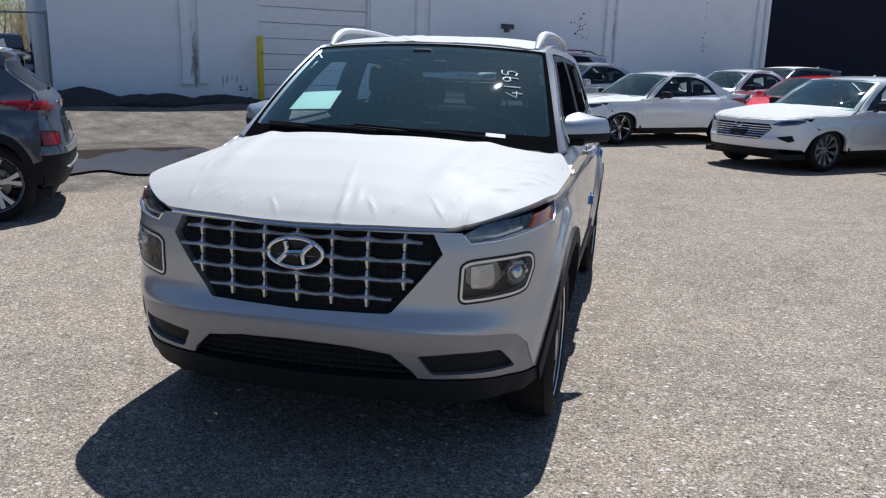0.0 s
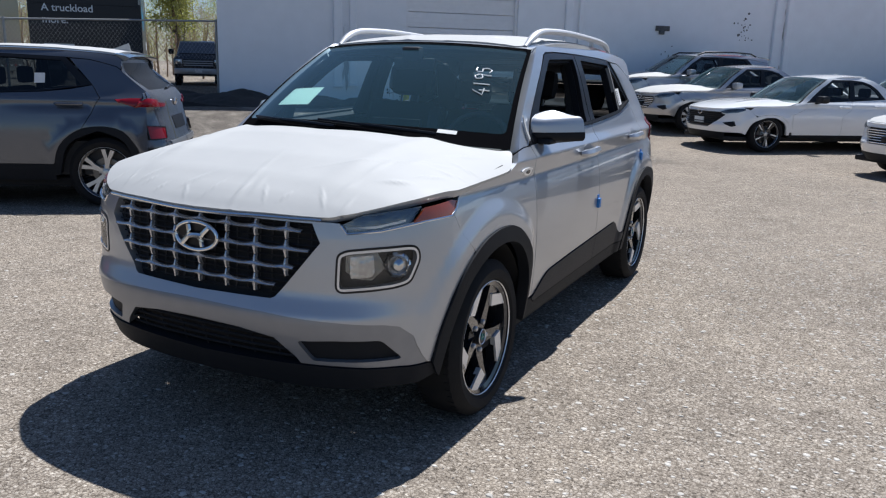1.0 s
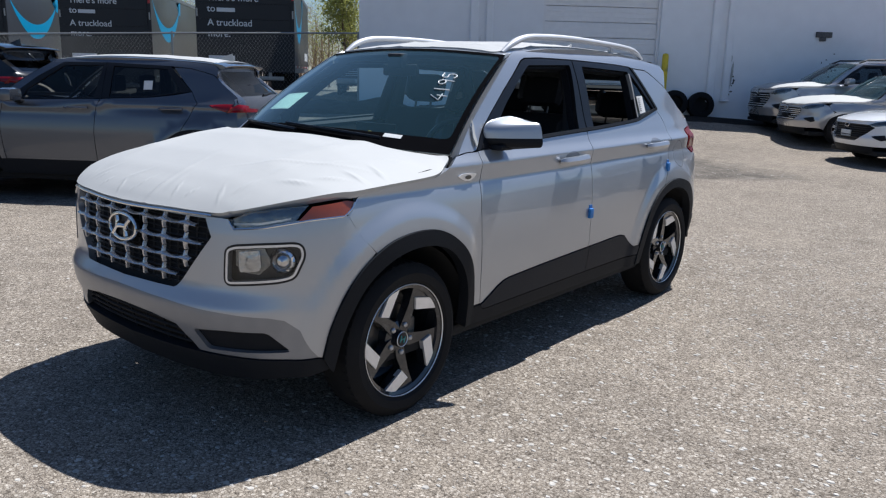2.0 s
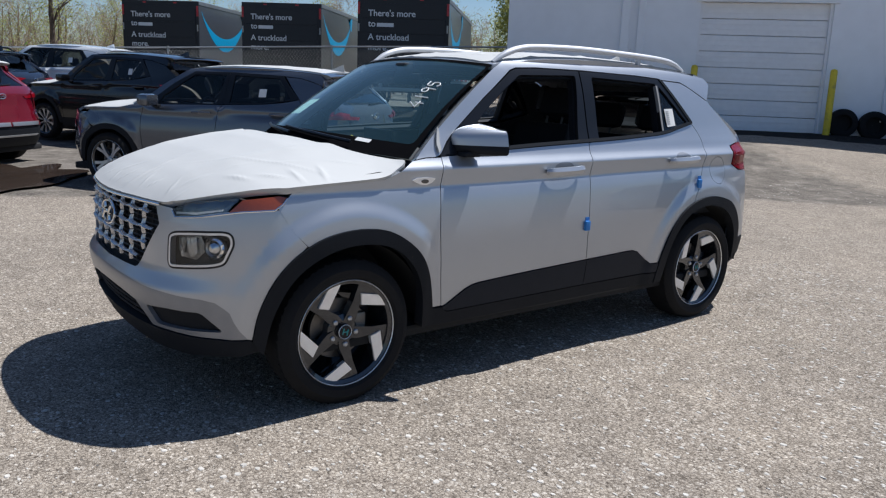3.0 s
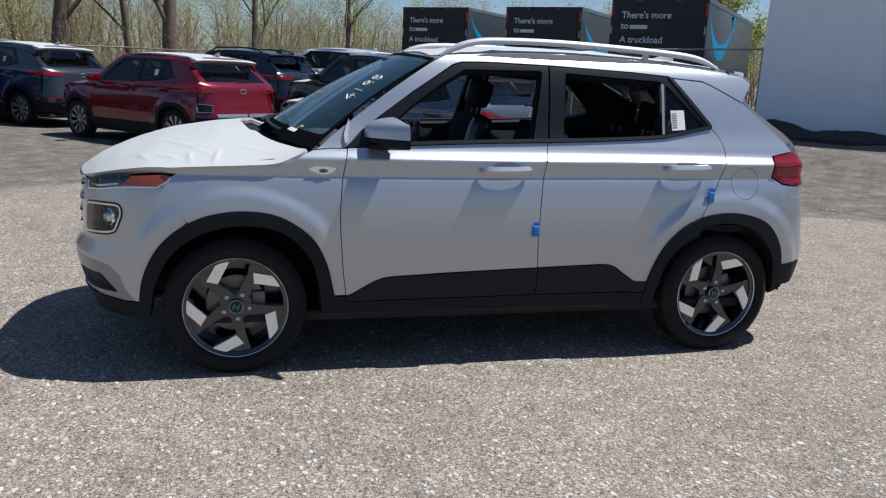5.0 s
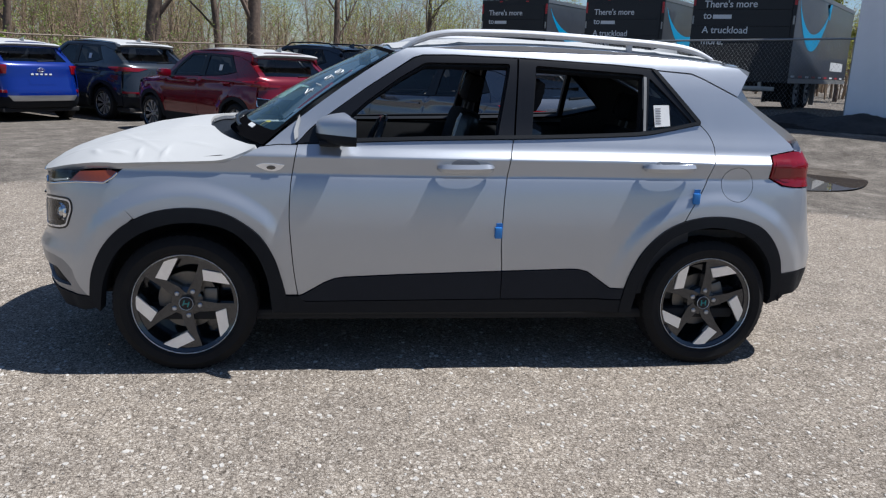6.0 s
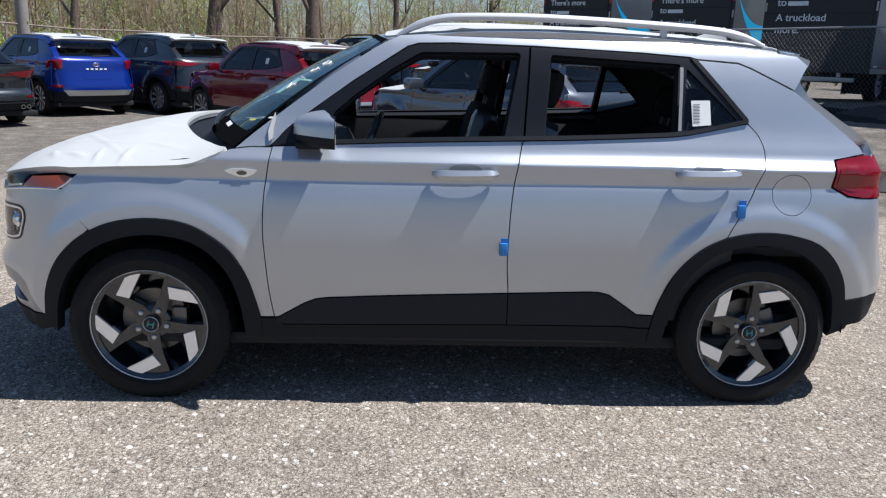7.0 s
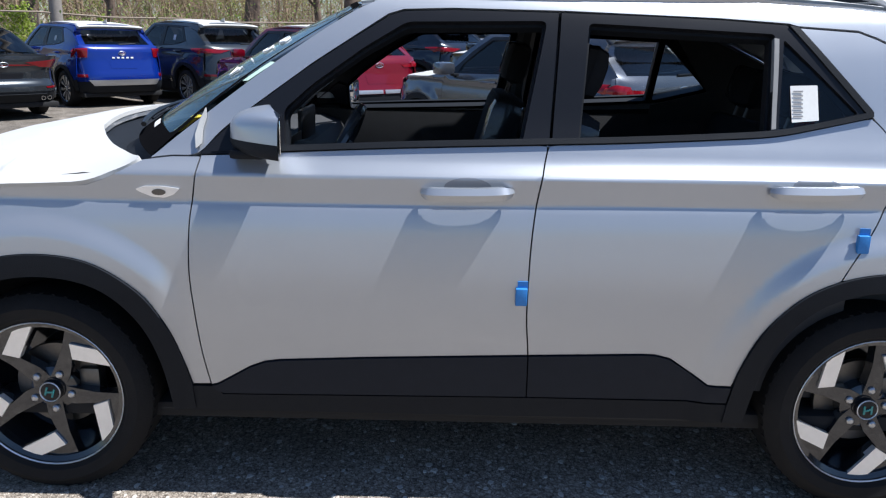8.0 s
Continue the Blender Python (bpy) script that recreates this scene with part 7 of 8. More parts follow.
parked_car("family_suv", "dark grey suv in the back row by the wall", spot(4.16, 21.04, -50), "dark_grey", (0.80, 2.60, 0.76, 0.900, 0.93, 1.06, 1.50), film="r", lamps="wide", front="sedan", group="parked cars by the building")
parked_car("saloon_car", "white saloon at the end of the back row", spot(8.2, 18.9, -50), "white", SEDAN, "sedan", lamps="wide", cladding=False, front="sedan", group="parked cars by the building")
parked_car("saloon_car", "black saloon nosing out beside the white saloon", spot(6.0, 9.6, -50), "black", SEDAN, "sedan", lamps="bar", cladding=False, front="sedan", group="parked cars by the building")

# ---- the white building ----
M_WALL = material("white_painted_block", (0.89, 0.90, 0.92), 0.75, 0, 0, 0.04, 1.2, 0.18, 22, dirt=(0.82, 0.82, 0.83))
M_WALL_DARK = material("dark_sheet_wall", (0.010, 0.013, 0.028), 0.8, 0, 0, 0.15, 2.0, 0.1, 20, spec=0.15)
M_DOOR = material("white_roller_door", (0.86, 0.86, 0.87), 0.45, 0, 0, 0.05, 3.0, 0.05, 30)
M_STAIN = material("weather_stain", (0.10, 0.10, 0.10), 0.9, 0, 0, 0.4, 9)
M_STREAK = material("grey_streak", (0.52, 0.52, 0.50), 0.9, 0, 0, 0.25, 9)
M_EARTH = material("black_earth", (0.03, 0.027, 0.025), 0.95, 0, 0, 0.4, 5, 0.8, 12)
BUILD = pose(WALL_P[0], WALL_P[1], 0, 0, 0, math.degrees(math.atan2(WALL_D[1], WALL_D[0])))


def on_wall(q, out, z):
    """World place at q along the wall, out from it, at height z."""
    return Vector((WALL_P[0] + q * WALL_D[0] + out * WALL_N[0], WALL_P[1] + q * WALL_D[1] + out * WALL_N[1], z))


def wall_box(name, q0, q1, o0, o1, z0, z1, mat, parent=None, bevel=0.0, label=""):
    ob = part(name, boxed(q0, q1, -o1, -o0, z0, z1, bevel=bevel), mat, parent, label, smooth=False)
    if not parent:
        ob.matrix_world = BUILD
    return ob


building = thing("warehouse", "long white painted warehouse wall with a roller door", "building", m=BUILD)
TOP = 6.7
for q0, q1, z0, z1 in ((-0.12, 4.30, -0.5, TOP), (7.18, 21.45, -0.5, TOP), (4.30, 7.18, 3.42, TOP)):
    wall_box("wall", q0, q1, -0.30, 0.0, z0, z1, M_WALL, building)
wall_box("dark_wall", 21.45, 46, -0.30, 0.03, -0.5, TOP, M_WALL_DARK, building)
wall_box("side_wall", -0.12, 0.18, -24, -0.302, -0.5, TOP, M_WALL, building)
wall_box("back_wall", -0.12, 46, -24.3, -24.002, -0.5, TOP, M_WALL, building)
wall_box("flat_roof", -0.3, 46.2, -24.5, 0.06, TOP + 0.002, TOP + 0.25, M_WALL, building)
wall_box("lintel", 4.20, 7.28, 0.002, 0.05, 3.42, 3.56, M_WALL, building)
door = new("roller_door")
door.parent = building
door["label"] = "closed white sectional roller door"
z = 0.50
k = 0
while z < 3.40:
    h = min(0.365, 3.42 - z)
    wall_box("door_panel", 4.302, 7.178, -0.20, -0.155 + (0.004 if k % 2 else 0.0), z + 0.006, z + h - 0.006, M_DOOR, door, 0.008)
    for g in (0.33, 0.66):
        wall_box("panel_rib", 4.31, 7.17, -0.157, -0.146, z + h * g - 0.008, z + h * g + 0.008, M_DOOR, door, 0.003)
    z += h
    k += 1
wall_box("door_track", 4.302, 4.36, -0.154, -0.06, 0.5, 3.42, M_DOOR, building)
wall_box("door_track", 7.12, 7.178, -0.154, -0.06, 0.5, 3.42, M_DOOR, building)
for q in (2.53, 8.43, 14.64, 21.0):
    for d, w, foot in ((0.0, 0.20, 0.90), (0.38, 0.17, 0.92)):
        wall_box("wall_conduit", q + d, q + d + w, 0.003, 0.11, foot, TOP - 0.1, M_WALL, building, 0.03)
        wall_box("conduit_foot", q + d - 0.02, q + d + w + 0.02, 0.003, 0.14, foot - 0.05, foot, M_WALL, building, 0.02)
wall_box("wall_plate", 11.05, 11.45, 0.002, 0.05, 2.47, 2.60, M_STAIN, building, 0.01)
wall_box("wall_plate", 11.15, 11.30, 0.002, 0.06, 2.38, 2.47, M_STAIN, building, 0.01)
rng = np.random.RandomState(8)
for qc, zc, n, sq, sz in ((13.75, 2.55, 26, 0.28, 0.35), (11.4, 1.75, 14, 0.35, 0.30), (18.7, 2.25, 7, 0.12, 0.2), (18.72, 3.1, 9, 0.05, 0.5), (4.0, 0.75, 8, 0.25, 0.12), (9.1, 1.3, 8, 0.06, 0.4)):
    for _ in range(n):
        q, z, a, b = qc + rng.normal() * sq * 0.5, zc + rng.normal() * sz * 0.5, rng.uniform(0.012, 0.05), rng.uniform(0.01, 0.05)
        pts = [(q + a * rng.uniform(0.5, 1) * math.cos(t), z + b * rng.uniform(0.5, 1) * math.sin(t)) for t in np.linspace(0, 2 * math.pi, 7, endpoint=False)]
        bm = bmesh.new()
        bm.faces.new([bm.verts.new((u, -0.004, v)) for u, v in pts])
        part("flaked_patch", bm, M_STAIN, building)
# run-off streaks between the conduits and under old fixings
for qc, z0, z1, n, wide in ((2.83, 0.75, 2.3, 16, 0.07), (2.83, 0.95, 1.5, 12, 0.06), (9.0, 0.9, 2.0, 8, 0.08), (3.75, 0.55, 1.1, 8, 0.3), (15.1, 1.2, 3.2, 10, 0.12)):
    for _ in range(n):
        q, w, a = qc + rng.uniform(-1, 1) * wide, rng.uniform(0.008, 0.03), rng.uniform(z0, z1)
        b = min(z1, a + rng.uniform(0.15, 0.6))
        pts = [(q - w * 0.3, a), (q + w * 0.3, a + 0.02), (q + w, 0.6 * a + 0.4 * b), (q + 0.8 * w, 0.2 * a + 0.8 * b), (q, b), (q - w * 0.7, 0.3 * a + 0.7 * b), (q - w, 0.55 * a + 0.45 * b)]
        bm = bmesh.new()
        bm.faces.new([bm.verts.new((u, -0.003, v)) for u, v in pts])
        part("run_off_streak", bm, M_STREAK, building)
for q in (4.26, 7.26):
    z0 = 0.45
    bol = thing("bollard", "yellow steel bollard guarding the roller door", "bollard", "yellow bollards", Matrix.Translation(on_wall(q, 0.32, 0)))
    part("post", lathe([(z0, 0.001), (z0, 0.075), (1.92, 0.075), (1.97, 0.06), (1.99, 0.001)], axis="z", segments=20), M_YELLOW, bol)
for q, z in ((7.62, 0.80), (8.28, 0.77)):
    ty = thing("old_tyre", "worn black tyre leaning against the white wall", "tyre", "old tyres", Matrix.Translation(on_wall(q, 0.16, z)) @ pose(0, 0, 0, 0, 0, math.degrees(math.atan2(WALL_N[1], WALL_N[0]))) @ pose(0, 0, 0, 0, -4, 0))
    part("casing", lathe([(-0.10, 0.19), (-0.11, 0.26), (-0.09, 0.315), (0.0, 0.325), (0.09, 0.315), (0.11, 0.26), (0.10, 0.19), (0.0, 0.18)], segments=36, closed=True), M_RUBBER, ty)
    part("dark_core", lathe([(-0.05, 0.001), (-0.05, 0.20)], segments=24), M_DARK, ty)
# heaps of dark earth along the foot of the wall
for q, out, r, h in ((0.3, 0.6, 1.5, 0.25), (1.9, 0.40, 1.4, 0.15), (3.4, 0.3, 1.2, 0.12), (-0.9, 0.3, 1.1, 0.20)):
    p = on_wall(q, out, 0)
    gz = ground_height(p.x, p.y)
    bm = bmesh.new()
    bmesh.ops.create_grid(bm, x_segments=44, y_segments=44, size=1.0)
    for v in bm.verts:
        d = v.co.length
        v.co.z = h * (0.5 + 0.5 * math.cos(math.pi * min(1, d))) * (1 + 0.35 * noise.noise(Vector((v.co.x * 3 + q, v.co.y * 3, 0)))) + 0.02 * noise.noise(Vector((v.co.x * 14, v.co.y * 14, q))) + 0.012 * noise.noise(Vector((v.co.x * 37, v.co.y * 37, q))) - 0.03 - 0.25 * max(0.0, d - 0.72)
        v.co.x, v.co.y = v.co.x * r, v.co.y * r
    ob = part("earth_heap", bm, M_EARTH)
    ob.matrix_world = Matrix.Translation((p.x, p.y, gz))
    tagged(ob, "low heap of dark earth at the foot of the wall", "earth heap", "earth heaps")

# ---- chain-link fence ----
M_GALV = material("galvanised_steel", (0.36, 0.36, 0.35), 0.45, 0.6, 0, 0.12, 12)
M_RUST = material("weathered_rail", (0.25, 0.20, 0.155), 0.7, 0.2, 0, 0.3, 6)
FENCE = [(-11.15, 11.45, 2.28), (-14.0, 8.2, 2.15), (-16.9, 5.1, 2.0), (-18.8, 2.8, 1.9), (-20.4, 0.2, 1.80), (-20.3, -3.0, 1.72), (-18.9, -6.2, 1.74), (-16.9, -8.9, 1.80), (-14.0, -13.0, 1.85), (-10.0, -19.0, 1.85)]
fence = thing("chain_link_fence", "galvanised chain-link fence with round posts and a top rail", "fence")
for (x0, y0, z0), (x1, y1, z1) in zip(FENCE, FENCE[1:]):
    run = math.hypot(x1 - x0, y1 - y0)
    n = max(1, round(run / 2.9))
    steel = M_GALV if y0 > 1.5 else M_RUST
    part("top_rail", tube([(x0, y0, z0), (0.5 * (x0 + x1), 0.5 * (y0 + y1), 0.5 * (z0 + z1) - (0.0 if y0 > 1.5 else 0.05)), (x1, y1, z1)], 0.021, 8), steel, fence)
    for i in range(n):
        t = i / n
        x, y, z = x0 + (x1 - x0) * t, y0 + (y1 - y0) * t, z0 + (z1 - z0) * t
        g = ground_height(x, y)
        part("post", tube([(x, y, g - 0.1), (x, y, z + (0.04 if y0 > 1.5 else -0.03))], 0.028, 8), steel, fence)
    # wire diamonds
    ux, uy = (x1 - x0) / run, (y1 - y0) / run
    hgt = 1.78
    near = x0 > -19.5 and y0 > 0
    step = 0.085 if near else 0.13
    verts, faces = [], []
    rad = 0.0023 if near else 0.0036

    def wire(s0, h0, s1, h1):
        def at(s, h, off):
            t = s / run
            return (x0 + (x1 - x0) * t - uy * off[0], y0 + (y1 - y0) * t + ux * off[0], z0 + (z1 - z0) * t - hgt + h + off[1])
        i = len(verts)
        for s, h in ((s0, h0), (s1, h1)):
            for off in ((rad, 0), (-0.5 * rad, rad), (-0.5 * rad, -rad)):
                verts.append(at(s, h, off))
        for a, b in ((0, 1), (1, 2), (2, 0)):
            faces.append((i + a, i + b, i + 3 + b, i + 3 + a))

    for s in np.arange(-hgt * 0.75, run, step):
        for sg in (1, -1):
            a, b = (s, 0.0), (s + hgt * 0.75, hgt)
            if a[0] < 0:
                a = (0.0, -s / 0.75)
            if b[0] > run:
                b = (run, (run - s) / 0.75)
            if a[0] >= run or b[0] <= 0:
                continue
            if sg == 1:
                wire(a[0], a[1], b[0], b[1])
            else:
                wire(run - a[0], a[1], run - b[0], b[1])
    tagged(part("wire_mesh", mesh_of("wire_mesh", verts, faces), steel, fence), kind="stuff")

# ---- box trailers behind the fence ----
M_TRAILER = material("charcoal_trailer_side", (0.085, 0.095, 0.115), 0.35, 0.4, 0.3, 0.1, 2.0, 0.05, 8)
M_TRAILER_ALU = material("bare_trailer_side", (0.30, 0.31, 0.33), 0.35, 0.7, 0, 0.1, 2.0)
M_TRAILER_REAR = material("black_trailer_door", (0.010, 0.012, 0.016), 0.5, 0, 0, 0.1, 3.0)
M_SWOOSH = material("sky_blue_vinyl", (0.01, 0.30, 0.56), 0.4, 0, 0, 0.05, 9)
M_LETTER = material("white_lettering", (0.72, 0.74, 0.75), 0.5)
M_TAPE_RED = material("red_marker", (0.45, 0.02, 0.03), 0.4)


def words(text, size, m, parent):
    cu = bpy.data.curves.new("lettering", "FONT")
    cu.body, cu.size, cu.extrude, cu.offset = text, size, 0.003, size * 0.012
    tmp = new("lettering", cu)
    dg = bpy.context.evaluated_depsgraph_get()
    me = bpy.data.meshes.new_from_object(tmp.evaluated_get(dg))
    bpy.data.objects.remove(tmp)
    me.name = "lettering"
    me.materials.clear()
    ob = part("lettering", me, M_LETTER, parent, "white lettering")
    ob.matrix_local = m
    return ob


def trailer(x, y, side_mat, floor=1.05):
    g = ground_height(x, y)
    W, L, z0, z1 = 1.24, 8.0, floor - g, 3.57 - g
    tr = thing("box_trailer", "black-backed box trailer with white lettering and a blue swoosh", "trailer", "box trailers", pose(x, y, g, 0, 0, 46.6))
    part("box", boxed(-W, W, 0.05, L, z0, z1, bevel=0.02), side_mat, tr, smooth=False)
    part("rear_frame", boxed(-W - 0.005, W + 0.005, 0.0, 0.049, z0 - 0.12, z1, bevel=0.012), M_TRAILER_REAR, tr, smooth=False)
    for sx in (-1, 1):
        part("corner_cap", boxed(sx * (W - 0.03) - 0.03, sx * (W - 0.03) + 0.03, -0.012, -0.001, z1 - 0.45, z1 - 0.14), M_TAPE_RED, tr)
        part("corner_strip", boxed(sx * (W - 0.03) - 0.02, sx * (W - 0.03) + 0.02, -0.012, -0.001, z1 - 0.90, z1 - 0.70), M_GALV, tr)
        part("marker_lamp", boxed(sx * 0.5 - 0.05, sx * 0.5 + 0.05, -0.014, -0.001, z1 - 0.08, z1 - 0.04), M_TAPE_RED, tr)
        part("roof_edge", boxed(sx * W - 0.012, sx * W + 0.012, 0.05, L, z1 - 0.10, z1 + 0.004), M_TRAILER_ALU, tr)
        part("mud_flap", boxed(sx * 0.85 - 0.28, sx * 0.85 + 0.28, 0.62, 0.64, 0.18, z0 - 0.02), M_RUBBER, tr)
        for yy in (1.55, 2.85):
            wheel(tr, sx * 1.02, yy, 0.46, 0, 15, "plain", 1.42)
        for j in range(9):
            part("stripe_mark", boxed(sx * (W + 0.001), sx * (W + 0.004), 0.3 + 0.84 * j, 0.3 + 0.84 * j + 0.42, z0 + 0.02, z0 + 0.07), M_TAPE_RED if j % 2 else M_LETTER, tr)
    for k in range(5):
        h = (z1 - 0.16 - z0 - 0.02) / 5
        part("door_panel", boxed(-W + 0.09, W - 0.09, -0.022, -0.002, z0 + 0.02 + h * k, z0 + 0.02 + h * (k + 1) - 0.006, bevel=0.004), M_TRAILER_REAR, tr, smooth=False)
    part("side_rail", boxed(-W - 0.006, W + 0.006, 0.06, L, z0 - 0.12, z0 - 0.002), M_GALV, tr, smooth=False)
    part("bumper_bar", boxed(-0.95, 0.95, 0.0, 0.1, 0.45, 0.55, bevel=0.01), M_GALV, tr)
    for sx in (-1, 1):
        part("bumper_leg", boxed(sx * 0.6 - 0.04, sx * 0.6 + 0.04, 0.02, 0.09, 0.55, z0 - 0.1), M_GALV, tr)
        part("chassis_rail", boxed(sx * 0.45 - 0.05, sx * 0.45 + 0.05, 0.1, L - 0.1, z0 - 0.32, z0 - 0.12), M_DARK, tr)
        part("landing_leg", boxed(sx * 0.7 - 0.06, sx * 0.7 + 0.06, L - 2.0, L - 1.88, 0.0, z0 - 0.12), M_GALV, tr)
    part("axle", boxed(-0.95, 0.95, 1.5, 1.6, 0.40, 0.50), M_DARK, tr)
    face = lambda lx, lz: pose(lx, -0.026, lz, 90, 0, 0)
    s = 0.235
    for row, text in ((0.50, "There's more"), (0.775, "to"), (1.12, "A truckload"), (1.395, "more.")):
        words(text, s, face(-W + 0.29, z1 - row), tr)
    # brand words are left as plain bars
    part("word_bar", boxed(-W + 0.53, -W + 0.99, -0.03, -0.024, z1 - 0.775, z1 - 0.675), M_LETTER, tr)
    part("word_bar", boxed(-W + 0.29, -W + 0.95, -0.03, -0.024, z1 - 1.98, z1 - 1.87), M_LETTER, tr)
    # swoosh on the side
    for sx in (1, -1):
        bm = bmesh.new()
        rows = []
        for k in range(25):
            t = k / 24
            yy, zz = 0.25 + 3.9 * t, z1 - 0.30 - 1.15 * math.sin(math.pi * min(1, t * 1.02)) ** 0.8
            w = 0.03 + 0.40 * math.sin(math.pi * t) ** 1.1
            rows.append((bm.verts.new((sx * (W + 0.004), yy, zz)), bm.verts.new((sx * (W + 0.004), yy, zz + w))))
        for a, b in zip(rows, rows[1:]):
            bm.faces.new((a[0], b[0], b[1], a[1]))
        # arrow head at the far tip
        tip = [bm.verts.new((sx * (W + 0.004), yy, z1 + dz)) for yy, dz in ((4.28, -0.02), (3.72, -0.28), (3.62, -0.16), (3.98, -0.12), (4.02, -0.52), (4.16, -0.55))]
        bm.faces.new(tip)
        part("blue_swoosh", bm, M_SWOOSH, tr)
        part("word_bar", boxed(min(sx * (W + 0.002), sx * (W + 0.005)), max(sx * (W + 0.002), sx * (W + 0.005)), 5.2, 7.2, z0 + 0.25, z0 + 0.5), M_LETTER, tr)
    return tr


trailer(-22.0, 6.57, M_TRAILER)
trailer(-19.1, 9.29, M_TRAILER)
trailer(-14.47, 10.63, M_TRAILER, 1.42)

# ---- pickup by the corner of the building ----
M_SKYGLASS = material("dark_reflective_glass", (0.03, 0.04, 0.05), 0.04, 0, 0, 0.1, 3, spec=1.0)


def pickup(x, y, turn):
    g = ground_height(x, y)
    pk = thing("pickup_truck", "black pickup truck facing the lot beyond the fence", "pickup truck", m=pose(x, y, g, 0, 0, turn))
    P = car_paint("black")
    bm = bmesh.new()
    secs = [(-0.95, 0.55, 1.10, 0.93), (-0.85, 0.42, 1.22, 1.0), (0.55, 0.42, 1.28, 1.0), (0.56, 0.42, 1.30, 1.0), (4.6, 0.5, 1.30, 1.0), (4.65, 0.55, 1.28, 0.98)]
    rows = [[bm.verts.new((a * w, yy, z)) for a, z in ((-1, lo), (-1, hi - 0.12), (-0.93, hi), (0.93, hi), (1, hi - 0.12), (1, lo))] for yy, lo, hi, w in secs]
    for a, b in zip(rows, rows[1:]):
        for i in range(6):
            j = (i + 1) % 6
            bm.faces.new((a[i], a[j], b[j], b[i]))
    bm.faces.new(rows[0][::-1])
    bm.faces.new(rows[-1])
    bmesh.ops.recalc_face_normals(bm, faces=bm.faces[:])
    part("body", bm, P, pk)
    bm = bmesh.new()
    rows = [[bm.verts.new((a * w, yy, z)) for a, z in ((-1, lo), (-0.9, hi), (0.9, hi), (1, lo))] for yy, lo, hi, w in ((0.55, 1.28, 1.29, 0.90), (1.15, 1.29, 1.85, 0.82), (1.35, 1.29, 1.92, 0.84), (2.55, 1.29, 1.92, 0.84), (2.75, 1.29, 1.35, 0.9))]
    for a, b in zip(rows, rows[1:]):
        for i in range(3):
            bm.faces.new((a[i], a[i + 1], b[i + 1], b[i]))
    bmesh.ops.recalc_face_normals(bm, faces=bm.faces[:])
    cab = part("cab", bm, P, pk)
    bm = bmesh.new()
    bm.faces.new([bm.verts.new(v) for v in ((-0.78, 0.60, 1.370), (0.78, 0.60, 1.370), (0.68, 1.08, 1.828), (-0.68, 1.08, 1.828))])
    part("windscreen", bm, M_SKYGLASS, cab)
    for sx in (-1, 1):
        bm = bmesh.new()
        bm.faces.new([bm.verts.new((sx * x, y, z)) for x, y, z in ((0.895, 0.95, 1.36), (0.90, 2.45, 1.36), (0.80, 2.40, 1.82), (0.79, 1.30, 1.82))])
        part("side_window", bm, M_SKYGLASS, cab)
    gr = part("grille", boxed(-0.62, 0.62, -0.985, -0.94, 0.78, 1.12, bevel=0.02), M_TRIM, pk)
    for z in (0.86, 0.95, 1.04):
        part("grille_bar", boxed(-0.60, 0.60, -1.0, -0.98, z - 0.02, z + 0.02, bevel=0.006), M_ALLOY_SILVER, gr)
    for sx in (-1, 1):
        part("headlamp", boxed(sx * 0.78 - 0.13, sx * 0.78 + 0.13, -0.975, -0.9, 0.90, 1.10, bevel=0.02), M_CHROME, pk)
        part("door_mirror", boxed(sx * 1.12 - 0.11, sx * 1.12 + 0.11, 0.85, 1.0, 1.32, 1.55, bevel=0.03), M_TRIM, pk)
        part("tow_hook", boxed(sx * 0.4 - 0.04, sx * 0.4 + 0.04, -1.06, -0.95, 0.55, 0.62, bevel=0.01), M_CHROME, pk)
        for yy in (0.0, 3.5):
            wheel(pk, sx * 0.86, yy, 0.40, 0, 10, "plain", 1.23)
    part("bumper", boxed(-0.98, 0.98, -1.06, -0.88, 0.50, 0.74, bevel=0.04), M_ALLOY_SILVER, pk)
    part("plate", boxed(-0.15, 0.15, -1.07, -1.06, 0.56, 0.70), M_PAPER, pk)
    return pk


pickup(-23.3, 23.4, 44)

# ---- pole, trees, scrub ----
M_POLE = material("weathered_pole", (0.24, 0.215, 0.19), 0.85, 0, 0, 0.15, 6, 0.3, 20)
pl = thing("utility_pole", "grey weathered utility pole by the fence", "pole", m=pose(-17.2, -8.6, 0))
part("shaft", lathe([(-0.2, 0.16), (9.0, 0.12), (9.01, 0.001)], axis="z", segments=16), M_POLE, pl)
M_BARK = material("grey_bark", (0.15, 0.112, 0.088), 0.95, 0, 0, 0.4, 5, 1.0, 22, spec=0.1)
M_TWIG = material("brown_twigs", (0.25, 0.18, 0.12), 0.95, 0, 0, 0.3, 3)


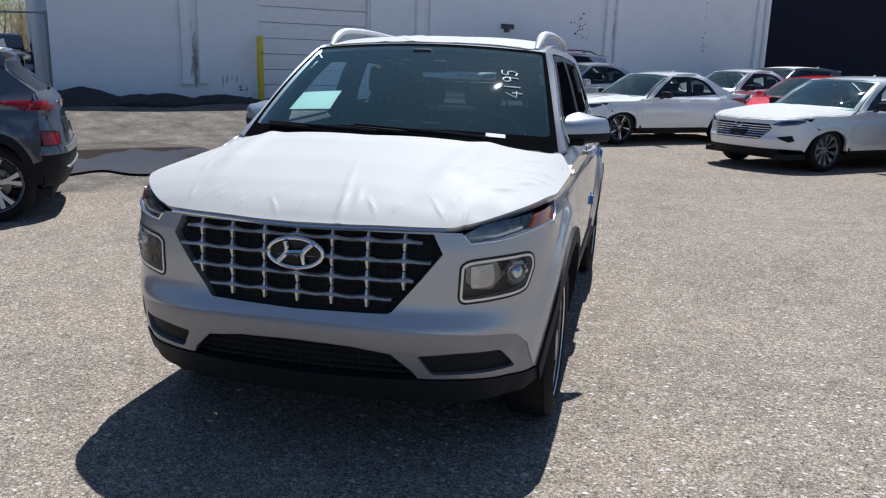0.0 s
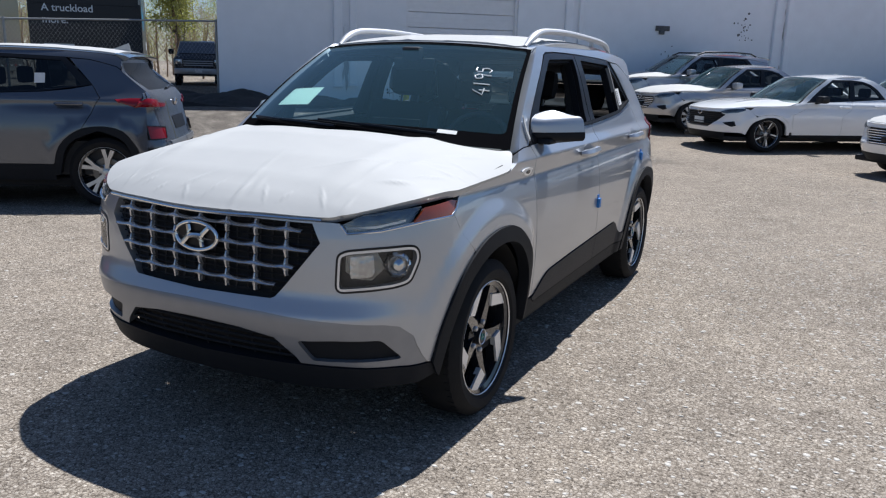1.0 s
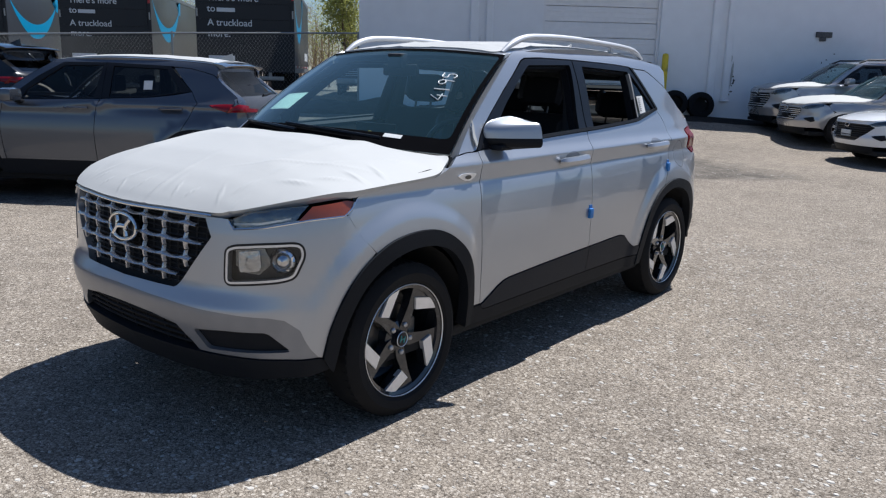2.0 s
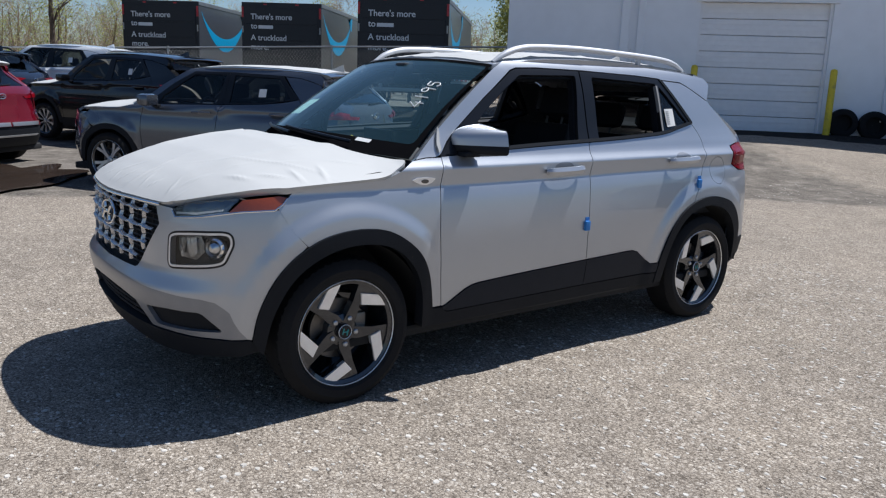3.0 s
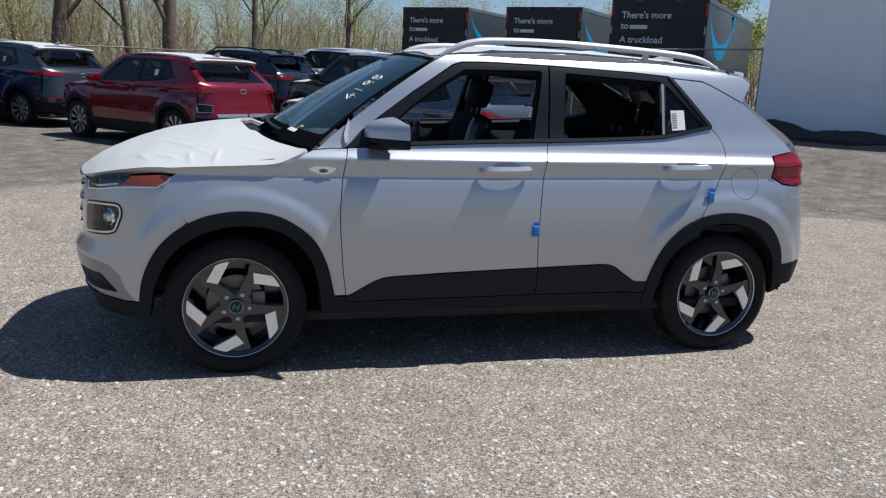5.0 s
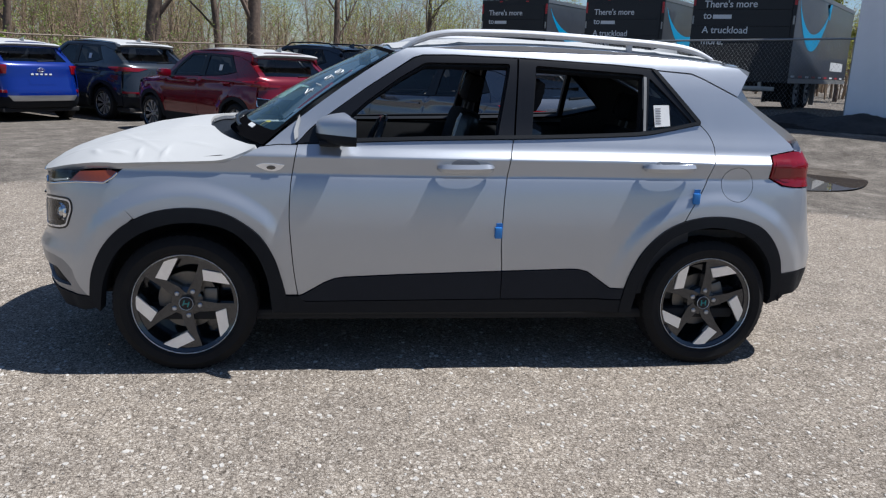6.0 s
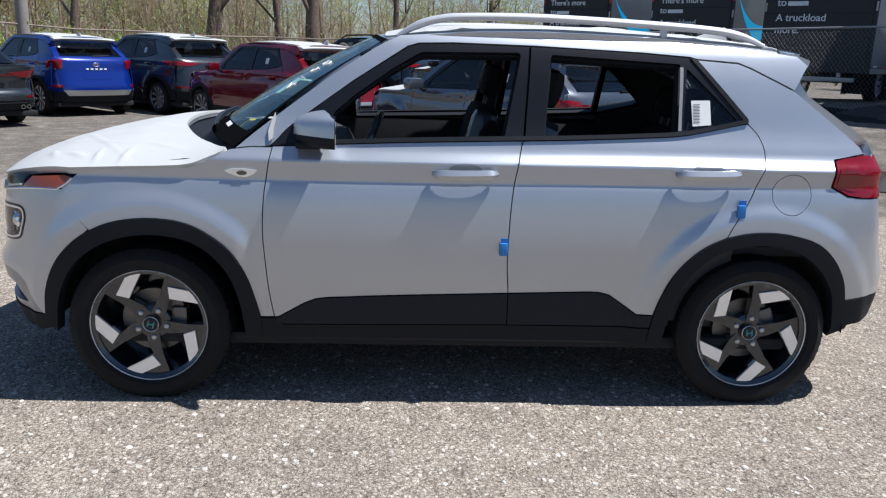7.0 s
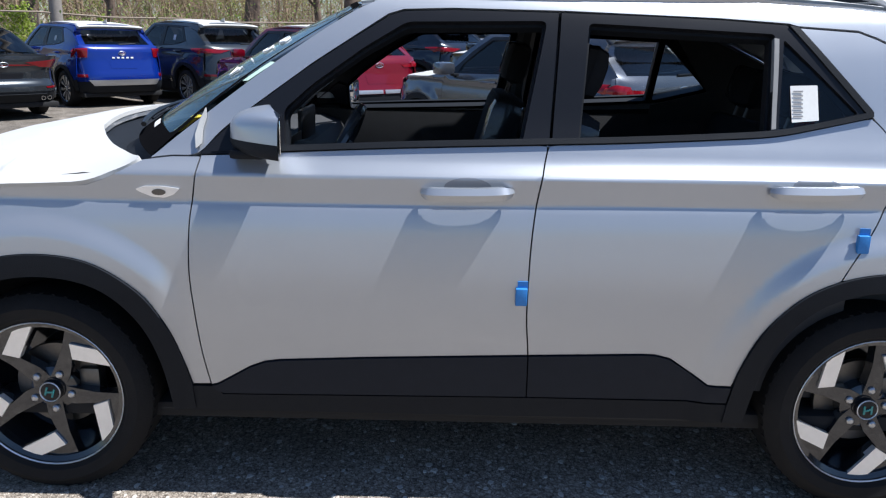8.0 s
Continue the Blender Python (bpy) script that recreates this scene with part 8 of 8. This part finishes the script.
def leaf_material(name, c, spread=0.22):
    m = material(name, c, 0.7)
    n, l = m.node_tree.nodes, m.node_tree.links
    geo, mr, hs = n.new("ShaderNodeNewGeometry"), n.new("ShaderNodeMapRange"), n.new("ShaderNodeHueSaturation")
    mr.inputs["To Min"].default_value, mr.inputs["To Max"].default_value = 1 - spread, 1 + spread
    l.new(geo.outputs["Random Per Island"], mr.inputs["Value"])
    hs.inputs["Color"].default_value = (*c, 1)
    l.new(mr.outputs[0], hs.inputs["Value"])
    l.new(hs.outputs[0], n["Principled BSDF"].inputs["Base Color"])
    tl, mx = n.new("ShaderNodeBsdfTranslucent"), n.new("ShaderNodeMixShader")
    l.new(hs.outputs[0], tl.inputs["Color"])
    mx.inputs[0].default_value = 0.45
    l.new(n["Principled BSDF"].outputs[0], mx.inputs[1])
    l.new(tl.outputs[0], mx.inputs[2])
    l.new(mx.outputs[0], n["Material Output"].inputs["Surface"])
    return m


M_LEAF_Y = leaf_material("yellow_green_leaves", (0.36, 0.37, 0.11), 0.15)
M_LEAF_G = leaf_material("fresh_green_leaves", (0.20, 0.28, 0.06), 0.18)
M_LEAF_B = leaf_material("brown_buds", (0.31, 0.245, 0.16), 0.18)


def tree_arrays(rng, height, spread, girth, leaves, leaf_size, sides=6, depth=4, slim=0.55):
    """Trunk with limbs as (verts, faces), and leaf clumps as (verts, faces)."""
    tv, tf, lv, lf = [], [], [], []
    tips = []

    def limb(p, d, length, r, level):
        n = 4 if level else 7
        rings = []
        q = Vector(p)
        dirn = Vector(d)
        for i in range(n + 1):
            t = i / n
            rad = r * (1 - (0.62 if level else 0.72) * t)
            side = dirn.cross(Vector((0.3, 0.9, 0.2))).normalized()
            up = side.cross(dirn).normalized()
            s = sides if level < 2 else 3
            rings.append((len(tv), s))
            for k in range(s):
                a = 2 * math.pi * k / s
                tv.append(tuple(q + rad * (math.cos(a) * side + math.sin(a) * up)))
            if level < depth and i >= (2 if level == 0 else 1) and rng.uniform() < (0.95 if level == 0 else 0.85):
                for _ in range(2 if level == 0 else 1):
                    a = rng.uniform(0, 2 * math.pi)
                    out = (side * math.cos(a) + up * math.sin(a))
                    nd = (dirn * rng.uniform(0.35, 0.8) + out * rng.uniform(0.6, 1.0) * spread + Vector((0, 0, 0.25))).normalized()
                    limb(q, nd, length * rng.uniform(0.38, 0.6) * (1 - 0.35 * t), rad * (0.36 if level == 0 else 0.55), level + 1)
            if level >= 2:
                tips.append(Vector(q))
            if i < n:
                q = q + dirn * (length / n)
                dirn = (dirn + Vector((rng.normal(), rng.normal(), rng.normal() * 0.5 + 0.25)) * (0.07 if level == 0 else 0.16)).normalized()
        for (a, s), (b, _) in zip(rings, rings[1:]):
            for k in range(s):
                j = (k + 1) % s
                tf.append((a + k, a + j, b + j, b + k))

    limb((0, 0, -0.15), (0, 0, 1), height * 0.82, girth, 0)
    if tips:
        for _ in range(leaves):
            c = tips[rng.randint(len(tips))] + Vector((rng.normal(), rng.normal(), rng.normal())) * height * 0.035
            s = leaf_size * rng.uniform(0.5, 1.3)
            a = Vector((rng.normal(), rng.normal(), rng.normal())).normalized()
            b = a.cross(Vector((rng.normal(), rng.normal(), rng.normal()))).normalized()
            i = len(lv)
            lv += [tuple(c + s * a), tuple(c + slim * s * b), tuple(c - s * a), tuple(c - slim * s * b)]
            lf.append((i, i + 1, i + 2, i + 3))
    return tv, tf, lv, lf


# trees right behind the fence
rng = np.random.RandomState(21)
for x, y, h, girth, leaves, mat in ((-22.6, -1.9, 9.5, 0.27, 900, M_LEAF_B), (-23.8, -5.4, 10.0, 0.30, 700, M_LEAF_B), (-24.5, 0.8, 8.0, 0.14, 900, M_LEAF_Y), (-26.0, 4.2, 7.5, 0.12, 1000, M_LEAF_Y), (-21.8, -9.2, 9.0, 0.15, 900, M_LEAF_G),
                                    (-27.0, -3.6, 9.0, 0.16, 900, M_LEAF_Y), (-22.5, -12.0, 9.5, 0.2, 900, M_LEAF_B), (-30.0, 29.0, 7.0, 0.14, 2600, M_LEAF_Y), (-33.0, 26.0, 6.0, 0.12, 2600, M_LEAF_Y), (-27.0, 33.0, 8.0, 0.14, 2200, M_LEAF_B)):
    tv, tf, lv, lf = tree_arrays(rng, h, 0.8, girth, leaves * 3, 0.042 if y < 20 else 0.085)
    tree = thing("tree", "half-bare spring tree with fresh yellowish leaves" if mat is not M_LEAF_B else "bare-branched tree with a rough grey trunk", "tree", "trees behind the fence", pose(x, y, ground_height(x, y)))
    part("trunk", mesh_of("trunk", tv, tf, True), M_BARK, tree)
    part("crown", mesh_of("crown", lv, lf), mat, tree)

# leafy shrubs at the foot of the pole and along the fence
M_LEAF_SHRUB = leaf_material("young_shrub_leaves", (0.30, 0.38, 0.05), 0.25)
for x, y, h in ((-17.7, -9.6, 2.0), (-18.0, -8.3, 1.75), (-17.2, -10.6, 2.1), (-19.0, -6.9, 1.6), (-19.5, -5.9, 1.3)):
    tv, tf, lv, lf = tree_arrays(rng, h, 1.0, 0.03, 1500, 0.055)
    bush = thing("shrub", "young yellow-green leafy shrub by the fence", "shrub", "shrubs along the fence", pose(x, y, ground_height(x, y)))
    part("stem", mesh_of("stem", tv, tf, True), M_BARK, bush)
    part("foliage", mesh_of("foliage", lv, lf), M_LEAF_SHRUB, bush)

# far woods: many slim trees in one belt
def woods():
    rng = np.random.RandomState(5)
    protos = [tree_arrays(rng, 1.0, 0.85, 0.015, 900, 0.0075, 4, 2) for _ in range(6)]
    # bare ones carry fine twigs in place of leaves
    bare = [tree_arrays(rng, 1.0, 0.7, 0.016, 420, 0.034, 4, 2, 0.06) for _ in range(6)]
    belt = np.array([(-22, 48), (-36, 36), (-44, 22), (-46, 6), (-44, -8), (-38, -20), (-30, -32), (-18, -42)], float)
    seg = np.r_[0, np.cumsum(np.hypot(*np.diff(belt, axis=0).T))]
    out = {"t": ([], []), "y": ([], []), "g": ([], []), "b": ([], [])}
    for k in range(660):
        t = rng.uniform(0, seg[-1])
        x, y = np.interp(t, seg, belt[:, 0]), np.interp(t, seg, belt[:, 1])
        away = rng.uniform(-6, 26)
        r = math.hypot(x, y)
        x, y = x * (1 + away / r), y * (1 + away / r)
        h = rng.uniform(3.6, 6.7) * (1 + max(0, away) / 60) * (1.25 if y < -8 else 1.0)
        kind = rng.choice(["y", "g", "b"], p=[0.36, 0.10, 0.54])
        tv, tf, lv, lf = (bare if kind == "b" else protos)[rng.randint(6)]
        a = rng.uniform(0, 6.28)
        c, s = math.cos(a), math.sin(a)
        z = ground_height(x, y)
        for key, vv, ff in (("t", tv, tf), (kind, lv, lf)):
            V, F = out[key]
            i = len(V)
            V += [(x + h * (p * c - q * s), y + h * (p * s + q * c), z + h * w) for p, q, w in vv]
            F += [tuple(i + j for j in f) for f in ff]
    for key, name, mat, label in (("t", "woods_stems", M_TWIG, "stems and branches of the far spring woods"), ("y", "woods_foliage", M_LEAF_Y, "yellow-green foliage of the far woods"), ("g", "woods_foliage", M_LEAF_G, "fresh green foliage of the far woods"), ("b", "woods_foliage", M_LEAF_B, "brown budding foliage of the far woods")):
        tagged(part(name, mesh_of(name, *out[key]), mat), label, "woods", kind="stuff")


woods()


def scrub():
    """Tangled dry stems and low green shoots along the outer side of the fence."""
    rng = np.random.RandomState(17)
    V, F, LV, LF = [], [], [], []
    line = np.array([(p[0], p[1]) for p in FENCE[3:]])
    seg = np.r_[0, np.cumsum(np.hypot(*np.diff(line, axis=0).T))]
    for _ in range(5200):
        t = rng.uniform(0, seg[-1])
        x, y = np.interp(t, seg, line[:, 0]), np.interp(t, seg, line[:, 1])
        r = math.hypot(x, y)
        off = rng.uniform(0.3, 9.0)
        x, y = x * (1 + off / r), y * (1 + off / r)
        z = ground_height(x, y)
        h = rng.uniform(0.6, 2.6)
        lean = Vector((rng.normal(), rng.normal(), 0)) * 0.55
        pts = [Vector((x, y, z)) + lean * h * q * q + Vector((0, 0, h * (q - 0.25 * q * q * rng.uniform(0, 2)))) for q in (0, 0.35, 0.7, 1.0)]
        rad = rng.uniform(0.006, 0.018)
        base = len(V)
        for i, p in enumerate(pts):
            rr = rad * (1 - 0.25 * i)
            V += [(p.x + rr, p.y, p.z), (p.x - rr, p.y + rr, p.z), (p.x - rr, p.y - rr, p.z)]
        for i in range(3):
            for k in range(3):
                j = (k + 1) % 3
                F.append((base + 3 * i + k, base + 3 * i + j, base + 3 * i + 3 + j, base + 3 * i + 3 + k))
        green = y < -4 and rng.uniform() < 0.45
        for _ in range(14 if green else 1):
            c = pts[rng.randint(1, 4)] + Vector((rng.normal(), rng.normal(), rng.normal())) * 0.16
            s = rng.uniform(0.02, 0.06)
            a = Vector((rng.normal(), rng.normal(), rng.normal())).normalized()
            b = a.cross(Vector((rng.normal(), rng.normal(), rng.normal()))).normalized()
            i = len(LV)
            LV += [tuple(c + s * a), tuple(c + 0.55 * s * b), tuple(c - s * a), tuple(c - 0.55 * s * b)]
            LF.append((i, i + 1, i + 2, i + 3))
    tagged(part("dry_scrub", mesh_of("dry_scrub", V, F), M_TWIG), "tangled dry stems behind the fence", "scrub", kind="stuff")
    tagged(part("scrub_leaves", mesh_of("scrub_leaves", LV, LF), M_LEAF_G), "fresh green shoots in the scrub", "scrub", kind="stuff")


scrub()
